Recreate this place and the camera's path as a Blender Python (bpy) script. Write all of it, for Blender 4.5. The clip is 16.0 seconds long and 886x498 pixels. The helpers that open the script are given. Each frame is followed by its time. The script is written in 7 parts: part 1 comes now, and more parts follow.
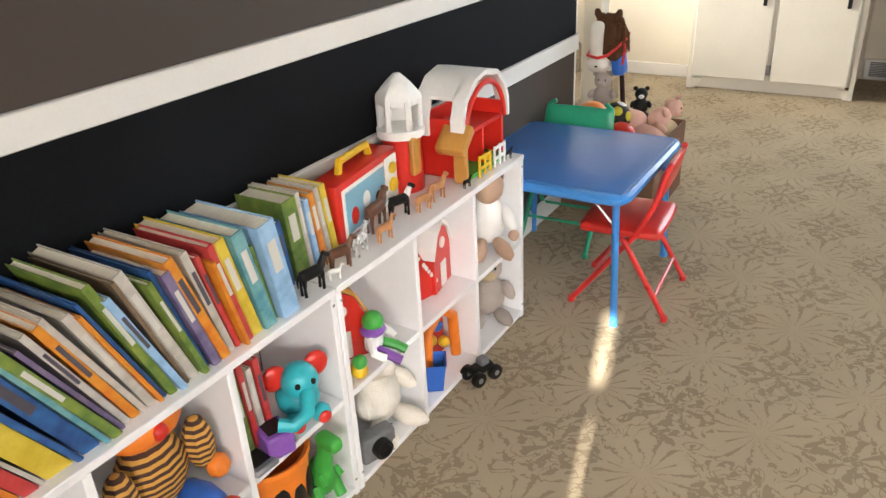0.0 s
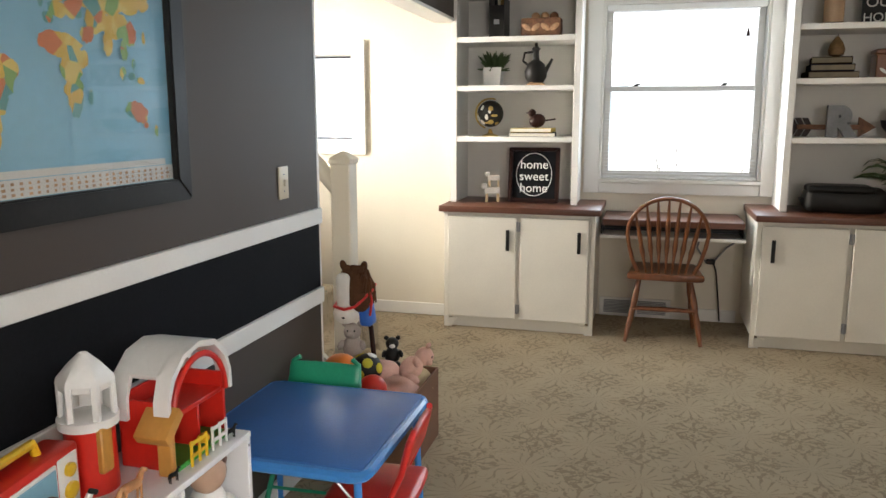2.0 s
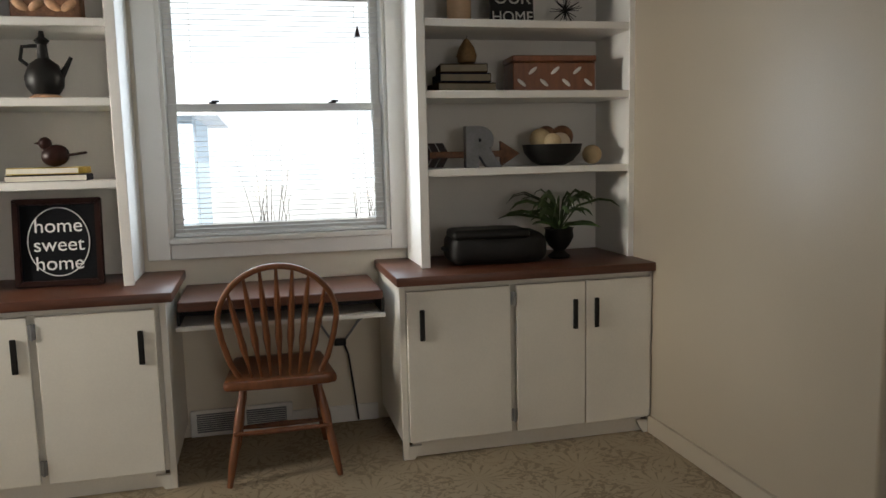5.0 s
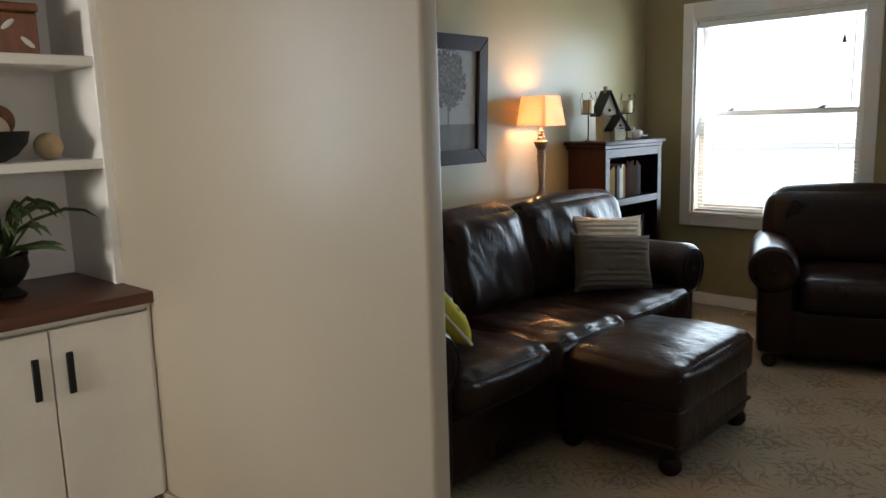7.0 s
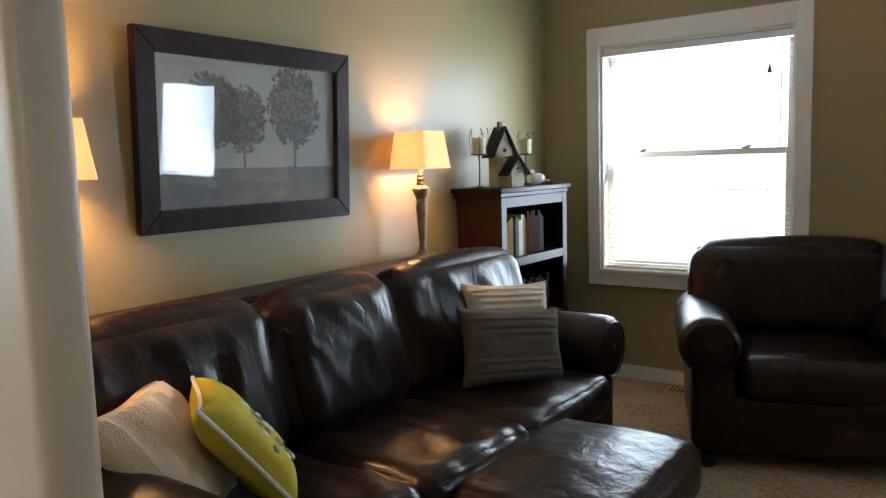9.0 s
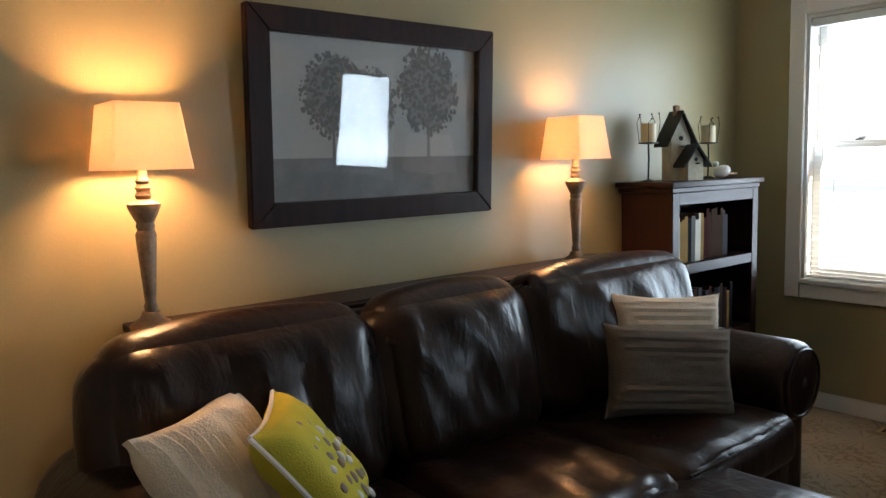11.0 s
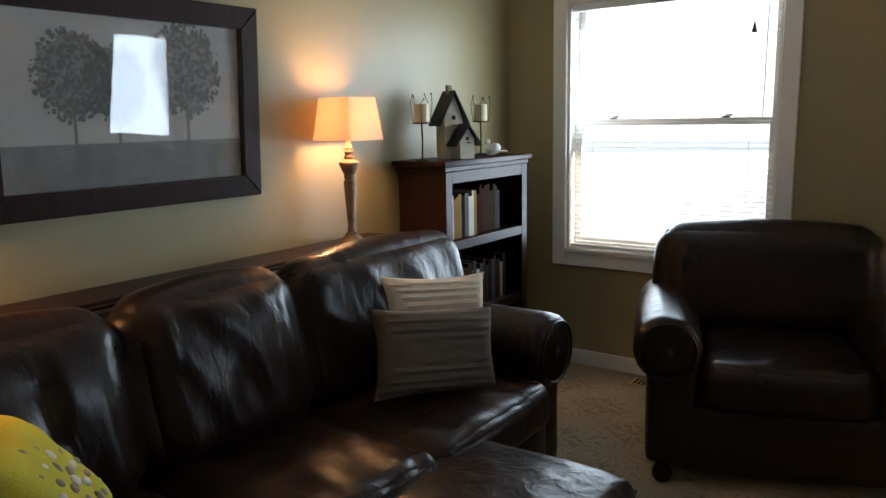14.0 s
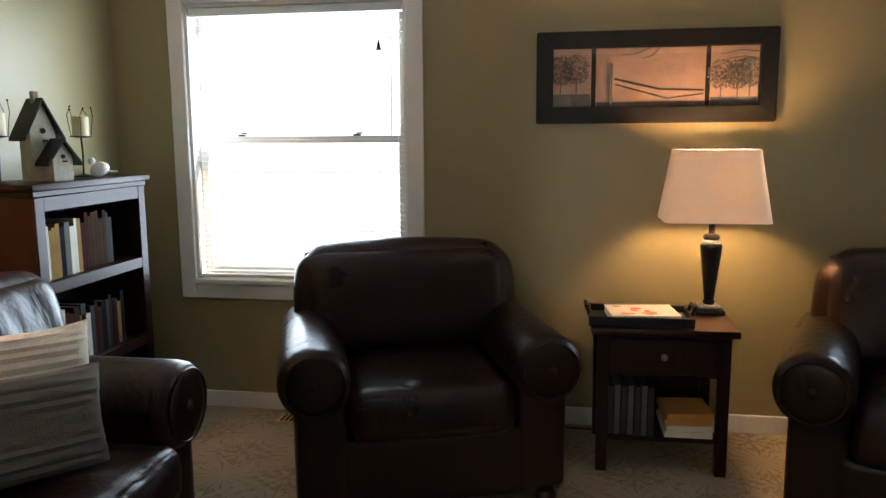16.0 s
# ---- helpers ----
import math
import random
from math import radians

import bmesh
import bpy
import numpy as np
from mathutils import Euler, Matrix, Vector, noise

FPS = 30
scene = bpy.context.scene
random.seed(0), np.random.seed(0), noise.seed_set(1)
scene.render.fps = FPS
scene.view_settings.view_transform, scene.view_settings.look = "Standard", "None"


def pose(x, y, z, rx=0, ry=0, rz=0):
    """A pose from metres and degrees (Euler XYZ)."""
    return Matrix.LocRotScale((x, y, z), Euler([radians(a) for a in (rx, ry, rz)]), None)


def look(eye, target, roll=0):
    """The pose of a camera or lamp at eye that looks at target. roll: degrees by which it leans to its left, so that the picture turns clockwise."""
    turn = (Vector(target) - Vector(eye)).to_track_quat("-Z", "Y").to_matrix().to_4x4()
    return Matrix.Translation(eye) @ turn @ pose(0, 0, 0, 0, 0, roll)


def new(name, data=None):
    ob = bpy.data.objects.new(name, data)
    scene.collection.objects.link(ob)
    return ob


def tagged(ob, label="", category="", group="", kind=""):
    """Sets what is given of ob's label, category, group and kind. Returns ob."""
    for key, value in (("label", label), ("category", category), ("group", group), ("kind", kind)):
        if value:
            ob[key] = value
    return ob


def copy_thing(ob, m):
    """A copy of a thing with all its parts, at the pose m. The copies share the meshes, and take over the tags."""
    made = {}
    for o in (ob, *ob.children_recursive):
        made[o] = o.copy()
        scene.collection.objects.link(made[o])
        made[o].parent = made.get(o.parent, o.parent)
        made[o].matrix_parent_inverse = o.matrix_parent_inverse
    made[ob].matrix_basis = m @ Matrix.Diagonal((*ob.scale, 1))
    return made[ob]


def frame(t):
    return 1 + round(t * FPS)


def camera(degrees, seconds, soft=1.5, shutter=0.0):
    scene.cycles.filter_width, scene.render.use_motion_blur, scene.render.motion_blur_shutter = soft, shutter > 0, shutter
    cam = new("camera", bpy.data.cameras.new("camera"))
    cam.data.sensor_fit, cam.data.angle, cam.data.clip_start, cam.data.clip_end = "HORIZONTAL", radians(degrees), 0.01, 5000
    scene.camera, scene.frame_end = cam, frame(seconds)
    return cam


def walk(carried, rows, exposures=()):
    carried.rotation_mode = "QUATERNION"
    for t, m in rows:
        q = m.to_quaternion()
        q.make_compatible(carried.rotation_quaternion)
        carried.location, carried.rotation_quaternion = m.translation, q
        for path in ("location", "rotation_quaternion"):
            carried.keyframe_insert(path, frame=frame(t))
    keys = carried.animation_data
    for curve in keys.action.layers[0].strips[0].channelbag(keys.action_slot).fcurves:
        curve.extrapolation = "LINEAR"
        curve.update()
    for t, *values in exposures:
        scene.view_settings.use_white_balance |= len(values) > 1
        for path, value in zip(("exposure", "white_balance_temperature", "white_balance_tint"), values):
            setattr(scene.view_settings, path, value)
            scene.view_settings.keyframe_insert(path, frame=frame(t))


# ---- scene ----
cam = camera(60.7, 16.0)
PATH = [
    (0, (0.657, 0.382, 1.333), (-0.302, 1.896, 0.445), -3.1),
    (0.5, (0.686, 0.41, 1.354), (-0.172, 2.043, 0.582), -1.8),
    (1, (0.699, 0.469, 1.374), (-0.049, 2.205, 0.721), -0.8),
    (1.5, (0.712, 0.538, 1.381), (0.079, 2.366, 0.875), -0.5),
    (2, (0.702, 0.651, 1.386), (0.191, 2.553, 1.04), -0.0),
    (2.5, (0.688, 0.833, 1.374), (0.308, 2.781, 1.13), -0.0),
    (3, (0.699, 1.087, 1.371), (0.455, 3.061, 1.158), -0.3),
    (5.5, (0.845, 2.505, 1.325), (1.562, 4.35, 1.037), -1.7),
    (6, (0.964, 2.682, 1.367), (1.949, 4.391, 1.038), -2.0),
    (6.5, (1.19, 2.862, 1.341), (2.419, 4.405, 1.013), -1.9),
    (7, (1.366, 2.935, 1.345), (2.812, 4.279, 1.018), -1.7),
    (7.5, (1.647, 3.181, 1.332), (3.279, 4.291, 1.012), -1.5),
    (8, (1.816, 3.266, 1.336), (3.519, 4.269, 1.03), -1.6),
    (8.5, (2.009, 3.301, 1.337), (3.682, 4.362, 1.067), -1.9),
    (9, (2.224, 3.412, 1.323), (3.842, 4.568, 1.106), -1.7),
    (9.5, (2.387, 3.521, 1.333), (3.928, 4.784, 1.164), -0.9),
    (10, (2.51, 3.55, 1.287), (3.927, 4.958, 1.192), -1.0),
    (12.5, (2.678, 3.403, 1.362), (3.854, 4.964, 0.94), -1.2),
    (13, (2.707, 3.419, 1.367), (4.01, 4.886, 0.979), -1.3),
    (13.5, (2.742, 3.419, 1.363), (4.187, 4.755, 1.013), -1.5),
    (14, (2.741, 3.409, 1.396), (4.338, 4.564, 1.056), -1.1),
    (14.5, (2.769, 3.439, 1.376), (4.503, 4.385, 1.067), -0.8),
    (15, (2.836, 3.489, 1.368), (4.678, 4.21, 1.075), -0.5),
    (15.5, (2.939, 3.54, 1.346), (4.856, 4.036, 1.065), -0.4),
    (16, (3.036, 3.503, 1.365), (4.991, 3.81, 1.072), -0.4),
]
EXPOSURES = [(0, 2.55), (1, 2.35), (2, 1.88), (2.5, 1.43), (3, 1.33), (5.5, 1.0), (6.5, 1.3), (8, 1.75), (9, 1.75), (9.5, 1.4), (10, 1.0), (12.5, 2.38), (13, 2.18), (14, 1.41), (14.5, 1.27), (15, 1.5), (16, 1.79)]
walk(cam, [(t, look(eye, target, roll)) for t, eye, target, roll in PATH], EXPOSURES)

# ---- world and light ----
world = bpy.data.worlds.new("world")
scene.world = world
world.use_nodes = True
wn = world.node_tree.nodes
sky = wn.new("ShaderNodeTexSky")
sky.sky_type = "NISHITA"
sky.sun_disc = False
sky.sun_elevation = radians(23)
sky.sun_rotation = radians(194)
world.node_tree.links.new(sky.outputs[0], wn["Background"].inputs[0])
wn["Background"].inputs[1].default_value = 0.05


def lamp(name, kind, m, power, color=(1, 1, 1), size=0.1, size_y=None, angle=None, spread=None):
    d = bpy.data.lights.new(name, kind)
    d.energy, d.color = power, color
    if kind == "AREA":
        d.shape, d.size, d.size_y = "RECTANGLE", size, size_y or size
    elif kind == "SUN":
        d.angle = radians(angle)
    else:
        d.shadow_soft_size = size
    if spread:
        d.spread = radians(spread)
    ob = new(name, d)
    ob.matrix_world = m
    return ob


SUN_WAY = Vector((-0.24, 0.97, -0.43)).normalized()
lamp("sun", "SUN", look((0, 0, 0), SUN_WAY), 5.0, (1.0, 0.95, 0.86), angle=0.5)
DAY = (0.74, 0.87, 1.0)
EAST_DAY = (0.66, 0.83, 1.0)
lamp("daylight_desk_window", "AREA", look((0.9, 5.90, 1.55), (0.9, 4.0, 1.6)), 7.2, DAY, 1.0, 1.1)
lamp("daylight_small_window", "AREA", look((-1.62, 5.62, 1.52), (-1.2, 4.0, 1.4)), 3.5, (1.0, 0.97, 0.92), 0.6, 0.52)
lamp("daylight_stair_window", "AREA", look((-2.95, 4.75, 1.75), (-0.6, 5.5, 1.45)), 9.5, (1.0, 0.95, 0.86), 0.5, 0.7, spread=66)
lamp("daylight_living_window", "AREA", look((6.50, 4.77, 1.33), (4.5, 5.2, 2.0)), 9.5, EAST_DAY, 1.05, 1.3, spread=140)
lamp("daylight_living_window_south", "AREA", look((6.50, 1.64, 1.38), (4.0, 3.6, 2.0)), 5.4, EAST_DAY, 0.56, 0.86, spread=130)
# Fill lamp added at an unseen opening to brighten the play corner and cabinets.
lamp("fill_back", "AREA", look((1.75, -1.84, 1.45), (0.9, 4.0, 0.7)), 17, (1.0, 0.955, 0.92), 0.95, 1.1)
# Second fill, added from the side for the toy shelf and near floor.
lamp("fill_side", "AREA", look((2.50, 0.1, 1.25), (0.7, 1.9, 0.0)), 3.8, (1.0, 0.955, 0.92), 1.0, 1.7, spread=75)


# ---- materials ----
def mat(name, color, rough=0.5, metal=0.0, var=0.12, scale=6.0, fine=90.0, bump=0.15, spec=0.5, tint=None, coat=0.0, stretch=(1, 1, 1)):
    """A surface with variation at two scales: broad tone and fine grain, and a fine relief."""
    m = bpy.data.materials.new(name)
    m.use_nodes = True
    nt = m.node_tree
    n, l = nt.nodes, nt.links
    b = n["Principled BSDF"]
    b.inputs["Roughness"].default_value = rough
    b.inputs["Metallic"].default_value = metal
    b.inputs["Specular IOR Level"].default_value = spec
    b.inputs["Coat Weight"].default_value = coat
    tc = n.new("ShaderNodeTexCoord")
    mp = n.new("ShaderNodeMapping")
    mp.inputs["Scale"].default_value = stretch
    l.new(tc.outputs["Object"], mp.inputs[0])
    a = n.new("ShaderNodeTexNoise")
    a.inputs["Scale"].default_value, a.inputs["Detail"].default_value = scale, 5
    f = n.new("ShaderNodeTexNoise")
    f.inputs["Scale"].default_value, f.inputs["Detail"].default_value = fine, 3
    l.new(mp.outputs[0], a.inputs[0])
    l.new(mp.outputs[0], f.inputs[0])
    mixf = n.new("ShaderNodeMath")
    mixf.operation = "MULTIPLY_ADD"
    mixf.inputs[1].default_value = 0.35
    l.new(f.outputs[0], mixf.inputs[0])
    sc = n.new("ShaderNodeMath")
    sc.operation = "MULTIPLY"
    sc.inputs[1].default_value = 0.65
    l.new(a.outputs[0], sc.inputs[0])
    l.new(sc.outputs[0], mixf.inputs[2])
    ramp = n.new("ShaderNodeValToRGB")
    lo = [c * (1 - var) for c in color]
    hi = tint if tint else [min(1, c * (1 + var)) for c in color]
    ramp.color_ramp.elements[0].position, ramp.color_ramp.elements[1].position = 0.32, 0.68
    ramp.color_ramp.elements[0].color, ramp.color_ramp.elements[1].color = (*lo, 1), (*hi, 1)
    l.new(mixf.outputs[0], ramp.inputs[0])
    l.new(ramp.outputs[0], b.inputs["Base Color"])
    rr = n.new("ShaderNodeMapRange")
    rr.inputs["To Min"].default_value, rr.inputs["To Max"].default_value = max(0, rough - 0.07), min(1, rough + 0.07)
    l.new(a.outputs[0], rr.inputs[0])
    l.new(rr.outputs[0], b.inputs["Roughness"])
    bp = n.new("ShaderNodeBump")
    bp.inputs["Strength"].default_value, bp.inputs["Distance"].default_value = bump, 0.004
    l.new(f.outputs[0], bp.inputs["Height"])
    l.new(bp.outputs[0], b.inputs["Normal"])
    return m


def random_mat(name, colors, rough=0.5):
    """One material whose colour goes by the object."""
    m = mat(name, (0.5, 0.5, 0.5), rough, var=0.1, fine=60, bump=0.08)
    n, l = m.node_tree.nodes, m.node_tree.links
    oi = n.new("ShaderNodeObjectInfo")
    r = n.new("ShaderNodeValToRGB")
    r.color_ramp.interpolation = "CONSTANT"
    els = r.color_ramp.elements
    while len(els) < len(colors):
        els.new(0.5)
    for i, c in enumerate(colors):
        els[i].position, els[i].color = i / len(colors), (*c, 1)
    l.new(oi.outputs["Random"], r.inputs[0])
    l.new(r.outputs[0], n["Principled BSDF"].inputs["Base Color"])
    return m


def glow_mat(name, color, power, base=(0.8, 0.78, 0.7)):
    m = mat(name, base, 0.8, var=0.04, bump=0.1)
    b = m.node_tree.nodes["Principled BSDF"]
    b.inputs["Emission Color"].default_value, b.inputs["Emission Strength"].default_value = (*color, 1), power
    return m


def glass_mat(name, rough=0.0):
    """A thin clear pane: it lets all through, and mirrors more at a slant."""
    m = bpy.data.materials.new(name)
    m.use_nodes = True
    n, l = m.node_tree.nodes, m.node_tree.links
    n.remove(n["Principled BSDF"])
    tr, gl, mx, lw, pw, ad = (n.new("ShaderNodeBsdfTransparent"), n.new("ShaderNodeBsdfGlossy"), n.new("ShaderNodeMixShader"), n.new("ShaderNodeLayerWeight"), n.new("ShaderNodeMath"), n.new("ShaderNodeMath"))
    gl.inputs["Roughness"].default_value = rough
    lw.inputs[0].default_value = 0.5
    pw.operation, pw.inputs[1].default_value = "POWER", 4.0
    ad.operation, ad.inputs[1].default_value, ad.inputs[2].default_value = "MULTIPLY_ADD", 0.9, 0.04
    l.new(lw.outputs["Facing"], pw.inputs[0])
    l.new(pw.outputs[0], ad.inputs[0])
    l.new(ad.outputs[0], mx.inputs[0])
    l.new(tr.outputs[0], mx.inputs[1])
    l.new(gl.outputs[0], mx.inputs[2])
    l.new(mx.outputs[0], n["Material Output"].inputs[0])
    return m


BROWN = mat("brown_wall_paint", (0.060, 0.0455, 0.037), 0.6, var=0.06, scale=2, fine=220, bump=0.12, spec=0.35)
CHALK = mat("chalkboard_paint", (0.007, 0.0075, 0.009), 0.8, var=0.35, scale=3, fine=120, bump=0.06, spec=0.12)
BEIGE = mat("beige_wall_paint", (0.44, 0.378, 0.29), 0.36, var=0.04, scale=1.5, fine=240, bump=0.14)
CREAM = mat("cream_wall_paint", (0.72, 0.66, 0.55), 0.45, var=0.04, scale=1.5, fine=240, bump=0.12)
OLIVE = mat("olive_wall_paint", (0.315, 0.262, 0.135), 0.36, var=0.06, scale=1.5, fine=240, bump=0.16)
WHITE = mat("white_paint", (0.78, 0.76, 0.72), 0.38, var=0.04, scale=3, fine=150, bump=0.08)
CABWHITE = mat("cabinet_paint", (0.76, 0.72, 0.64), 0.4, var=0.05, scale=4, fine=120, bump=0.1)
SHELFWHITE = mat("white_laminate", (0.82, 0.82, 0.83), 0.35, var=0.03, scale=5, fine=60, bump=0.03)
CEIL = mat("ceiling_paint", (0.75, 0.73, 0.69), 0.8, var=0.03, scale=3, fine=180, bump=0.4)
COUNTER = mat("red_oak_counter", (0.10, 0.034, 0.017), 0.42, var=0.32, scale=7, fine=70, bump=0.08, stretch=(0.6, 6, 6))
CHAIRWOOD = mat("oak_chair_wood", (0.16, 0.055, 0.02), 0.35, var=0.3, scale=9, fine=80, bump=0.1, stretch=(5, 5, 0.7))
DARKWOOD = mat("dark_cherry_wood", (0.022, 0.008, 0.006), 0.38, var=0.35, scale=8, fine=80, bump=0.06, spec=0.16, stretch=(5, 5, 0.6))
LEATHER = mat("dark_brown_leather", (0.0155, 0.0060, 0.0034), 0.30, var=0.25, scale=5, fine=200, bump=0.08, spec=0.27)


def crease_leather():
    """Fine slanting creases, over the grain."""
    n, l = LEATHER.node_tree.nodes, LEATHER.node_tree.links
    b = n["Principled BSDF"]
    tc, mp, a, bp = n.new("ShaderNodeTexCoord"), n.new("ShaderNodeMapping"), n.new("ShaderNodeTexNoise"), n.new("ShaderNodeBump")
    mp.inputs["Rotation"].default_value, mp.inputs["Scale"].default_value = (0.3, 0.4, 0.5), (1.0, 1.0, 0.45)
    a.inputs["Scale"].default_value, a.inputs["Detail"].default_value, a.inputs["Distortion"].default_value = 17, 4, 0.6
    l.new(tc.outputs["Object"], mp.inputs[0])
    l.new(mp.outputs[0], a.inputs[0])
    bp.inputs["Strength"].default_value, bp.inputs["Distance"].default_value = 0.42, 0.012
    l.new(a.outputs[0], bp.inputs["Height"])
    l.new(b.inputs["Normal"].links[0].from_socket, bp.inputs["Normal"])
    l.new(bp.outputs[0], b.inputs["Normal"])


crease_leather()
BLACK = mat("black_paint", (0.012, 0.011, 0.010), 0.45, var=0.3, scale=8, fine=90, bump=0.08, spec=0.22)
STEEL = mat("worn_steel", (0.35, 0.35, 0.36), 0.38, 0.9, var=0.2, scale=12, fine=90, bump=0.06)
BRASS = mat("brass", (0.6, 0.42, 0.14), 0.3, 0.9, var=0.15, scale=12, bump=0.04)
BLUE = mat("blue_vinyl", (0.035, 0.14, 0.42), 0.42, var=0.12, scale=6, fine=140, bump=0.12)
BLUEMETAL = mat("blue_enamel", (0.05, 0.24, 0.62), 0.32, var=0.1, scale=8, fine=90, bump=0.04)
RED = mat("red_vinyl", (0.55, 0.025, 0.018), 0.36, var=0.15, scale=7, fine=120, bump=0.1)
REDMETAL = mat("red_enamel", (0.60, 0.03, 0.025), 0.3, var=0.12, scale=8, fine=90, bump=0.04)
GREEN = mat("green_enamel", (0.02, 0.30, 0.16), 0.36, var=0.12, scale=8, fine=90, bump=0.05)
TOYRED = mat("red_toy_plastic", (0.62, 0.025, 0.015), 0.34, var=0.1, scale=8, fine=60, bump=0.03)
TOYWHITE = mat("white_toy_plastic", (0.82, 0.81, 0.78), 0.36, var=0.05, scale=8, fine=60, bump=0.03)
TOYYELLOW = mat("yellow_toy_plastic", (0.75, 0.47, 0.02), 0.36, var=0.1, scale=8, fine=60, bump=0.03)
TOYTAN = mat("tan_toy_plastic", (0.55, 0.27, 0.06), 0.4, var=0.12, scale=8, fine=60, bump=0.03)
TOYGREEN = mat("green_toy_plastic", (0.05, 0.34, 0.05), 0.4, var=0.15, scale=8, fine=60, bump=0.04)
TOYBLUE = mat("blue_toy_plastic", (0.03, 0.13, 0.5), 0.36, var=0.12, scale=8, fine=60, bump=0.03)
TEAL = mat("teal_toy_plastic", (0.03, 0.42, 0.48), 0.36, var=0.1, scale=8, fine=60, bump=0.03)
ORANGE = mat("orange_toy_plastic", (0.75, 0.20, 0.02), 0.4, var=0.1, scale=8, fine=60, bump=0.03)
PURPLE = mat("purple_toy_plastic", (0.22, 0.08, 0.38), 0.4, var=0.12, scale=8, fine=60, bump=0.03)
PLUSHWHITE = mat("cream_plush", (0.78, 0.74, 0.66), 0.95, var=0.1, scale=14, fine=220, bump=1.0, spec=0.15)
PLUSHTAN = mat("tan_plush", (0.52, 0.40, 0.24), 0.95, var=0.14, scale=14, fine=220, bump=1.0, spec=0.15)
PLUSHGREY = mat("grey_plush", (0.42, 0.36, 0.32), 0.95, var=0.14, scale=14, fine=220, bump=1.0, spec=0.15)
PLUSHPINK = mat("pink_plush", (0.68, 0.42, 0.34), 0.95, var=0.12, scale=14, fine=220, bump=1.0, spec=0.15)
PLUSHBROWN = mat("brown_plush", (0.10, 0.045, 0.022), 0.95, var=0.3, scale=14, fine=220, bump=1.0, spec=0.15)
SKIN = mat("doll_vinyl", (0.55, 0.36, 0.25), 0.5, var=0.08, scale=8, fine=60, bump=0.04)
PAPER = mat("page_paper", (0.72, 0.68, 0.58), 0.8, var=0.12, scale=20, fine=300, bump=0.2, stretch=(20, 1, 1))
KNITCREAM = mat("cream_knit", (0.68, 0.58, 0.45), 0.9, var=0.1, scale=20, fine=200, bump=0.8, spec=0.2)
GREYCLOTH = mat("grey_brown_cloth", (0.115, 0.092, 0.072), 0.85, var=0.12, scale=20, fine=240, bump=0.6, spec=0.2)
LIME = mat("chartreuse_cloth", (0.50, 0.44, 0.045), 0.8, var=0.1, scale=16, fine=240, bump=0.5, spec=0.2)
TAUPE = mat("taupe_print", (0.30, 0.23, 0.17), 0.85, var=0.15, scale=16, fine=200, bump=0.4)
LAMPWOOD = mat("weathered_lamp_wood", (0.26, 0.17, 0.10), 0.55, var=0.4, scale=14, fine=90, bump=0.3)
LEAF = mat("fern_leaf", (0.045, 0.075, 0.022), 0.5, var=0.35, scale=20, fine=120, bump=0.15)
CARD = mat("printed_card", (0.45, 0.26, 0.14), 0.6, var=0.5, scale=16, fine=60, bump=0.05)
WICKER = mat("woven_brown_box", (0.17, 0.075, 0.035), 0.6, var=0.5, scale=30, fine=110, bump=0.6)
GREYMETAL = mat("galvanised_sheet", (0.20, 0.205, 0.215), 0.5, 0.4, var=0.25, scale=14, fine=90, bump=0.1)
MAPBLUE = mat("map_sea_print", (0.22, 0.45, 0.58), 0.3, var=0.08, scale=4, fine=60, bump=0.02)
GLASS = glass_mat("window_glass")
CLEAR = glass_mat("picture_glass", 0.02)


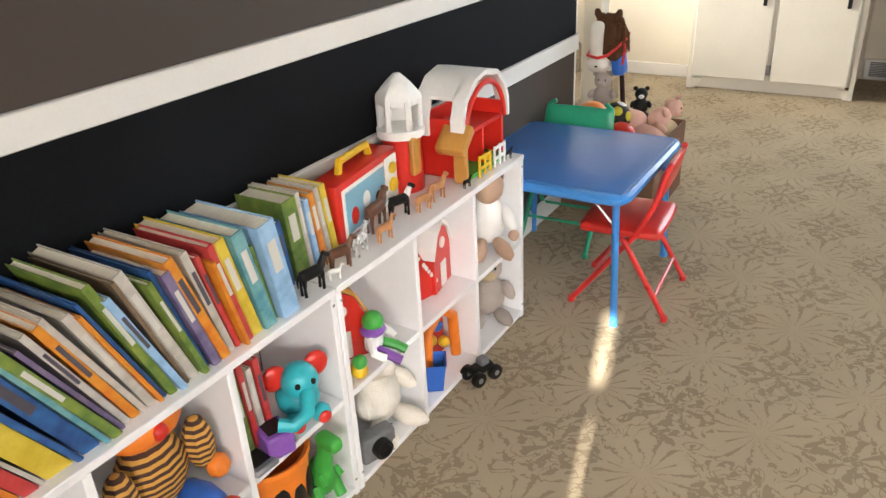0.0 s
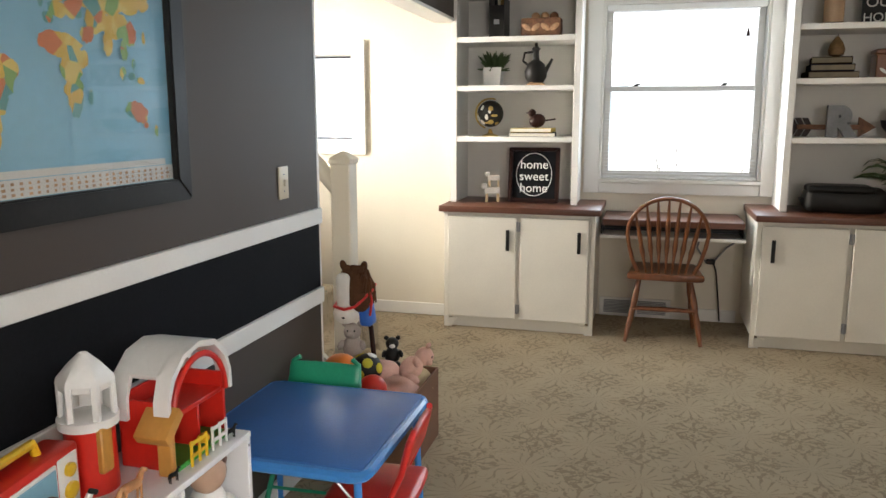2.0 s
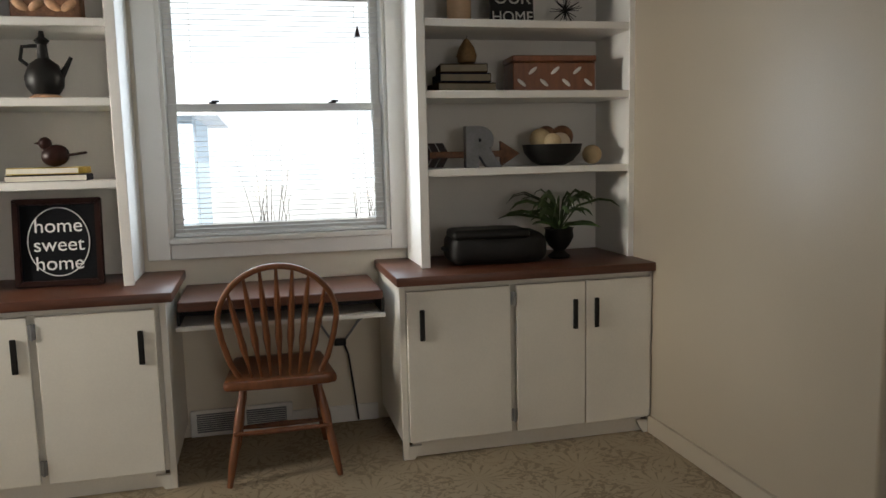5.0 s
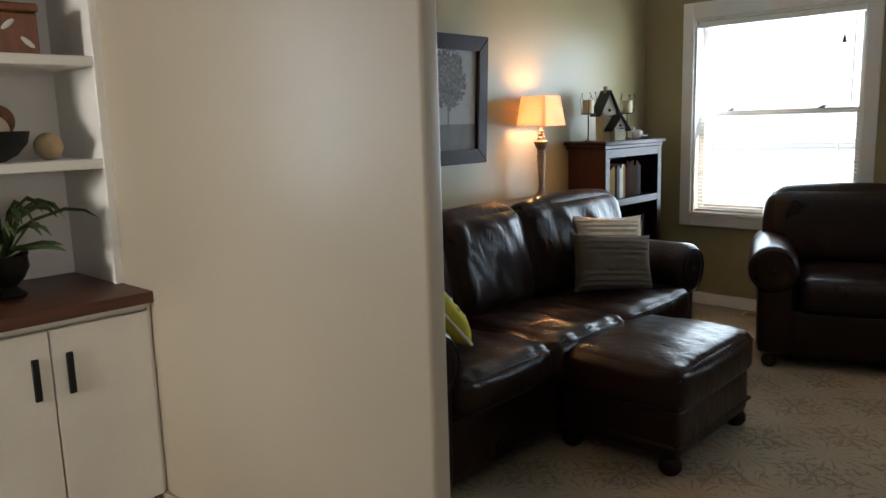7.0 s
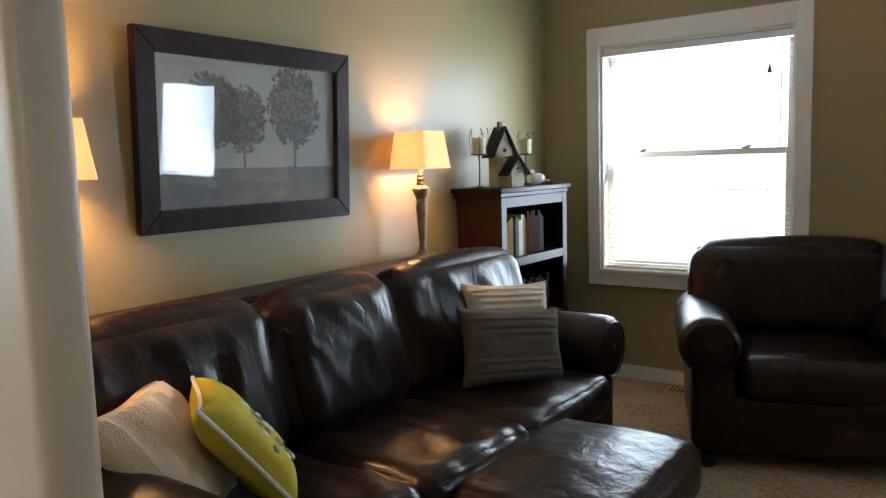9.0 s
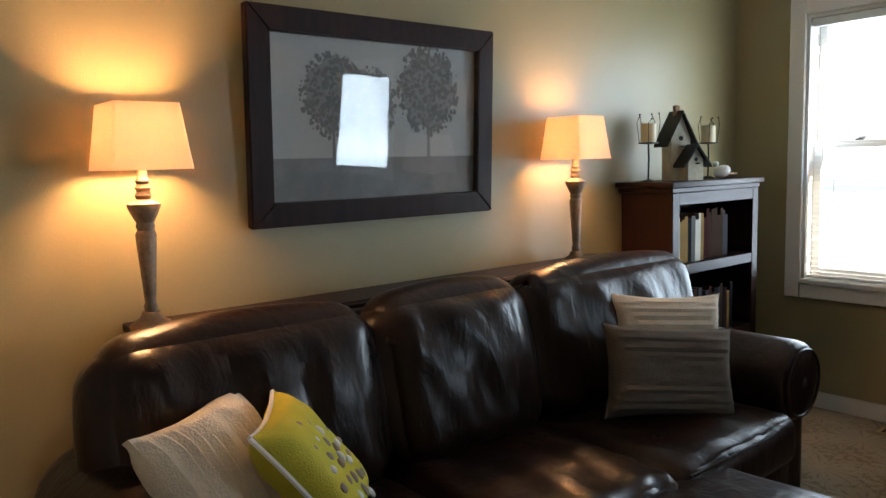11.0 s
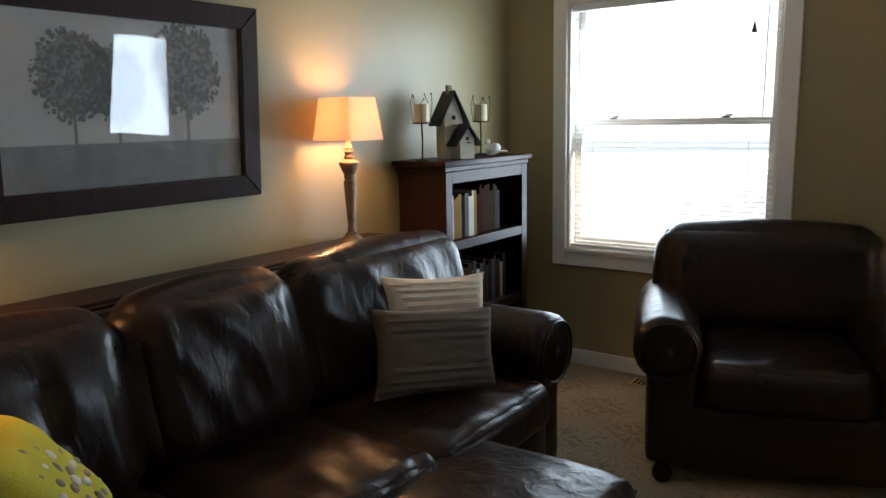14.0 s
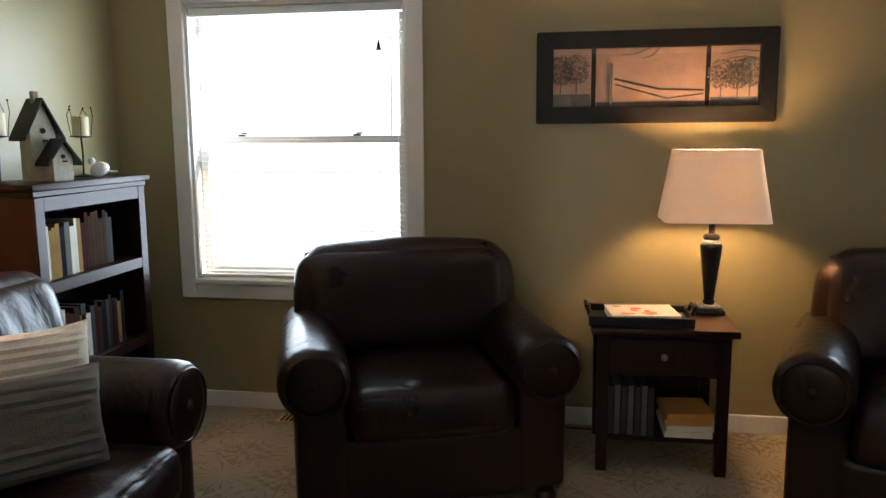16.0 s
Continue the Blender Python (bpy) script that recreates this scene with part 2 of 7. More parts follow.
def carpet():
    """Sculpted beige carpet: petal medallions and scrolls, cut lower and darker than the pile."""
    m = mat("sculpted_carpet", (0.40, 0.325, 0.225), 0.95, var=0.08, scale=3, fine=260, bump=0.8, spec=0.1)
    n, l = m.node_tree.nodes, m.node_tree.links
    b = n["Principled BSDF"]

    def mth(op, *a):
        x = n.new("ShaderNodeMath")
        x.operation = op
        for i, v in enumerate(a):
            if isinstance(v, (int, float)):
                x.inputs[i].default_value = v
            else:
                l.new(v, x.inputs[i])
        return x.outputs[0]
    tc = n.new("ShaderNodeTexCoord")
    sp = n.new("ShaderNodeSeparateXYZ")
    wob = n.new("ShaderNodeTexNoise")
    wob.inputs["Scale"].default_value = 9
    l.new(tc.outputs["Object"], wob.inputs[0])
    l.new(tc.outputs["Object"], sp.inputs[0])
    fuzz = n.new("ShaderNodeTexNoise")
    fuzz.inputs["Scale"].default_value, fuzz.inputs["Detail"].default_value = 75, 3
    l.new(tc.outputs["Object"], fuzz.inputs[0])
    w = mth("ADD", mth("MULTIPLY", mth("SUBTRACT", wob.outputs[0], 0.5), 0.05), mth("MULTIPLY", mth("SUBTRACT", fuzz.outputs[0], 0.5), 0.022))
    gx, gy = mth("ADD", mth("SUBTRACT", sp.outputs[0], 0.072), w), mth("ADD", mth("SUBTRACT", sp.outputs[1], 2.087), w)
    CX, CY = 0.44, 0.555

    def local(ox, oy):
        px = mth("MULTIPLY", mth("SUBTRACT", mth("FRACT", mth("ADD", mth("DIVIDE", gx, CX), ox + 0.5)), 0.5), CX)
        py = mth("MULTIPLY", mth("SUBTRACT", mth("FRACT", mth("ADD", mth("DIVIDE", gy, CY), oy + 0.5)), 0.5), CY)
        r = mth("SQRT", mth("ADD", mth("MULTIPLY", px, px), mth("MULTIPLY", py, py)))
        return px, py, r, mth("ARCTAN2", py, px)

    def medallion(ox, oy):
        px, py, r, th = local(ox, oy)
        s = mth("ABSOLUTE", mth("SINE", mth("MULTIPLY", th, 8)))
        ray = mth("LESS_THAN", s, mth("ADD", 0.16, mth("MULTIPLY", mth("MULTIPLY", r, r), 17)))
        long = mth("MULTIPLY", mth("COSINE", mth("MULTIPLY", th, 8)), mth("COSINE", mth("MULTIPLY", th, 4)))
        band = mth("MULTIPLY", mth("LESS_THAN", r, mth("ADD", 0.128, mth("MULTIPLY", long, 0.03))), mth("GREATER_THAN", r, 0.016))
        return mth("MULTIPLY", ray, band)

    def rosette(ox, oy, petals, turn, r0, r1, sharp):
        px, py, r, th = local(ox, oy)
        c = mth("ABSOLUTE", mth("COSINE", mth("ADD", mth("MULTIPLY", th, petals), mth("MULTIPLY", r, turn))))
        return mth("MULTIPLY", mth("GREATER_THAN", c, sharp), mth("MULTIPLY", mth("LESS_THAN", r, r1), mth("GREATER_THAN", r, r0)))
    cut = mth("MAXIMUM", medallion(0, 0), medallion(0.5, 0.5))
    for ox, oy in ((0.5, 0.0), (0.0, 0.5)):
        px, py, r, th = local(ox, oy)
        cut = mth("MAXIMUM", cut, rosette(ox, oy, 4, 6, 0.024, 0.088, 0.86))
        cut = mth("MAXIMUM", cut, rosette(ox, oy, 2, 0, 0.0, 0.02, 0.3))
        edge = mth("ABSOLUTE", mth("SUBTRACT", mth("ADD", mth("MULTIPLY", mth("ABSOLUTE", px), 1.15), mth("ABSOLUTE", py)), 0.128))
        cut = mth("MAXIMUM", cut, mth("LESS_THAN", edge, mth("SUBTRACT", mth("MULTIPLY", mth("ABSOLUTE", mth("SINE", mth("MULTIPLY", th, 6))), 0.022), 0.008)))
    # scrolls between the medallions
    curl = n.new("ShaderNodeTexNoise")
    curl.inputs["Scale"].default_value, curl.inputs["Detail"].default_value, curl.inputs["Distortion"].default_value = 13, 1, 2.2
    l.new(tc.outputs["Object"], curl.inputs[0])
    line = mth("LESS_THAN", mth("ABSOLUTE", mth("SUBTRACT", curl.outputs[0], 0.5)), 0.032)
    away = mth("MULTIPLY", mth("GREATER_THAN", local(0, 0)[2], 0.135), mth("GREATER_THAN", local(0.5, 0.5)[2], 0.135))
    cut = mth("MAXIMUM", cut, mth("MULTIPLY", line, away))
    soft_n = n.new("ShaderNodeTexNoise")
    soft_n.inputs["Scale"].default_value, soft_n.inputs["Detail"].default_value = 30, 2
    l.new(tc.outputs["Object"], soft_n.inputs[0])
    cut = mth("MULTIPLY", cut, mth("GREATER_THAN", soft_n.outputs[0], 0.36))
    wear = n.new("ShaderNodeTexNoise")
    wear.inputs["Scale"].default_value, wear.inputs["Detail"].default_value = 1.3, 4
    l.new(tc.outputs["Object"], wear.inputs[0])
    mx = n.new("ShaderNodeMixRGB")
    old = b.inputs["Base Color"].links[0].from_socket
    l.new(mth("MULTIPLY", cut, mth("ADD", 0.36, mth("MULTIPLY", wear.outputs[0], 0.5))), mx.inputs[0])
    l.new(old, mx.inputs[1])
    mx.inputs[2].default_value = (0.205, 0.16, 0.105, 1)
    l.new(mx.outputs[0], b.inputs["Base Color"])
    bp2 = n.new("ShaderNodeBump")
    bp2.inputs["Strength"].default_value, bp2.inputs["Distance"].default_value = 0.7, 0.006
    bp2.invert = True
    l.new(cut, bp2.inputs["Height"])
    l.new(b.inputs["Normal"].links[0].from_socket, bp2.inputs["Normal"])
    l.new(bp2.outputs[0], b.inputs["Normal"])
    return m


CARPET = carpet()


# ---- mesh helpers ----
def thing(name, x, y, z=0.0, turn=0.0, label="", category="", group="", kind=""):
    ob = new(name)
    ob.empty_display_size = 0.05
    ob.matrix_world = pose(x, y, z, 0, 0, turn)
    return tagged(ob, label, category, group, kind)


def scaled(ob, k):
    """Makes a finished thing k times its size about its base."""
    ob.scale = (k, k, k) if isinstance(k, (int, float)) else k
    return ob


def part(name, bm, material, parent=None, label="", smooth=True):
    me = bpy.data.meshes.new(name)
    bmesh.ops.recalc_face_normals(bm, faces=bm.faces)
    bm.to_mesh(me)
    bm.free()
    if smooth:
        me.shade_smooth()
        me.set_sharp_from_angle(angle=radians(38))
    me.materials.append(material)
    ob = new(name, me)
    if parent:
        ob.parent = parent
    if label:
        ob["label"] = label
    return ob


def box(x0, x1, y0, y1, z0, z1, bev=0.003, seg=1, bm=None, turn=None):
    out = bm or bmesh.new()
    b = bmesh.new()
    bmesh.ops.create_cube(b, size=1)
    bmesh.ops.scale(b, vec=(abs(x1 - x0), abs(y1 - y0), abs(z1 - z0)), verts=b.verts)
    if bev:
        bmesh.ops.bevel(b, geom=b.edges[:], offset=bev, segments=seg, affect="EDGES", profile=0.5)
    if turn is not None:
        bmesh.ops.transform(b, matrix=turn, verts=b.verts)
    bmesh.ops.translate(b, vec=((x0 + x1) / 2, (y0 + y1) / 2, (z0 + z1) / 2), verts=b.verts)
    return join(out, b)


def join(out, b):
    me = bpy.data.meshes.new("tmp")
    b.to_mesh(me)
    b.free()
    out.from_mesh(me)
    bpy.data.meshes.remove(me)
    return out


def lathe(profile, n=20, at=(0, 0, 0), bm=None, squash=(1, 1)):
    """A turned shape from (radius, height) pairs."""
    bm = bm or bmesh.new()
    rings = []
    for r, z in profile:
        r = max(r, 0.0005)
        rings.append([bm.verts.new((at[0] + squash[0] * r * math.cos(2 * math.pi * i / n), at[1] + squash[1] * r * math.sin(2 * math.pi * i / n), at[2] + z)) for i in range(n)])
    for a, b in zip(rings, rings[1:]):
        for i in range(n):
            bm.faces.new((a[i], a[(i + 1) % n], b[(i + 1) % n], b[i]))
    bm.faces.new(rings[0][::-1])
    bm.faces.new(rings[-1])
    return bm


def tube(points, r, n=10, bm=None, flat=1.0, ends=None):
    """A rod along the points; r a number or one radius a point."""
    bm = bm or bmesh.new()
    pts = [Vector(p) for p in points]
    rs = r if isinstance(r, (list, tuple)) else [r] * len(pts)
    rings = []
    side = None
    for i, p in enumerate(pts):
        d = (pts[min(i + 1, len(pts) - 1)] - pts[max(i - 1, 0)]).normalized()
        if side is None:
            side = d.orthogonal().normalized()
        side = (side - d * side.dot(d)).normalized()
        up = d.cross(side)
        rings.append([bm.verts.new(p + rs[i] * (math.cos(2 * math.pi * k / n) * side + flat * math.sin(2 * math.pi * k / n) * up)) for k in range(n)])
    for a, b in zip(rings, rings[1:]):
        for k in range(n):
            bm.faces.new((a[k], a[(k + 1) % n], b[(k + 1) % n], b[k]))
    bm.faces.new(rings[0][::-1])
    bm.faces.new(rings[-1])
    return bm


def soft(cx, cy, cz, sx, sy, sz, r=0.06, puff=0.03, n=14, wrinkle=0.0, freq=6.0, seed=0.0, turn=None, bm=None, shape=None):
    """An upholstered block: rounded by r, bulging by puff, creased by wrinkle."""
    out = bm or bmesh.new()
    b = bmesh.new()
    half = Vector((sx / 2, sy / 2, sz / 2))
    r = min(r, min(half) * 0.98)
    seen = {}

    def vert(p):
        key = tuple(round(c, 5) for c in p)
        if key not in seen:
            q = Vector([math.sin(c * math.pi / 2) for c in p])
            s = Vector((q.x * half.x, q.y * half.y, q.z * half.z))
            inner = Vector([max(-(h - r), min(h - r, c)) for c, h in zip(s, half)])
            d = s - inner
            w = inner + d.normalized() * r if d.length > 1e-6 else s
            k = [1 - c * c for c in q]
            w += Vector((q.x ** 3 * puff * k[1] * k[2], q.y ** 3 * puff * k[0] * k[2], q.z ** 3 * puff * k[0] * k[1]))
            if wrinkle:
                o = Vector((seed, seed * 1.7, seed * 0.3))
                w += s.normalized() * wrinkle * noise.noise(Vector((w.x * freq, w.y * freq, w.z * freq * 0.45)) + o)
            if shape:
                w = shape(w, q)
            seen[key] = b.verts.new(w)
        return seen[key]
    for axis in range(3):
        for sign in (-1, 1):
            for i in range(n):
                for j in range(n):
                    quad = []
                    for a, c in ((i, j), (i + 1, j), (i + 1, j + 1), (i, j + 1)):
                        p = [0, 0, 0]
                        p[axis], p[(axis + 1) % 3], p[(axis + 2) % 3] = sign, -1 + 2 * a / n, -1 + 2 * c / n
                        quad.append(vert(p))
                    b.faces.new(quad if sign > 0 else quad[::-1])
    m = Matrix.Translation((cx, cy, cz)) @ (turn or Matrix())
    bmesh.ops.transform(b, matrix=m, verts=b.verts)
    return join(out, b)


def ball(cx, cy, cz, rx, ry=None, rz=None, n=12, bm=None, turn=None):
    out = bm or bmesh.new()
    b = bmesh.new()
    bmesh.ops.create_uvsphere(b, u_segments=n, v_segments=max(6, n * 2 // 3), radius=1)
    bmesh.ops.scale(b, vec=(rx, ry or rx, rz or ry or rx), verts=b.verts)
    if turn is not None:
        bmesh.ops.transform(b, matrix=turn, verts=b.verts)
    bmesh.ops.translate(b, vec=(cx, cy, cz), verts=b.verts)
    return join(out, b)


def plate(points, depth, bm=None):
    """A flat outline in x and z, given a thickness in y."""
    bm = bm or bmesh.new()
    f = bm.faces.new([bm.verts.new((x, 0, z)) for x, z in points])
    e = bmesh.ops.extrude_face_region(bm, geom=[f])
    bmesh.ops.translate(bm, vec=(0, depth, 0), verts=[v for v in e["geom"] if isinstance(v, bmesh.types.BMVert)])
    return bm


def moved(bm, m):
    bmesh.ops.transform(bm, matrix=m, verts=bm.verts)
    return bm


def structure(name, bm, material, label, category="wall", parent=None):
    ob = part(name, bm, material, parent)
    return tagged(ob, label, category, kind="structure")


def wall_with_hole(axis, at0, at1, u0, u1, z0, z1, holes=()):
    """A wall along u with openings (u0, u1, z0, z1) that go through it. axis 'x': the wall's faces look along x."""
    bm = bmesh.new()

    def piece(a, b, c, d):
        if b - a < 1e-4 or d - c < 1e-4:
            return
        if axis == "x":
            box(at0, at1, a, b, c, d, 0, bm=bm)
        else:
            box(a, b, at0, at1, c, d, 0, bm=bm)
    cur = u0
    for a, b, c, d in sorted(holes):
        piece(cur, a, z0, z1)
        piece(a, b, z0, c)
        piece(a, b, d, z1)
        cur = b
    piece(cur, u1, z0, z1)
    return bm


# ---- structure ----
H = 2.44
structure("floor", box(-3.2, 6.8, -2.0, 6.2, -0.1, 0.0, 0), CARPET, "beige sculpted carpet with a floral medallion pattern", "carpet")
structure("ceiling", box(-3.2, 6.8, -2.0, 6.2, H, H + 0.1, 0), CEIL, "off-white textured flat ceiling", "ceiling")
structure("wall_chalk", box(-0.67, -0.55, -1.9, 3.40, 0, H, 0), BROWN, "dark brown painted wall with a chalkboard band")
structure("wall_desk", wall_with_hole("y", 5.98, 6.14, -0.6, 2.55, 0, H, [(0.38, 1.42, 0.95, 2.13)]), CREAM, "cream painted wall behind the built-in desk")
structure("wall_stair", wall_with_hole("y", 5.66, 5.80, -3.0, -0.60, 0, H, [(-1.96, -1.28, 1.22, 1.80)]), CREAM, "cream painted wall with a small hinged window")
structure("wall_alcove", box(-0.60, -0.572, 5.66, 5.98, 0, H, 0), CREAM, "cream side wall of the desk alcove")
structure("wall_partition", box(2.532, 2.59, 4.065, 6.1, 0, H, 0.012, 3), BEIGE, "beige partition wall ending at a wide opening")
structure("wall_sofa", box(2.59, 6.56, 5.69, 5.85, 0, H, 0), OLIVE, "olive green wall behind the leather sofa")
structure("wall_living_windows", wall_with_hole("x", 6.56, 6.72, -0.6, 5.85, 0, H, [(4.22, 5.314, 0.655, 2.005), (1.34, 1.94, 0.92, 1.84)]), OLIVE, "olive green wall with white double-hung windows")
structure("wall_living_south", box(2.67, 6.56, -0.72, -0.6, 0, H, 0), OLIVE, "plain olive green end wall")
structure("wall_between", wall_with_hole("x", 2.55, 2.67, -1.9, 1.9, 0, H, [(-0.45, 0.65, 0.0, 2.05)]), BEIGE, "plain beige wall with an added opening for the side fill")
# Solid panel added in the unseen wall, behind the side fill lamp.
structure("panel_side", box(2.56, 2.60, -0.45, 0.65, 0.0, 2.05, 0), WHITE, "added white panel behind the side fill lamp", "door")
# Unseen back wall, cut with narrow slits to shape the floor's sun streak.
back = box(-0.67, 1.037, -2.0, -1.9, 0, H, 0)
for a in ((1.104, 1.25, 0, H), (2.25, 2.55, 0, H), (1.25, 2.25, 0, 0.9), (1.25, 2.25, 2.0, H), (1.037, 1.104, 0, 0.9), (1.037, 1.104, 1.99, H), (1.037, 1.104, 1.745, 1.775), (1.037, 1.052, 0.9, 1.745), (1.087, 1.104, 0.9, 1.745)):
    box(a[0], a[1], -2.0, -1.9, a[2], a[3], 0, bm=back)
structure("wall_back", back, CREAM, "plain cream back wall with added slits and opening")
# Opaque sheet, unseen, added to keep the sun out of the lamp's opening.
structure("sun_block_back", box(1.2, 2.3, -1.895, -1.88, 0.85, 2.05, 0), WHITE, "added white sheet that blocks sun at the back opening", "curtain")
structure("wall_stair_west", wall_with_hole("x", -3.1, -3.0, 3.3, 5.8, 0, H, [(4.5, 5.0, 1.4, 2.1)]), CREAM, "plain cream wall of the stairwell")
structure("wall_stair_south", box(-3.0, -0.67, 3.2, 3.3, 0, H, 0), CREAM, "plain cream wall behind the stairs")
structure("beam", box(-0.69, -0.55, 3.40, 5.66, 2.01, H - 0.004, 0), BROWN, "dark brown boxed beam over the stair opening", "beam")
structure("trim_beam", box(-0.694, -0.546, 3.40, 5.657, 1.99, 2.01, 0.002), WHITE, "white painted underside of the beam", "trim")

# ---- trim ----
def strip(name, x0, x1, y0, y1, z0, z1, material=None, label="white painted trim board", category="trim", bev=0.003):
    return structure(name, box(x0, x1, y0, y1, z0, z1, bev), material or WHITE, label, category)


structure("chalkboard", box(-0.552, -0.546, -1.88, 3.398, 0.712, 0.968, 0), CHALK, "black chalkboard paint band on the brown wall", "chalkboard")
strip("trim_chalk_upper", -0.551, -0.532, -1.88, 3.402, 0.968, 1.029, label="white board above the chalkboard band")
strip("trim_chalk_lower", -0.551, -0.532, -1.88, 3.402, 0.648, 0.712, label="white board below the chalkboard band")
strip("trim_wall_end", -0.674, -0.548, 3.401, 3.418, 0.003, H - 0.41, label="white corner board on the end of the brown wall")
for nm, a in (("baseboard_stair", (-3.0, -0.575, 5.645, 5.661, 0.001, 0.085)), ("baseboard_desk", (0.42, 1.325, 5.964, 5.981, 0.001, 0.085)),
              ("baseboard_partition", (2.516, 2.533, 4.065, 5.40, 0.001, 0.085)), ("baseboard_partition_end", (2.516, 2.606, 4.049, 4.066, 0.001, 0.085)),
              ("baseboard_sofa", (2.62, 6.544, 5.674, 5.691, 0.001, 0.085)), ("baseboard_living", (6.544, 6.561, -0.58, 5.691, 0.001, 0.085)),
              ("baseboard_chalk", (-0.551, -0.535, -1.88, 3.40, 0.001, 0.085))):
    strip(nm, *a, material=BEIGE if "partition" in nm else WHITE, label="painted baseboard along the carpet", category="baseboard")


# ---- windows ----
def window(name, m, w0, w1, z0, z1, meet, case, head, foot, label):
    """A double-hung window; the wall's inner face is y = 0, outside is +y."""
    w = tagged(new(name), label, "window", kind="structure")
    w.matrix_world = m
    part("casing", box(w0 - case, w0 + 0.003, -0.02, 0.0, z0 - foot, z1 + head, 0.004), WHITE, w)
    part("casing", box(w1 - 0.003, w1 + case, -0.02, 0.0, z0 - foot, z1 + head, 0.004), WHITE, w)
    part("head_casing", box(w0 + 0.003, w1 - 0.003, -0.019, 0.0, z1, z1 + head, 0.004), WHITE, w)
    part("apron", box(w0 + 0.003, w1 - 0.003, -0.019, 0.0, z0 - foot, z0 - 0.012, 0.004), WHITE, w)
    part("window_sill", box(w0, w1, -0.03, 0.10, z0 - 0.012, z0 + 0.014, 0.004), WHITE, w)
    for a, b in ((w0, w0 + 0.018), (w1 - 0.018, w1)):
        part("jamb", box(a, b, 0.0, 0.16, z0 + 0.014, z1, 0), WHITE, w)
    part("head_jamb", box(w0 + 0.018, w1 - 0.018, 0.0, 0.16, z1 - 0.018, z1, 0), WHITE, w)

    def sash(nm, y, a, b, rail):
        bm = bmesh.new()
        u0, u1 = w0 + 0.019, w1 - 0.019
        box(u0, u0 + 0.04, y, y + 0.03, a, b, 0.003, bm=bm)
        box(u1 - 0.04, u1, y, y + 0.03, a, b, 0.003, bm=bm)
        box(u0 + 0.04, u1 - 0.04, y + 0.001, y + 0.029, a, a + rail, 0.003, bm=bm)
        box(u0 + 0.04, u1 - 0.04, y + 0.001, y + 0.029, b - 0.035, b, 0.003, bm=bm)
        s = part(nm, bm, WHITE, w)
        p = part("pane", box(u0 + 0.04, u1 - 0.04, y + 0.012, y + 0.016, a + rail, b - 0.035, 0), GLASS, s)
        p.visible_shadow = False
    sash("upper_sash", 0.105, meet - 0.015, z1 - 0.019, 0.035)
    sash("lower_sash", 0.07, z0 + 0.015, meet + 0.02, 0.05)
    for k in (0.215, 0.755):
        u = w0 + (w1 - w0) * k
        bm = box(u - 0.018, u + 0.018, 0.072, 0.098, meet + 0.019, meet + 0.027, 0.002)
        box(u - 0.006, u + 0.03, 0.078, 0.088, meet + 0.027, meet + 0.036, 0.002, bm=bm)
        part("sash_lock", bm, BLACK, w, "small dark sash lock")
    return w


def blind(m, w0, w1, z0, z1, label, pitch=0.026, tilt=8):
    b = thing("window_blind", 0, 0, label=label, category="blind")
    b.matrix_world = m
    part("head_rail", box(w0, w1, 0.008, 0.052, z1 - 0.04, z1, 0.003), SLATS, b)
    part("bottom_rail", box(w0, w1, 0.012, 0.04, z0, z0 + 0.016, 0.003), SLATS, b)
    sm = box(-(w1 - w0) / 2 + 0.004, (w1 - w0) / 2 - 0.004, -0.0125, 0.0125, -0.0006, 0.0006, 0)
    first = part("slat", sm, SLATS, b, smooth=False)
    n = int((z1 - 0.05 - z0 - 0.02) / pitch)
    for i in range(n):
        o = first if i == 0 else new("slat", first.data)
        o.parent = b
        o.matrix_local = pose((w0 + w1) / 2, 0.028, z0 + 0.034 + pitch * i, tilt, 0, 0)
    for u in (w0 + 0.12, w1 - 0.12):
        part("ladder_cord", tube([(u, 0.028, z0 + 0.01), (u, 0.028, z1 - 0.03)], 0.0012, 5), SLATS, b)
    part("wand", tube([(w1 - 0.05, 0.0, z1 - 0.05), (w1 - 0.055, -0.002, z1 - 0.62)], 0.003, 6), SLATS, b)
    part("tassel", lathe([(0.002, 0.05), (0.007, 0.03), (0.014, 0.0)], 8, (w1 - 0.11, -0.004, z1 - 0.22)), DARKWOOD, b, "small dark pull tassel")
    return b


SLATS = mat("blind_slats", (0.80, 0.80, 0.79), 0.4, var=0.03, scale=5, fine=40, bump=0.02)
DESKWIN = pose(0.0, 5.98, 0.0)
EASTWIN = pose(6.56, 0.0, 0.0, 0, 0, -90)
window("window_1", DESKWIN, 0.38, 1.42, 0.95, 2.13, 1.565, 0.10, 0.085, 0.085, "white double-hung window over the built-in desk")
blind(DESKWIN, 0.402, 1.398, 0.968, 2.11, "white horizontal slat blind, lowered and open", 0.024, 4)
window("window_2", EASTWIN, -5.314, -4.22, 0.655, 2.005, 1.355, 0.077, 0.11, 0.085, "white double-hung window on the olive wall")
blind(EASTWIN, -5.292, -4.242, 0.673, 1.985, "white slat blind, lowered and open, over a bright window", 0.026, 3)
window("window_3", EASTWIN, -1.94, -1.34, 0.92, 1.84, 1.39, 0.07, 0.11, 0.09, "white double-hung window beside the second armchair")
blind(EASTWIN, -1.918, -1.362, 0.938, 1.82, "white slat blind, lowered and half closed", 0.026, 22)


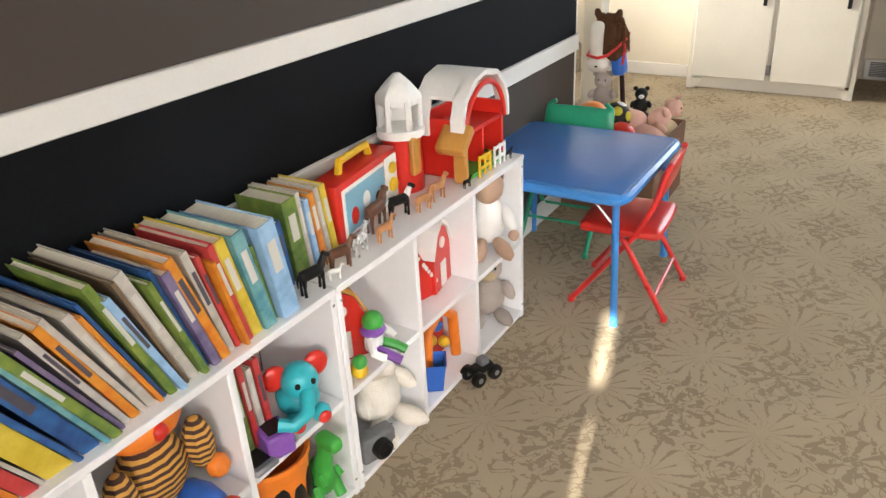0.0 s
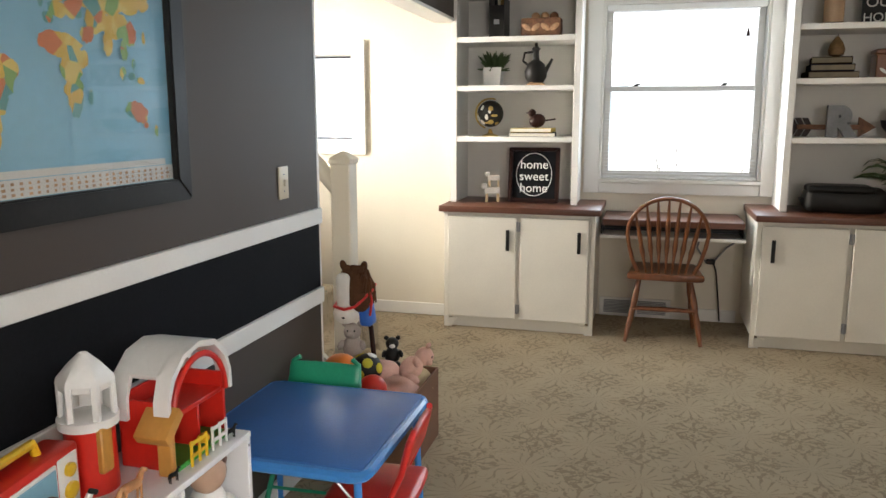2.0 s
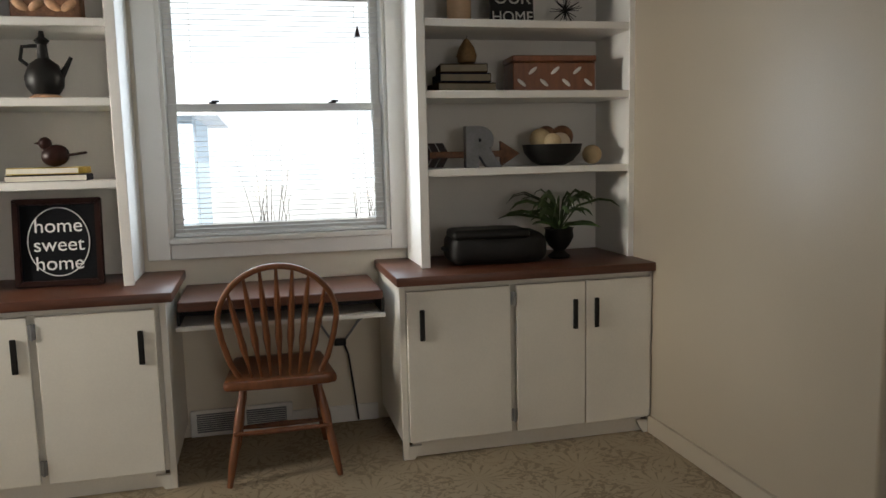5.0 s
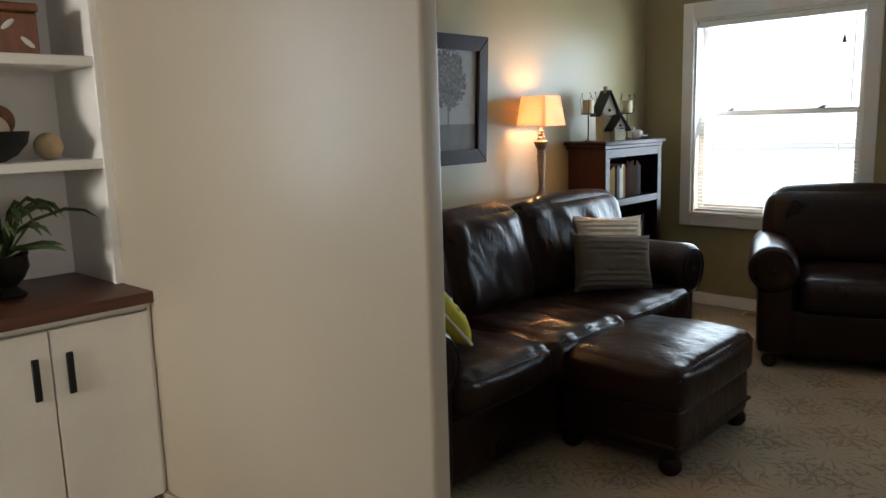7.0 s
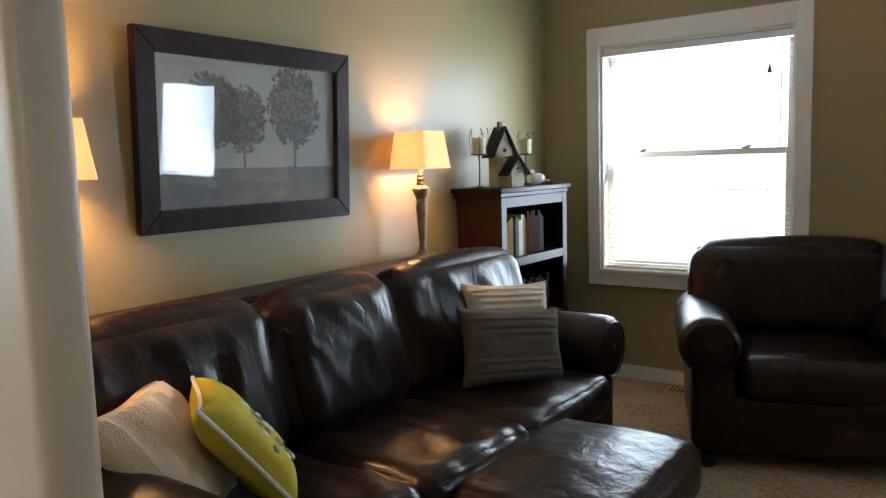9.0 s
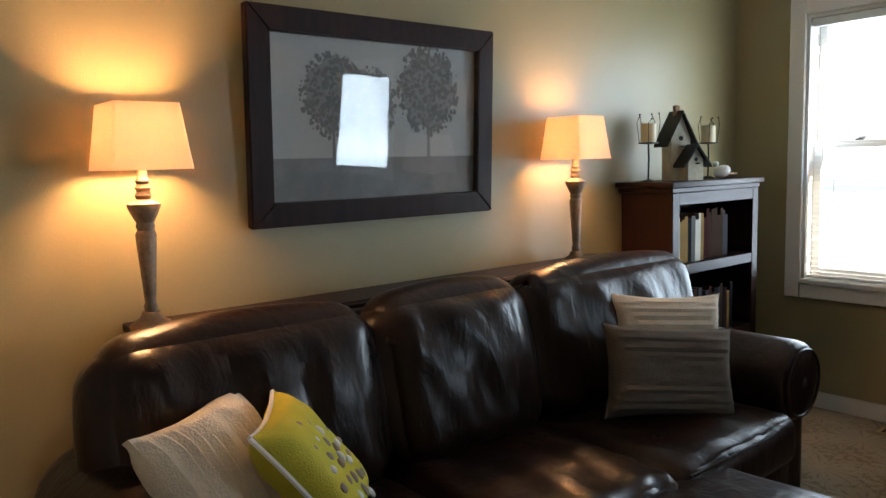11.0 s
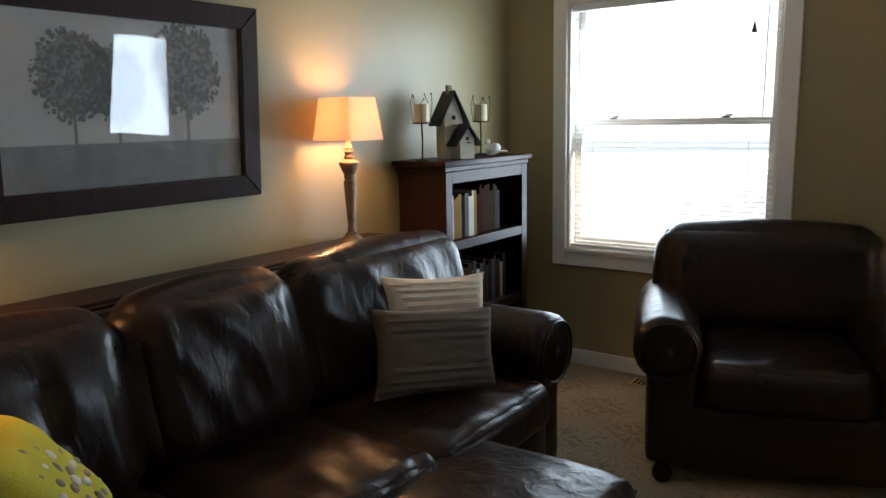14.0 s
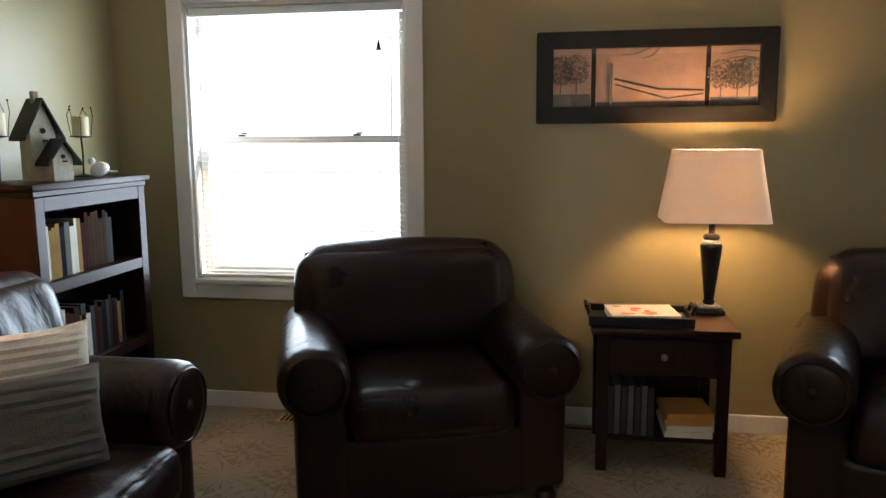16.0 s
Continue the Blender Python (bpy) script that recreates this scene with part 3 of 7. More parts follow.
def hinged_window():
    w = tagged(new("window_4"), "small white hinged window with a dark inner frame", "window", kind="structure")
    w.matrix_world = pose(0, 5.66, 0)
    w0, w1, z0, z1, c = -1.96, -1.28, 1.22, 1.80, 0.085
    part("casing", box(w0 - c, w0, -0.02, 0.0, z0 - 0.1, z1 + 0.1, 0.004), WHITE, w)
    part("casing", box(w1, w1 + c, -0.02, 0.0, z0 - 0.1, z1 + 0.1, 0.004), WHITE, w)
    part("head_casing", box(w0, w1, -0.019, 0.0, z1, z1 + 0.1, 0.004), WHITE, w)
    part("apron", box(w0, w1, -0.019, 0.0, z0 - 0.1, z0, 0.004), WHITE, w)
    for a, b in ((w0, w0 + 0.02), (w1 - 0.02, w1)):
        part("jamb", box(a, b, 0, 0.14, z0, z1, 0), WHITE, w)
    bm = bmesh.new()
    for a, b, cc, d in ((w0 + 0.02, w0 + 0.032, z0 + 0.006, z1 - 0.006), (w1 - 0.032, w1 - 0.02, z0 + 0.006, z1 - 0.006), (w0 + 0.032, w1 - 0.032, z0 + 0.006, z0 + 0.018), (w0 + 0.032, w1 - 0.032, z1 - 0.018, z1 - 0.006)):
        box(a, b, 0.03, 0.05, cc, d, 0.002, bm=bm)
    f = part("window_frame", bm, BLACK, w, "thin dark metal frame")
    p = part("pane", box(w0 + 0.03, w1 - 0.03, 0.038, 0.042, z0 + 0.016, z1 - 0.016, 0), GLASS, f)
    p.visible_shadow = False
    part("latch", box(w1 - 0.19, w1 - 0.15, 0.012, 0.03, z0 + 0.004, z0 + 0.014, 0.002), STEEL, w)
    part("hinge", box(w1 - 0.03, w1 - 0.02, 0.014, 0.03, z1 - 0.17, z1 - 0.09, 0.002), BLACK, w)
    part("hinge", box(w1 - 0.03, w1 - 0.02, 0.014, 0.03, z0 + 0.1, z0 + 0.18, 0.002), BLACK, w)


hinged_window()

# ---- outside ----
def outdoors():
    snow = mat("pale_ground", (0.80, 0.80, 0.78), 0.9, var=0.2, scale=1.5, fine=30, bump=0.3)
    structure("ground", box(-150, 150, 6.2, 300, -0.7, -0.6, 0), snow, "pale winter lawn outside", "ground")
    structure("ground_east", box(6.8, 300, -150, 6.196, -0.7, -0.6, 0), snow, "pale winter lawn outside", "ground")
    m = bpy.data.materials.new("bright_sky")
    m.use_nodes = True
    n, l = m.node_tree.nodes, m.node_tree.links
    e = n.new("ShaderNodeEmission")
    e.inputs[0].default_value, e.inputs[1].default_value = (0.86, 0.94, 1.0, 1), 0.9
    l.new(e.outputs[0], n["Material Output"].inputs[0])
    structure("backdrop", box(-60, 60, 55, 55.2, -0.6, 45, 0), m, "bright hazy winter sky", "backdrop")
    structure("backdrop_east", box(62, 62.2, -60, 60, -0.6, 45, 0), m, "bright hazy winter sky", "backdrop")
    siding = mat("pale_blue_siding", (0.42, 0.52, 0.62), 0.7, var=0.08, scale=4, fine=30, bump=0.1)
    roof = mat("snowy_shingle", (0.62, 0.66, 0.72), 0.9, var=0.2, scale=8, fine=60, bump=0.4)
    for x, y, turn, sx in ((-1.75, 15.0, 0, 3.2),):
        h = thing("neighbour_house", x, y, -0.6, turn, label="pale blue sided house across the lawn", category="house")
        part("wall", box(-sx / 2, sx / 2, 0, 4, 0, 2.7, 0), siding, h)
        bm = bmesh.new()
        for k in range(16):
            box(-sx / 2, sx / 2, -0.03, -0.005, 0.03 + 0.165 * k, 0.185 + 0.165 * k, 0.004, bm=bm)
        part("siding", bm, siding, h)
        bm = plate([(-sx / 2 - 0.4, 2.6), (sx / 2 + 0.4, 2.6), (sx / 2 - 0.6, 4.3), (-sx / 2 + 0.6, 4.3)], 5.6)
        part("roof", moved(bm, pose(0, -0.3, 0)), roof, h)


outdoors()


def shrub(x, y, seed):
    rnd = random.Random(seed)
    t = thing("bare_shrub", x, y, -0.6, label="bare winter shrub with thin upright twigs", category="shrub", group="shrubs outside the window")
    twig = mat("bare_twig", (0.42, 0.37, 0.33), 0.9, var=0.3, bump=0.3)
    for i in range(16):
        a, r = rnd.uniform(0, 6.28), rnd.uniform(0.02, 0.25)
        pts = [(0.3 * r * math.cos(a), 0.3 * r * math.sin(a), 0)]
        h = rnd.uniform(1.3, 2.2)
        for k in range(1, 6):
            pts.append((r * k / 4 * math.cos(a) + rnd.uniform(-0.06, 0.06), r * k / 4 * math.sin(a) + rnd.uniform(-0.06, 0.06), h * k / 5))
        part("twig", tube(pts, [0.009, 0.008, 0.007, 0.005, 0.004, 0.002], 5), twig, t)


for i, (x, y) in enumerate(((0.9, 9.6), (1.9, 9.9), (2.8, 10.4))):
    shrub(x, y, 20 + i)


# ---- built-in desk wall ----
def handle(x, z, parent, y=-0.012):
    bm = box(x - 0.011, x + 0.011, y - 0.012, y - 0.002, z - 0.068, z + 0.068, 0.003)
    box(x - 0.006, x + 0.006, y - 0.004, y + 0.012, z - 0.055, z - 0.045, 0, bm=bm)
    box(x - 0.006, x + 0.006, y - 0.004, y + 0.012, z + 0.045, z + 0.055, 0, bm=bm)
    part("handle", bm, BLACK, parent, "flat black pull handle")


def cabinet(x0, x1, doors, hinges, label):
    c = thing("base_cabinet", (x0 + x1) / 2, 5.40, label=label, category="cabinet", group="built-in cabinets")
    a, b = x0 - (x0 + x1) / 2, x1 - (x0 + x1) / 2
    bm = box(a + 0.004, b - 0.004, 0.018, 0.575, 0.075, 0.774, 0)
    part("body", bm, CABWHITE, c)
    part("toe_board", box(a + 0.05, b - 0.05, 0.03, 0.05, 0.002, 0.074, 0), CABWHITE, c)
    for u, w, s in ((a, 0.028, 1), (b - 0.028, 0.028, -1)):
        part("stile", box(u, u + w, 0.0, 0.02, 0.001, 0.774, 0.003), CABWHITE, c)
        foot = [(u if s > 0 else u + w, 0.001), (u + s * 0.05 if s > 0 else u + w - 0.05, 0.001), (u + s * 0.085 if s > 0 else u + w - 0.085, 0.06), (u if s > 0 else u + w, 0.06)]
        part("bracket_foot", moved(plate(foot, 0.018), pose(0, 0.002, 0)), CABWHITE, c)
    part("top_rail", box(a + 0.028, b - 0.028, 0.002, 0.02, 0.752, 0.774, 0.002), CABWHITE, c)
    for d0, d1, hx in doors:
        d = part("door", box(d0 + a, d1 + a, -0.014, 0.004, 0.082, 0.748, 0.003), CABWHITE, c)
        handle(hx + a, 0.60, d)
    for hx, hz in hinges:
        bm = box(hx + a - 0.013, hx + a + 0.013, -0.0155, -0.008, hz - 0.03, hz + 0.03, 0.002)
        bm = tube([(hx + a, -0.018, hz - 0.032), (hx + a, -0.018, hz + 0.032)], 0.0045, 8, bm=bm)
        part("hinge", bm, STEEL, c, "exposed steel hinge")
    return c


cabinet(-0.566, 0.411, [(0.030, 0.478, 0.425), (0.505, 0.935, 0.878)], [(0.492, 0.69), (0.492, 0.15)], "cream painted two-door base cabinet with black pulls")
cabinet(1.346, 2.548, [(0.030, 0.494, 0.095), (0.522, 0.848, 0.80), (0.852, 1.172, 0.903)], [(0.508, 0.69), (0.508, 0.16)], "cream painted three-door base cabinet with black pulls")


def counter(x0, x1, y0, z0, z1, name, label):
    o = part(name, box(x0, x1, y0, 5.979, z0, z1, 0.005, 2), COUNTER)
    return tagged(o, label, "counter")


counter(-0.595, 0.44, 5.365, 0.775, 0.815, "worktop", "reddish brown wooden worktop on the white cabinet")
counter(1.332, 2.549, 5.365, 0.775, 0.815, "worktop", "dark reddish wooden worktop on the wide white cabinet")


def desk():
    d = thing("built_in_desk", 0.87, 5.5, label="dark brown wooden desk with a white pull-out tray", category="desk")
    part("desktop", box(-0.428, 0.424, 0.0, 0.462, 0.705, 0.745, 0.004), COUNTER, d)
    # Black board: the shade of the gap over the tray, put into colour.
    part("gap_shade_board", box(-0.428, 0.424, 0.2, 0.215, 0.65, 0.704, 0), BLACK, d)
    part("keyboard_tray", box(-0.44, 0.435, 0.01, 0.35, 0.622, 0.642, 0.003), WHITE, d, "white pull-out tray")
    for u in (-0.436, 0.42):
        part("runner", box(u, u + 0.012, 0.03, 0.40, 0.642, 0.704, 0), BLACK, d)


desk()


def shelf_unit(x0, x1, shelves, label):
    s = thing("wall_shelf", x0, 5.58, 0.815, label=label, category="shelf", group="built-in shelves")
    w = x1 - x0
    for u in (0, w - 0.042):
        part("post", box(u, u + 0.042, 0.0, 0.02, 0.001, 1.385, 0.003), WHITE, s)
    for u in (0.012, w - 0.03):
        part("side_panel", box(u, u + 0.018, 0.02, 0.39, 0.001, 1.375, 0), WHITE, s)
    part("back_panel", box(0.03, w - 0.03, 0.385, 0.397, 0.001, 1.375, 0), WHITE, s)
    for z in shelves:
        part("shelf_board", box(0.031, w - 0.031, 0.004, 0.384, z - 0.815 - 0.034, z - 0.815, 0.003), WHITE, s)
    part("top_board", box(0.012, w - 0.012, 0.02, 0.397, 1.352, 1.378, 0.003), WHITE, s)
    part("top_rail", box(0.042, w - 0.042, 0.001, 0.02, 1.335, 1.385, 0.003), WHITE, s)


shelf_unit(-0.57, 0.275, (1.253, 1.582, 1.89), "white built-in shelves with ornaments beside the window")
shelf_unit(1.487, 2.545, (1.26, 1.605, 1.915), "white built-in shelves with ornaments beside the partition")
strip("trim_window_head", 0.279, 1.483, 5.583, 5.606, 2.165, 2.225, label="white valance board across the window bay")
structure("soffit", box(-0.57, 2.55, 5.62, 5.978, 2.226, H - 0.004, 0), BEIGE, "tan soffit above the built-in shelves", "soffit")


def windsor_chair():
    c = thing("windsor_chair", 0.84, 5.56, 0, 0, label="reddish oak windsor chair pushed in at the desk", category="chair")
    part("seat", soft(0, 0.0, 0.415, 0.43, 0.41, 0.045, 0.02, -0.006, 10, shape=lambda w, q: Vector((w.x * (1 - 0.08 * q.y), w.y - 0.02 * (1 - q.x * q.x) * (q.y < 0), w.z - 0.008 * (1 - q.x ** 2) * (1 - q.y ** 2) * (q.z > 0)))), CHAIRWOOD, c)
    for sx, sy, ex, ey in ((-1, -1, -0.225, -0.22), (1, -1, 0.225, -0.22), (-1, 1, -0.2, 0.2), (1, 1, 0.2, 0.2)):
        a, b = Vector((sx * 0.15, sy * 0.13, 0.40)), Vector((ex, ey, 0.0))
        pts = [a.lerp(b, k / 8) for k in range(9)]
        part("leg", tube(pts, [0.013, 0.015, 0.019, 0.021, 0.016, 0.019, 0.018, 0.015, 0.012], 10), CHAIRWOOD, c)
    for s in (-1, 1):
        part("stretcher", tube([(s * 0.19, -0.17, 0.17), (s * 0.185, 0, 0.17), (s * 0.175, 0.16, 0.17)], [0.008, 0.014, 0.008], 8), CHAIRWOOD, c)
    part("stretcher", tube([(-0.187, 0, 0.17), (0, 0, 0.17), (0.187, 0, 0.17)], [0.008, 0.014, 0.008], 8), CHAIRWOOD, c)
    part("stretcher", tube([(-0.2, -0.19, 0.21), (0, -0.19, 0.21), (0.2, -0.19, 0.21)], [0.008, 0.012, 0.008], 8), CHAIRWOOD, c)
    lean = lambda z: -0.15 - (z - 0.43) * 0.24
    arch = []
    for k in range(25):
        a = math.pi * k / 24
        z = 0.68 + 0.225 * math.sin(a) if 0 < k < 24 else 0.68
        x = -0.235 * math.cos(a)
        arch.append((x, lean(z), z))
    lo = [(-0.165, lean(0.435), 0.435), (-0.195, lean(0.5), 0.50), (-0.222, lean(0.6), 0.60)]
    pts = lo + arch + [(-x, y, z) for x, y, z in lo[::-1]]
    part("bow", tube(pts, 0.0125, 10), CHAIRWOOD, c, "bent bow of the chair back")
    for k in range(7):
        u = (k - 3) / 3
        x1 = u * 0.19
        z1 = 0.68 + 0.225 * math.sqrt(max(0.02, 1 - (x1 / 0.235) ** 2)) - 0.006
        pts = []
        for j in range(9):
            f = j / 8
            z = 0.43 + (z1 - 0.43) * f
            pts.append((u * 0.115 + (x1 - u * 0.115) * f, lean(z), z))
        part("spindle", tube(pts, [0.006, 0.007, 0.010, 0.016, 0.013, 0.015, 0.012, 0.009, 0.006], 8), CHAIRWOOD, c)


windsor_chair()


# ---- seating ----
def roll(x, z, r, y0, y1, bm=None, n=24):
    """A rolled arm along y."""
    L = y1 - y0
    prof = [(0.0, 0.0), (r * 0.6, -0.004), (r * 0.86, 0.004), (r * 0.97, 0.02), (r, 0.05), (r * 1.01, L * 0.5), (r, L - 0.05), (r * 0.92, L - 0.01), (0, L)]
    b = lathe(prof, n)
    moved(b, Matrix.Translation((x, y0, z)) @ pose(0, 0, 0, -90, 0, 0))
    return join(bm, b) if bm else b


def arm_parts(t, x, z, r, y0, y1, inner):
    a = part("arm", roll(x, z, r, y0, y1), LEATHER, t)
    part("arm_side", soft(x + inner * 0.02, (y0 + y1) / 2 + 0.01, (z + 0.06) / 2 + 0.02, r * 1.45, y1 - y0 - 0.03, z - 0.05, 0.03, 0.006, 10, 0.004, 7, x), LEATHER, a)
    ring = [(x + r * 0.82 * math.cos(k * math.pi / 12), y0 - 0.003, z + r * 0.82 * math.sin(k * math.pi / 12)) for k in range(25)]
    part("piping", tube(ring, 0.005, 6), LEATHER, a)
    part("rosette", lathe([(0, -0.002), (0.018, 0.0), (0.02, 0.004), (0.0, 0.012)], 12, (0, 0, 0)), LEATHER, a).matrix_local = pose(x, y0 - 0.004, z, 90, 0, 0)


def bun_foot(t, x, y, r=0.04, h=0.06):
    part("foot", lathe([(r * 0.7, 0.001), (r, h * 0.3), (r, h * 0.7), (r * 0.75, h)], 14, (x, y, 0)), DARKWOOD, t)


def creases(amount, freq, seed):
    """Slanting folds of slack leather."""
    def f(w, q):
        k = (1 - q.x ** 4) * (1 - abs(q.z) ** 4)
        d = amount * k * (noise.noise(Vector((w.x * freq + w.z * freq * 0.35 + seed, w.z * freq * 0.22, seed))) + 0.5 * noise.noise(Vector((w.x * freq * 2.1 + seed, w.z * freq * 0.5, seed * 2))))
        return Vector((w.x, w.y + d * (1 if q.y < 0 else 0), w.z))
    return f


def seat_creases(amount, freq, seed):
    def f(w, q):
        edge = max(0.0, -q.y) ** 2
        d = amount * (noise.noise(Vector((w.x * freq * (1 + edge), w.y * freq * 0.5, seed))) + 0.5 * noise.noise(Vector((w.x * freq * 2.5, w.y * freq * 1.2, seed + 3))))
        return Vector((w.x, w.y, w.z + d * (1 if q.z > 0 else 0)))
    return f


def sofa():
    s = thing("leather_sofa", 4.09, 5.0, label="dark brown leather three-seat sofa with rolled arms", category="sofa")
    part("base", soft(0.04, 0.02, 0.19, 1.94, 0.74, 0.26, 0.03, 0.004, 12, 0.004, 5), LEATHER, s)
    part("back_frame", soft(0.10, 0.37, 0.49, 2.22, 0.14, 0.79, 0.07, 0.004, 12, 0.004, 5), LEATHER, s)
    arm_parts(s, 1.07, 0.54, 0.14, -0.35, 0.40, -1)
    arm_parts(s, -1.0, 0.545, 0.14, -0.41, 0.40, 1)
    for i, (a, b) in enumerate(((-0.865, -0.30), (-0.295, 0.275), (0.28, 0.935))):
        part("seat_cushion", soft((a + b) / 2, -0.06, 0.39, b - a, 0.70, 0.17, 0.055, 0.018, 26, 0.0, 6, i, shape=seat_creases(0.014, 10, 1.3 + 5 * i)), LEATHER, s)
        part("piping", tube([(a + 0.03, -0.40, 0.445), ((a + b) / 2, -0.412, 0.452), (b - 0.03, -0.40, 0.445)], 0.005, 6), LEATHER, s)
    for i, (a, b, h) in enumerate(((-1.03, -0.295, 0.0), (-0.29, 0.305, 0.0), (0.31, 1.245, 0.0))):
        t = pose(0, 0, 0, -13, 0, 0)
        part("back_cushion", soft((a + b) / 2, 0.235, 0.680, b - a, 0.23, 0.50, 0.10, 0.035, 30, 0.0, 6, i, turn=t, shape=creases(0.034, 10.0, 2.1 + 4.7 * i)), LEATHER, s)
    part("piping", tube([(-1.02, 0.345, 0.845), (-0.95, 0.352, 0.895), (-0.3, 0.355, 0.905), (0.3, 0.355, 0.905), (1.12, 0.352, 0.897), (1.22, 0.345, 0.845)], 0.006, 6), LEATHER, s)
    for x in (-1.0, 1.08):
        for y in (-0.34, 0.36):
            bun_foot(s, x, y)


sofa()


def ottoman():
    o = thing("ottoman", 4.24, 4.385, label="large dark brown leather ottoman with bun feet", category="ottoman")
    part("base", soft(0, 0, 0.165, 0.70, 0.53, 0.21, 0.035, 0.004, 12, 0.003, 5), LEATHER, o)
    part("cushion", soft(0, 0, 0.335, 0.73, 0.555, 0.19, 0.05, 0.022, 26, 0.0, 6, shape=seat_creases(0.008, 8, 31.0)), LEATHER, o)
    for z in (0.385, 0.28, 0.12):
        loop = [(0.352, -0.267, z), (0.352, 0.267, z), (-0.352, 0.267, z), (-0.352, -0.267, z), (0.352, -0.267, z)]
        part("piping", tube(loop, 0.006, 6), LEATHER, o)
    for x in (-0.31, 0.31):
        for y in (-0.22, 0.22):
            bun_foot(o, x, y, 0.045, 0.065)


ottoman()


def armchair():
    c = thing("leather_armchair", 0, 0, label="dark brown leather armchair with rolled arms", category="armchair", group="leather armchairs")
    part("base", soft(0, -0.02, 0.19, 0.72, 0.78, 0.27, 0.03, 0.004, 12, 0.003, 5), LEATHER, c)
    part("back_frame", soft(0, 0.36, 0.47, 0.90, 0.14, 0.78, 0.06, 0.0, 10), LEATHER, c)
    arm_parts(c, 0.425, 0.54, 0.13, -0.44, 0.40, -1)
    arm_parts(c, -0.425, 0.54, 0.13, -0.44, 0.40, 1)
    part("seat_cushion", soft(0, -0.10, 0.40, 0.60, 0.70, 0.19, 0.06, 0.02, 24, shape=seat_creases(0.010, 9, 51.0)), LEATHER, c)
    part("piping", tube([(-0.28, -0.435, 0.445), (0, -0.45, 0.452), (0.28, -0.435, 0.445)], 0.005, 6), LEATHER, c)
    part("back_cushion", soft(0, 0.26, 0.675, 0.92, 0.24, 0.50, 0.115, 0.03, 28, turn=pose(0, 0, 0, -12, 0, 0), shape=creases(0.012, 7, 63.0)), LEATHER, c)
    part("piping", tube([(-0.46, 0.36, 0.80), (-0.43, 0.375, 0.88), (-0.3, 0.38, 0.92), (0.3, 0.38, 0.92), (0.43, 0.375, 0.88), (0.46, 0.36, 0.80)], 0.006, 6), LEATHER, c)
    for x in (-0.43, 0.43):
        for y in (-0.38, 0.38):
            bun_foot(c, x, y)
    return c


chair = armchair()
chair.matrix_world = pose(5.945, 4.07, 0, 0, 0, -70) @ Matrix.Scale(0.985, 4)
copy_thing(chair, pose(5.81, 2.14, 0, 0, 0, -111))


# ---- living room furniture ----
def end_table():
    t = thing("end_table", 6.27, 3.09, label="dark cherry wooden end table with a drawer and open shelf", category="side table")
    part("tabletop", box(-0.245, 0.235, -0.285, 0.285, 0.58, 0.61, 0.006, 2), DARKWOOD, t)
    for x in (-0.20, 0.19):
        for y in (-0.235, 0.235):
            part("leg", box(x - 0.022, x + 0.022, y - 0.022, y + 0.022, 0.001, 0.579, 0.003), DARKWOOD, t)
    part("apron", box(-0.2, 0.2, -0.225, 0.225, 0.405, 0.579, 0), DARKWOOD, t)
    d = part("drawer_front", box(-0.222, -0.2, -0.205, 0.205, 0.42, 0.565, 0.003), DARKWOOD, t)
    part("knob", ball(-0.236, 0, 0.495, 0.014, n=10), STEEL, d, "round brushed metal knob")
    part("shelf_board", box(-0.2, 0.2, -0.235, 0.235, 0.13, 0.15, 0.002), DARKWOOD, t)
    part("back_panel", box(0.19, 0.205, -0.212, 0.212, 0.15, 0.405, 0), DARKWOOD, t)


end_table()


def bookcase():
    b = thing("bookcase", 5.885, 5.53, label="dark wooden bookcase with three shelves of books", category="bookcase")
    part("top_board", box(-0.425, 0.425, -0.155, 0.155, 1.18, 1.205, 0.006, 2), DARKWOOD, b)
    part("cornice", box(-0.405, 0.405, -0.14, 0.15, 1.155, 1.18, 0.004), DARKWOOD, b)
    for u in (-0.39, 0.365):
        part("side_panel", box(u, u + 0.025, -0.125, 0.14, 0.001, 1.155, 0), DARKWOOD, b)
    for u in (-0.395, 0.34):
        part("face_stile", box(u, u + 0.055, -0.137, -0.125, 0.001, 1.155, 0.002), DARKWOOD, b)
    part("face_rail", box(-0.34, 0.34, -0.136, -0.124, 1.10, 1.155, 0.002), DARKWOOD, b)
    for z in (0.83, 0.47, 0.12):
        part("shelf_board", box(-0.364, 0.364, -0.125, 0.125, z - 0.025, z, 0.002), DARKWOOD, b)
        part("shelf_edge", box(-0.34, 0.34, -0.136, -0.1255, z - 0.045, z + 0.002, 0.002), DARKWOOD, b)
    part("back_panel", box(-0.364, 0.364, 0.128, 0.138, 0.05, 1.15, 0), DARKWOOD, b)


bookcase()
scaled(bpy.data.objects["bookcase"], (0.935, 1.0, 1.0))


def console():
    t = thing("console_table", 4.2, 5.58, label="narrow dark wooden console table behind the sofa", category="console table")
    part("tabletop", box(-0.93, 1.12, -0.10, 0.105, 0.865, 0.89, 0.004), DARKWOOD, t)
    for x in (-0.90, 0, 1.08):
        for y in (-0.08, 0.08):
            part("leg", box(x - 0.018, x + 0.018, y - 0.018, y + 0.018, 0.001, 0.864, 0.002), DARKWOOD, t)


console()


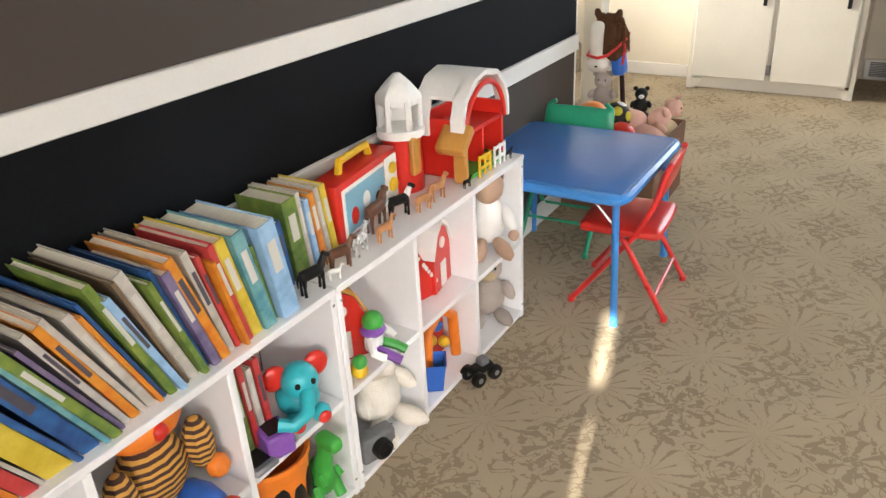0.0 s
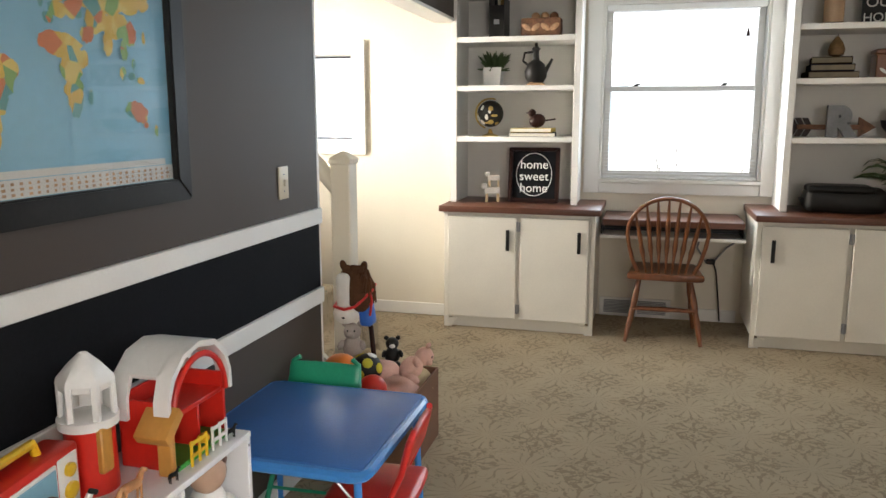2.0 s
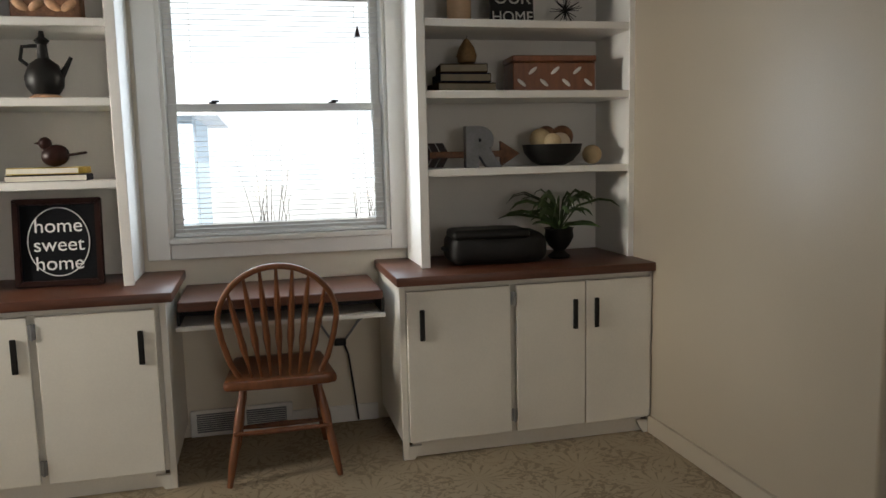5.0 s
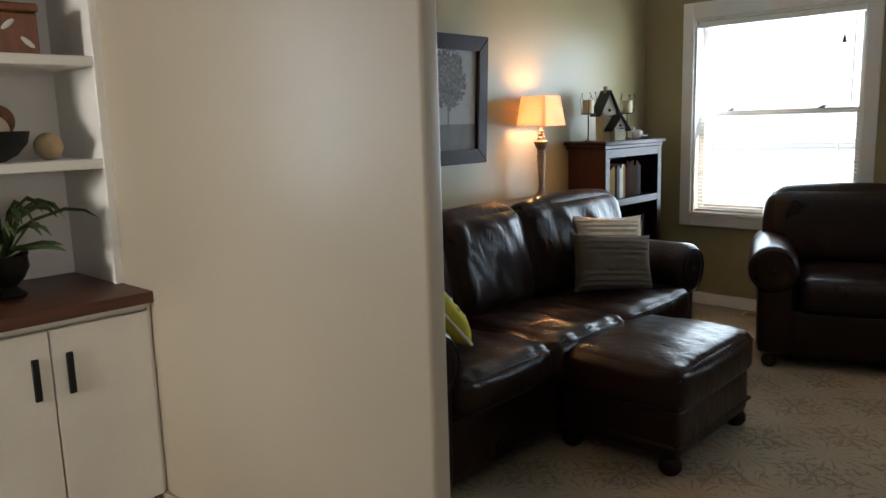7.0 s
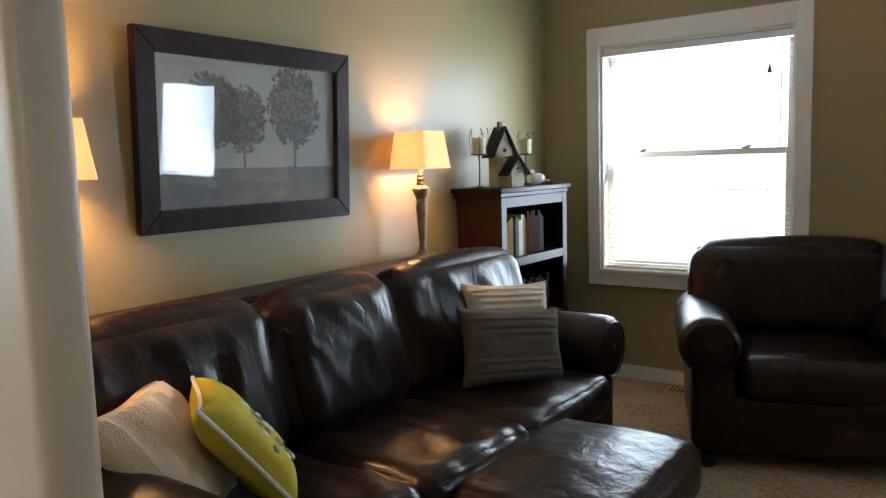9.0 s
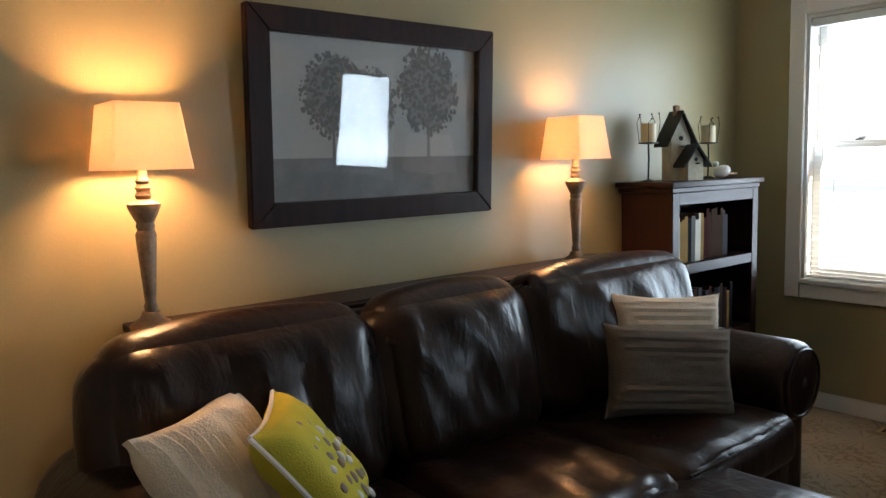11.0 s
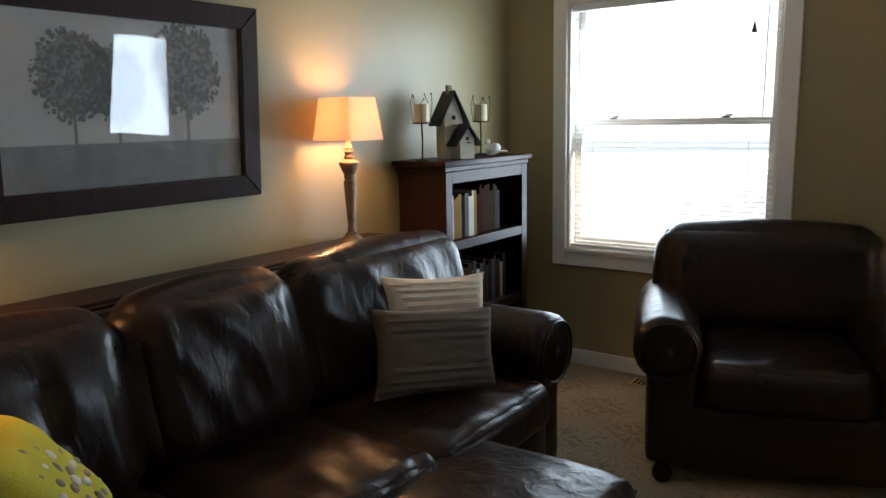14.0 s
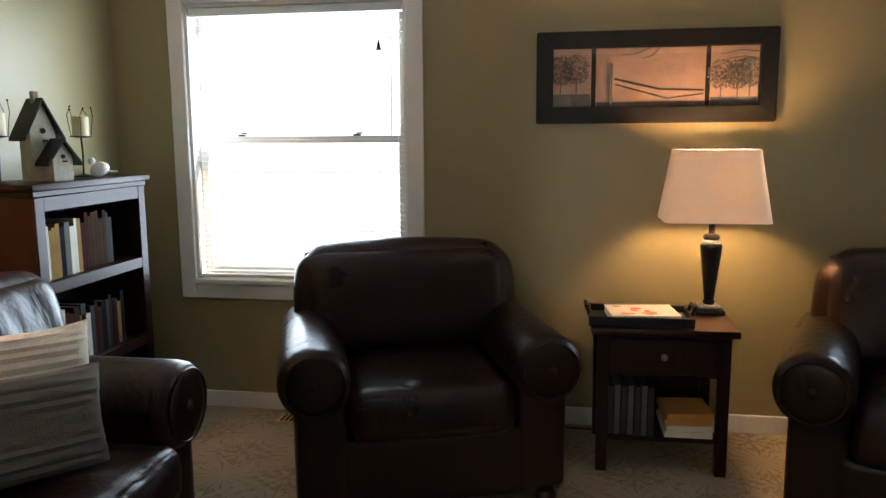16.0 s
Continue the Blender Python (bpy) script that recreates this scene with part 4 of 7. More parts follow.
def shade(w0, w1, d0, d1, h, z, thick=0.003, c=0.12):
    """A four-sided shade, open at top and bottom: w0, d0 at the foot, w1, d1 at the top."""
    bm = bmesh.new()

    def ring(w, d, zz):
        out = []
        for sx, sy in ((1, -1), (1, 1), (-1, 1), (-1, -1)):
            for k in (0, 1):
                if (sx, sy) in ((1, -1), (-1, 1)):
                    a, b = (sx * (w / 2 - c * w * (1 - k)), sy * d / 2), (sx * w / 2, sy * (d / 2 - c * d * k))
                    out.append((a[0] if k == 0 else b[0], a[1] if k == 0 else b[1], zz))
                else:
                    out.append((sx * w / 2, sy * (d / 2 - c * d), zz) if k == 0 else (sx * (w / 2 - c * w), sy * d / 2, zz))
        return [bm.verts.new(p) for p in out]
    o0, o1 = ring(w0, d0, z), ring(w1, d1, z + h)
    i0, i1 = ring(w0 - 2 * thick, d0 - 2 * thick, z), ring(w1 - 2 * thick, d1 - 2 * thick, z + h)
    n = len(o0)
    for a, b in ((o0, o1), (i1, i0), (o1, i1), (i0, o0)):
        for k in range(n):
            bm.faces.new((a[k], a[(k + 1) % n], b[(k + 1) % n], b[k]))
    return bm


def shade_mat(name, color, through_share=0.5):
    m = bpy.data.materials.new(name)
    m.use_nodes = True
    n, l = m.node_tree.nodes, m.node_tree.links
    n.remove(n["Principled BSDF"])
    df, tl, mx = n.new("ShaderNodeBsdfDiffuse"), n.new("ShaderNodeBsdfTranslucent"), n.new("ShaderNodeMixShader")
    tc, wv, bp = n.new("ShaderNodeTexCoord"), n.new("ShaderNodeTexNoise"), n.new("ShaderNodeBump")
    wv.inputs["Scale"].default_value = 180
    l.new(tc.outputs["Object"], wv.inputs[0])
    l.new(wv.outputs[0], bp.inputs["Height"])
    bp.inputs["Strength"].default_value, bp.inputs["Distance"].default_value = 0.3, 0.002
    for s in (df, tl):
        s.inputs[0].default_value = (*color, 1)
        l.new(bp.outputs[0], s.inputs["Normal"])
    mx.inputs[0].default_value = through_share
    l.new(df.outputs[0], mx.inputs[1])
    l.new(tl.outputs[0], mx.inputs[2])
    l.new(mx.outputs[0], n["Material Output"].inputs[0])
    return m


SHADE = shade_mat("linen_shade", (0.90, 0.73, 0.58))
TABLESHADE = shade_mat("pale_fabric_shade", (0.93, 0.85, 0.77), 0.24)
BULB = glow_mat("warm_bulb", (1.0, 0.72, 0.38), 1.5)
WARM = (1.0, 0.535, 0.25)


def buffet_lamp(x, power, label):
    t = thing("buffet_lamp", x, 5.555, 0.89, label=label, category="lamp", group="lamps behind the sofa")
    part("base", lathe([(0.055, 0.0), (0.058, 0.008), (0.05, 0.016), (0.03, 0.028), (0.022, 0.045)], 20), LAMPWOOD, t)
    stem = [(0.016, 0.045), (0.019, 0.06), (0.014, 0.07), (0.016, 0.09), (0.027, 0.255), (0.021, 0.265), (0.025, 0.275), (0.022, 0.285), (0.03, 0.30), (0.042, 0.325), (0.043, 0.335),
            (0.03, 0.342), (0.017, 0.348), (0.022, 0.358), (0.016, 0.368), (0.021, 0.378), (0.015, 0.388), (0.019, 0.395), (0.013, 0.405), (0.012, 0.47)]
    part("stem", lathe(stem, 18), LAMPWOOD, t)
    part("bulb", ball(0, 0, 0.505, 0.026, n=12), BULB, t, "lit warm bulb")
    part("shade", shade(0.21, 0.168, 0.21, 0.168, 0.172, 0.425, c=0.035), SHADE, t, "cream linen tapered shade glowing warm")
    lamp("lamp_light", "POINT", pose(x, 5.555, 0.89 + 0.505), power, WARM, 0.035)


buffet_lamp(3.31, 21, "turned weathered wooden buffet lamp, lit, behind the sofa")
buffet_lamp(5.06, 12, "turned weathered wooden buffet lamp, lit, beside the bookcase")


def table_lamp():
    t = thing("table_lamp", 6.35, 2.872, 0.61, label="dark bronze table lamp with a lit cream shade", category="lamp")
    part("base", box(-0.06, 0.06, -0.06, 0.06, 0.0, 0.022, 0.005), BLACK, t)
    part("foot", box(-0.045, 0.045, -0.045, 0.045, 0.022, 0.04, 0.006), STEEL, t)
    part("stem", lathe([(0.022, 0.04), (0.026, 0.05), (0.02, 0.06), (0.022, 0.075), (0.044, 0.27), (0.046, 0.295), (0.034, 0.30), (0.03, 0.315), (0.036, 0.33), (0.03, 0.34), (0.014, 0.345), (0.012, 0.41)], 4 * 5), BLACK, t)
    part("collar", lathe([(0.03, 0.298), (0.038, 0.304), (0.038, 0.312), (0.03, 0.318)], 18), STEEL, t)
    part("bulb", ball(0, 0, 0.585, 0.03, n=12), BULB, t, "lit warm bulb")
    part("shade", shade(0.29, 0.22, 0.42, 0.325, 0.295, 0.40, c=0.06), TABLESHADE, t, "cream fabric tapered shade glowing warm")
    lamp("table_lamp_light", "POINT", pose(6.35, 2.872, 0.61 + 0.585), 29, (1.0, 0.58, 0.27), 0.035)


table_lamp()


def frame_bars(w0, w1, z0, z1, t, d, name, parent, material):
    """Four mitred bars of a picture frame in the plane y = 0, standing out to -y."""
    for k, (a, b) in enumerate((((w0, z0), (w1, z0)), ((w1, z0), (w1, z1)), ((w1, z1), (w0, z1)), ((w0, z1), (w0, z0)))):
        dx, dz = (t, t), None
        ins = lambda p: (p[0] + (t if p[0] == w0 else -t), p[1] + (t if p[1] == z0 else -t))
        bm = plate([a, b, ins(b), ins(a)], -d)
        bmesh.ops.bevel(bm, geom=bm.edges[:], offset=0.004, segments=2, affect="EDGES")
        part(name, bm, material, parent)


def picture(name, m, w0, w1, z0, z1, t, d, print_mat, label, glass=True, material=None):
    p = thing(name, 0, 0, label=label, category="picture")
    p.matrix_world = m
    frame_bars(w0, w1, z0, z1, t, d, "frame_bar", p, material or DARKWOOD)
    part("print", box(w0 + t - 0.004, w1 - t + 0.004, -0.010, -0.004, z0 + t - 0.004, z1 - t + 0.004, 0), print_mat, p)
    if glass:
        g = part("glass", box(w0 + t - 0.002, w1 - t + 0.002, -0.020, -0.018, z0 + t - 0.002, z1 - t + 0.002, 0), CLEAR, p)
        g.visible_shadow = False
    return p


GREYPRINT = mat("grey_misty_print", (0.42, 0.40, 0.37), 0.6, var=0.08, scale=3, fine=60, bump=0.02)
DARKGREY = mat("dark_grey_print", (0.12, 0.115, 0.11), 0.7, var=0.3, scale=20, fine=80, bump=0.02)
HAZEGREY = mat("haze_tree_print", (0.26, 0.25, 0.235), 0.7, var=0.08, scale=30, fine=120, bump=0.02)
MISTGREY = mat("mist_tree_print", (0.175, 0.168, 0.157), 0.7, var=0.1, scale=30, fine=120, bump=0.02)
MIDGREY = mat("field_grey_print", (0.20, 0.195, 0.185), 0.7, var=0.2, scale=14, fine=120, bump=0.02)
SEPIA = mat("sepia_print", (0.42, 0.27, 0.21), 0.6, var=0.2, scale=10, fine=60, bump=0.02)
SOFAWALL = pose(0.02, 5.688, 1.13, 2.6, 0, 0) @ Matrix.Translation((0, 0, -1.13))
pic = picture("framed_tree_print", SOFAWALL, 3.645, 4.655, 1.125, 1.805, 0.078, 0.035, GREYPRINT, "large dark framed grey print of misty trees under glass")
for g in pic.children:
    if g.name.startswith("glass"):
        # the pane sits a little askew in its rebate
        g.matrix_local = Matrix.Translation((4.15, -0.0225, 0)) @ pose(0, 0, 0, 0, 0, -1.7) @ Matrix.Translation((-4.15, 0.019, 0))


def print_tree(parent, x, z, h, seed, material, y=-0.0115):
    """A flat printed tree: a trunk, branches and a crown of many small flecks."""
    rnd = random.Random(seed)
    bm = bmesh.new()

    def dab(cx, cz, r):
        n = 7
        ph = rnd.uniform(0, 6)
        bm.faces.new([bm.verts.new((cx + r * rnd.uniform(0.6, 1.2) * math.cos(ph + 6.283 * k / n), y, cz + r * rnd.uniform(0.6, 1.2) * math.sin(ph + 6.283 * k / n))) for k in range(n)])
    for k in range(420):
        a, r = rnd.uniform(0, 6.283), math.sqrt(rnd.random())
        dab(x + 0.34 * h * r * math.cos(a), z + h * 0.62 + 0.38 * h * r * math.sin(a), rnd.uniform(0.010, 0.026) * h)
    if h > 0.2:
        base = bmesh.new()
        base.faces.new([base.verts.new((x + 0.30 * h * rnd.uniform(0.85, 1.1) * math.cos(0.2 * k), y + 0.0006, z + 0.62 * h + 0.34 * h * rnd.uniform(0.85, 1.1) * math.sin(0.2 * k))) for k in range(31)])
        part("printed_haze", base, HAZEGREY, parent, smooth=False)
    part("printed_crown", bm, material, parent, smooth=False)
    bm = bmesh.new()
    for a, b, w in (((0, 0), (0, 0.5), 0.018), ((0, 0.28), (-0.12, 0.55), 0.008), ((0, 0.3), (0.13, 0.56), 0.008), ((0, 0.4), (-0.05, 0.8), 0.006), ((0, 0.42), (0.06, 0.78), 0.006)):
        p, q = (x + a[0] * h, z + a[1] * h), (x + b[0] * h, z + b[1] * h)
        bm.faces.new([bm.verts.new((u, y - 0.0005, v)) for u, v in ((p[0] - w * h, p[1]), (p[0] + w * h, p[1]), (q[0] + w * h * 0.5, q[1]), (q[0] - w * h * 0.5, q[1]))])
    part("printed_trunk", bm, MIDGREY if h > 0.2 else DARKGREY, parent, smooth=False)


part("printed_field", box(3.722, 4.578, -0.0112, -0.0102, 1.202, 1.34, 0), MIDGREY, pic)
for i, (x, h) in enumerate(((3.955, 0.37), (4.10, 0.33), (4.355, 0.42))):
    print_tree(pic, x, 1.315, h, i, MISTGREY)

pan = picture("framed_fence_print", pose(6.559, 0.025, 0.002, 0, 0, -90), -3.597, -2.568, 1.418, 1.82, 0.075, 0.03, BLACK, "long dark framed triptych print of a rail fence", True, BLACK)
for a, b in ((-3.525, -3.355), (-3.335, -2.865), (-2.845, -2.645)):
    part("print", box(a, b, -0.0125, -0.0105, 1.493, 1.745, 0), SEPIA, pan, "sepia landscape print")
for a, b, w in (((-3.265, 1.495), (-3.265, 1.68), 0.011), ((-3.255, 1.615), (-3.05, 1.565), 0.009), ((-3.05, 1.567), (-2.87, 1.56), 0.008), ((-3.25, 1.59), (-3.02, 1.525), 0.007), ((-3.02, 1.527), (-2.87, 1.545), 0.006)):
    bm = tube([(a[0], -0.0135, a[1]), (b[0], -0.0135, b[1])], w, 6, flat=0.15)
    part("printed_rail", bm, DARKGREY, pan)
for a, b, z0, z1 in ((-3.522, -3.358, 1.494, 1.548), (-3.332, -2.868, 1.494, 1.512), (-2.842, -2.648, 1.494, 1.528)):
    part("printed_ground", box(a, b, -0.0131, -0.0126, z0, z1, 0), DARKGREY, pan)
for pts in ([(-3.10, 1.744), (-3.16, 1.72), (-3.22, 1.715)], [(-3.06, 1.744), (-3.09, 1.712), (-3.13, 1.70)], [(-2.648, 1.72), (-2.72, 1.728), (-2.80, 1.71)], [(-2.648, 1.68), (-2.70, 1.70), (-2.78, 1.69)]):
    part("printed_branch", tube([(x, -0.0135, z) for x, z in pts], [0.004, 0.003, 0.0015], 6, flat=0.15), DARKGREY, pan)
for k, (x, z) in enumerate(((-3.49, 1.545), (-3.42, 1.55), (-2.80, 1.52), (-2.73, 1.52), (-2.68, 1.53))):
    print_tree(pan, x, z, 0.17, 40 + k, DARKGREY, -0.0132)


# ---- play corner ----
def cube_shelf(y0, label):
    s = thing("cube_shelf", -0.405, y0, label=label, category="shelf", group="toy shelves")
    W, D, T = 0.909, 0.125, 0.017
    part("top_board", box(-D, D, 0, W, 0.549, 0.566, 0.002), SHELFWHITE, s)
    part("bottom_board", box(-D, D, T, W - T, 0.012, 0.029, 0.002), SHELFWHITE, s)
    for k in range(4):
        y = k * (W - T) / 3
        part("upright", box(-D + 0.002, D - 0.002, y, y + T, 0.001, 0.548, 0.002), SHELFWHITE, s)
    for k in range(3):
        y = k * (W - T) / 3
        part("shelf_board", box(-D + 0.003, D - 0.003, y + T + 0.0005, y + (W - T) / 3 - 0.0005, 0.272, 0.288, 0.001), SHELFWHITE, s)
    part("back_panel", box(-D - 0.004, -D + 0.001, T, W - T, 0.03, 0.548, 0), SHELFWHITE, s)
    for y in (0.012, W - 0.012):
        for z in (0.53, 0.05):
            part("screw", lathe([(0.004, 0), (0.004, 0.001)], 8), STEEL, s).matrix_local = pose(D - 0.001, y, z, 0, 90, 0)


cube_shelf(1.436, "white six-cube shelf filled with toys")
cube_shelf(0.524, "white six-cube shelf topped with picture books")
cube_shelf(-0.388, "white six-cube shelf with more picture books")


def kids_table():
    t = thing("folding_table", -0.265, 2.69, label="small blue folding card table for children", category="table")
    part("tabletop", box(-0.275, 0.275, -0.285, 0.285, 0.445, 0.463, 0.008, 2), BLUE, t, "blue vinyl padded top")
    c = 0.04
    rim = []
    for sx, sy, a0 in ((1, 1, 0), (-1, 1, 90), (-1, -1, 180), (1, -1, 270)):
        for k in range(5):
            a = radians(a0 + 22.5 * k)
            rim.append((sx * (0.28 - c) + c * math.cos(a), sy * (0.295 - c) + c * math.sin(a), 0.442))
    part("rim", tube(rim + rim[:1], 0.017, 8, flat=1.1), BLUEMETAL, t, "blue enamelled steel rim")
    for sx in (-1, 1):
        for sy in (-1, 1):
            l = part("leg", tube([(sx * 0.25, sy * 0.262, 0.44), (sx * 0.268, sy * 0.275, 0.012)], 0.0115, 10), BLUEMETAL, t)
            part("foot_cap", lathe([(0.014, 0.001), (0.014, 0.02), (0.012, 0.024)], 10, (sx * 0.268, sy * 0.275, 0)), BLUEMETAL, l)
            part("brace", tube([(sx * 0.254, sy * 0.264, 0.34), (sx * 0.17, sy * 0.264, 0.43)], 0.004, 6), STEEL, t)


kids_table()


def folding_chair(x, y, turn, seat, metal, label):
    """A child's folding chair that faces -y of its own."""
    c = thing("folding_chair", x, y, 0, turn, label=label, category="chair", group="children's folding chairs")
    part("seat", soft(0, -0.02, 0.285, 0.275, 0.26, 0.035, 0.016, 0.006, 12), seat, c)
    for s in (-1, 1):
        part("front_leg", tube([(s * 0.135, -0.17, 0.008), (s * 0.135, 0.04, 0.29), (s * 0.135, 0.09, 0.40), (s * 0.125, 0.115, 0.50), (s * 0.10, 0.12, 0.515)], 0.0095, 10), metal, c)
        part("rear_leg", tube([(s * 0.15, 0.15, 0.008), (s * 0.15, 0.0, 0.27)], 0.009, 10), metal, c)
        part("foot_cap", lathe([(0.012, 0), (0.012, 0.018)], 8, (s * 0.135, -0.168, 0.001)), metal, c)
        part("foot_cap", lathe([(0.012, 0), (0.012, 0.018)], 8, (s * 0.15, 0.148, 0.001)), metal, c)
    part("cross_bar", tube([(-0.15, 0.11, 0.08), (0.15, 0.11, 0.08)], 0.006, 8), metal, c)
    part("cross_bar", tube([(-0.135, -0.10, 0.105), (0.135, -0.10, 0.105)], 0.006, 8), metal, c)
    part("backrest", soft(0, 0.103, 0.455, 0.27, 0.022, 0.09, 0.010, 0.004, 10, turn=pose(0, 0, 0, -14, 0, 0)), seat, c)


folding_chair(-0.02, 2.65, -86, RED, REDMETAL, "small red folding chair tucked at the blue table")
folding_chair(-0.395, 2.985, 2, GREEN, GREEN, "small green folding chair behind the blue table")


# ---- map on the brown wall ----
LAND = random_mat("map_land_print", [(0.62, 0.40, 0.06), (0.55, 0.16, 0.05), (0.20, 0.36, 0.10), (0.65, 0.50, 0.12), (0.10, 0.30, 0.28)], 0.35)


def land_cells():
    n, l = LAND.node_tree.nodes, LAND.node_tree.links
    tc, vo = n.new("ShaderNodeTexCoord"), n.new("ShaderNodeTexVoronoi")
    vo.inputs["Scale"].default_value = 26
    l.new(tc.outputs["Object"], vo.inputs["Vector"])
    sp = n.new("ShaderNodeSeparateColor")
    l.new(vo.outputs["Color"], sp.inputs[0])
    ramp = [x for x in n if x.type == "VALTORGB"][-1]
    l.new(sp.outputs[0], ramp.inputs[0])


land_cells()
MAPWALL = pose(-0.549, -0.085, 0.048, 0, 0, 90)
MAPPAPER = mat("map_white_print", (0.62, 0.60, 0.56), 0.35, var=0.06, scale=8, fine=60, bump=0.02)
wall_map = picture("framed_world_map", MAPWALL, 1.655, 2.59, 1.11, 1.74, 0.06, 0.03, MAPBLUE, "framed blue world map with a wide black frame", True, BLACK)
part("flag_strip", box(1.715, 2.53, -0.0115, -0.0102, 1.172, 1.21, 0), MAPPAPER, wall_map, "white strip of tiny printed flags")
bm = bmesh.new()
rnd = random.Random(5)
for i in range(34):
    for j in range(3):
        u = 1.725 + i * 0.0235
        box(u, u + 0.006 + rnd.random() * 0.004, -0.0122, -0.0117, 1.176 + j * 0.011, 1.182 + j * 0.011, 0, bm=bm)
tagged(part("flag_print", bm, CARD, wall_map), kind="stuff")
part("polar_ice", box(1.74, 2.50, -0.0112, -0.0102, 1.212, 1.228, 0), MAPPAPER, wall_map)
part("inset_panel", box(1.785, 1.845, -0.0116, -0.0102, 1.252, 1.296, 0), MAPPAPER, wall_map)


def blot(name, lumps, seed):
    """A printed land mass of a few overlapping ragged lumps (u, z, half width, half height)."""
    rnd = random.Random(seed)
    bm = bmesh.new()
    for i, (u, z, a, b) in enumerate(lumps):
        f = bm.faces.new([bm.verts.new((u + a * rnd.uniform(0.78, 1.15) * math.cos(k * 0.3307), -0.0114 - 0.0002 * i, z + b * rnd.uniform(0.78, 1.15) * math.sin(k * 0.3307))) for k in range(19)])
    part(name, bm, LAND, wall_map, smooth=False)


blot("printed_continent", [(1.80, 1.615, 0.03, 0.028), (1.845, 1.62, 0.05, 0.035), (1.90, 1.60, 0.05, 0.04), (1.94, 1.585, 0.03, 0.022), (1.88, 1.555, 0.055, 0.03), (1.91, 1.53, 0.035, 0.02), (1.875, 1.515, 0.025, 0.022), (1.89, 1.49, 0.014, 0.016), (1.91, 1.475, 0.014, 0.010)], 1)
blot("printed_continent", [(1.955, 1.455, 0.03, 0.022), (1.99, 1.43, 0.042, 0.03), (1.985, 1.40, 0.035, 0.03), (1.975, 1.365, 0.024, 0.03), (1.965, 1.33, 0.014, 0.03), (1.965, 1.295, 0.008, 0.022)], 2)
blot("printed_continent", [(2.135, 1.495, 0.045, 0.026), (2.175, 1.485, 0.045, 0.03), (2.215, 1.465, 0.022, 0.022), (2.18, 1.44, 0.036, 0.034), (2.185, 1.395, 0.03, 0.034), (2.185, 1.36, 0.02, 0.026), (2.235, 1.38, 0.008, 0.018)], 3)
blot("printed_continent", [(2.125, 1.545, 0.016, 0.014), (2.155, 1.565, 0.03, 0.02), (2.165, 1.605, 0.02, 0.028), (2.20, 1.575, 0.03, 0.026), (2.25, 1.605, 0.05, 0.034), (2.32, 1.61, 0.06, 0.04), (2.39, 1.615, 0.05, 0.032), (2.44, 1.615, 0.028, 0.02), (2.27, 1.555, 0.04, 0.03), (2.34, 1.55, 0.05, 0.034), (2.385, 1.535, 0.026, 0.03), (2.235, 1.52, 0.022, 0.02), (2.305, 1.505, 0.018, 0.028), (2.36, 1.495, 0.014, 0.026)], 4)
blot("printed_continent", [(2.385, 1.355, 0.033, 0.022), (2.41, 1.345, 0.03, 0.026), (2.43, 1.315, 0.01, 0.008)], 5)
blot("printed_continent", [(2.03, 1.655, 0.03, 0.022), (2.025, 1.625, 0.02, 0.022)], 6)
blot("printed_islands", [(2.355, 1.44, 0.012, 0.018), (2.385, 1.435, 0.014, 0.009), (2.42, 1.425, 0.016, 0.009), (2.395, 1.465, 0.008, 0.014), (2.44, 1.53, 0.006, 0.016), (2.47, 1.30, 0.008, 0.014), (2.105, 1.575, 0.007, 0.012), (2.08, 1.605, 0.010, 0.007), (1.955, 1.515, 0.014, 0.004)], 7)
blot("printed_inset", [(1.905, 1.31, 0.02, 0.012), (1.935, 1.275, 0.013, 0.03), (1.918, 1.245, 0.022, 0.010)], 8)


def switch_plate():
    s = thing("light_switch", -0.549, 3.105, 1.152, 90, label="almond light switch plate on the brown wall", category="switch")
    almond = mat("almond_plastic", (0.62, 0.54, 0.40), 0.4, var=0.04, bump=0.02)
    part("plate", box(-0.036, 0.036, -0.006, 0.0, -0.058, 0.058, 0.003, 2), almond, s)
    part("toggle", box(-0.005, 0.005, -0.016, -0.005, -0.012, 0.012, 0.002), almond, s)
    for z in (-0.03, 0.03):
        part("screw", ball(0, -0.0062, z, 0.003, n=8), STEEL, s)


switch_plate()


# ---- stairs behind the brown wall ----
def newel():
    n = thing("stair_railing", -0.665, 3.95, label="cream painted stair newel with handrail and balusters", category="railing")
    part("newel_post", box(-0.048, 0.048, -0.048, 0.048, 0.001, 1.17, 0.006), CREAM, n)
    part("newel_cap", lathe([(0.075, 1.17), (0.078, 1.19), (0.06, 1.20), (0.01, 1.225)], 4), CREAM, n).matrix_local = pose(0, 0, 0, 0, 0, 45)
    d = Vector((-0.68, 0, 0.735))
    pts = [Vector((-0.03, 0, 1.05)) + d * k for k in (0, 0.4, 0.8, 1.3)]
    part("handrail", tube(pts, 0.04, 12, flat=0.8), CREAM, n)
    for k in range(1, 6):
        x = -0.03 - 0.125 * k
        part("baluster", box(x - 0.022, x + 0.022, -0.02, 0.02, 0.12 * k, 1.03 + 0.125 * k * 1.08, 0.003), CREAM, n)
    bm = plate([(-0.05, 0.001), (-0.75, 0.001), (-0.75, 0.84), (-0.05, 0.16)], 0.03)
    part("stringer", moved(bm, pose(0, -0.015, 0)), CREAM, n)


newel()


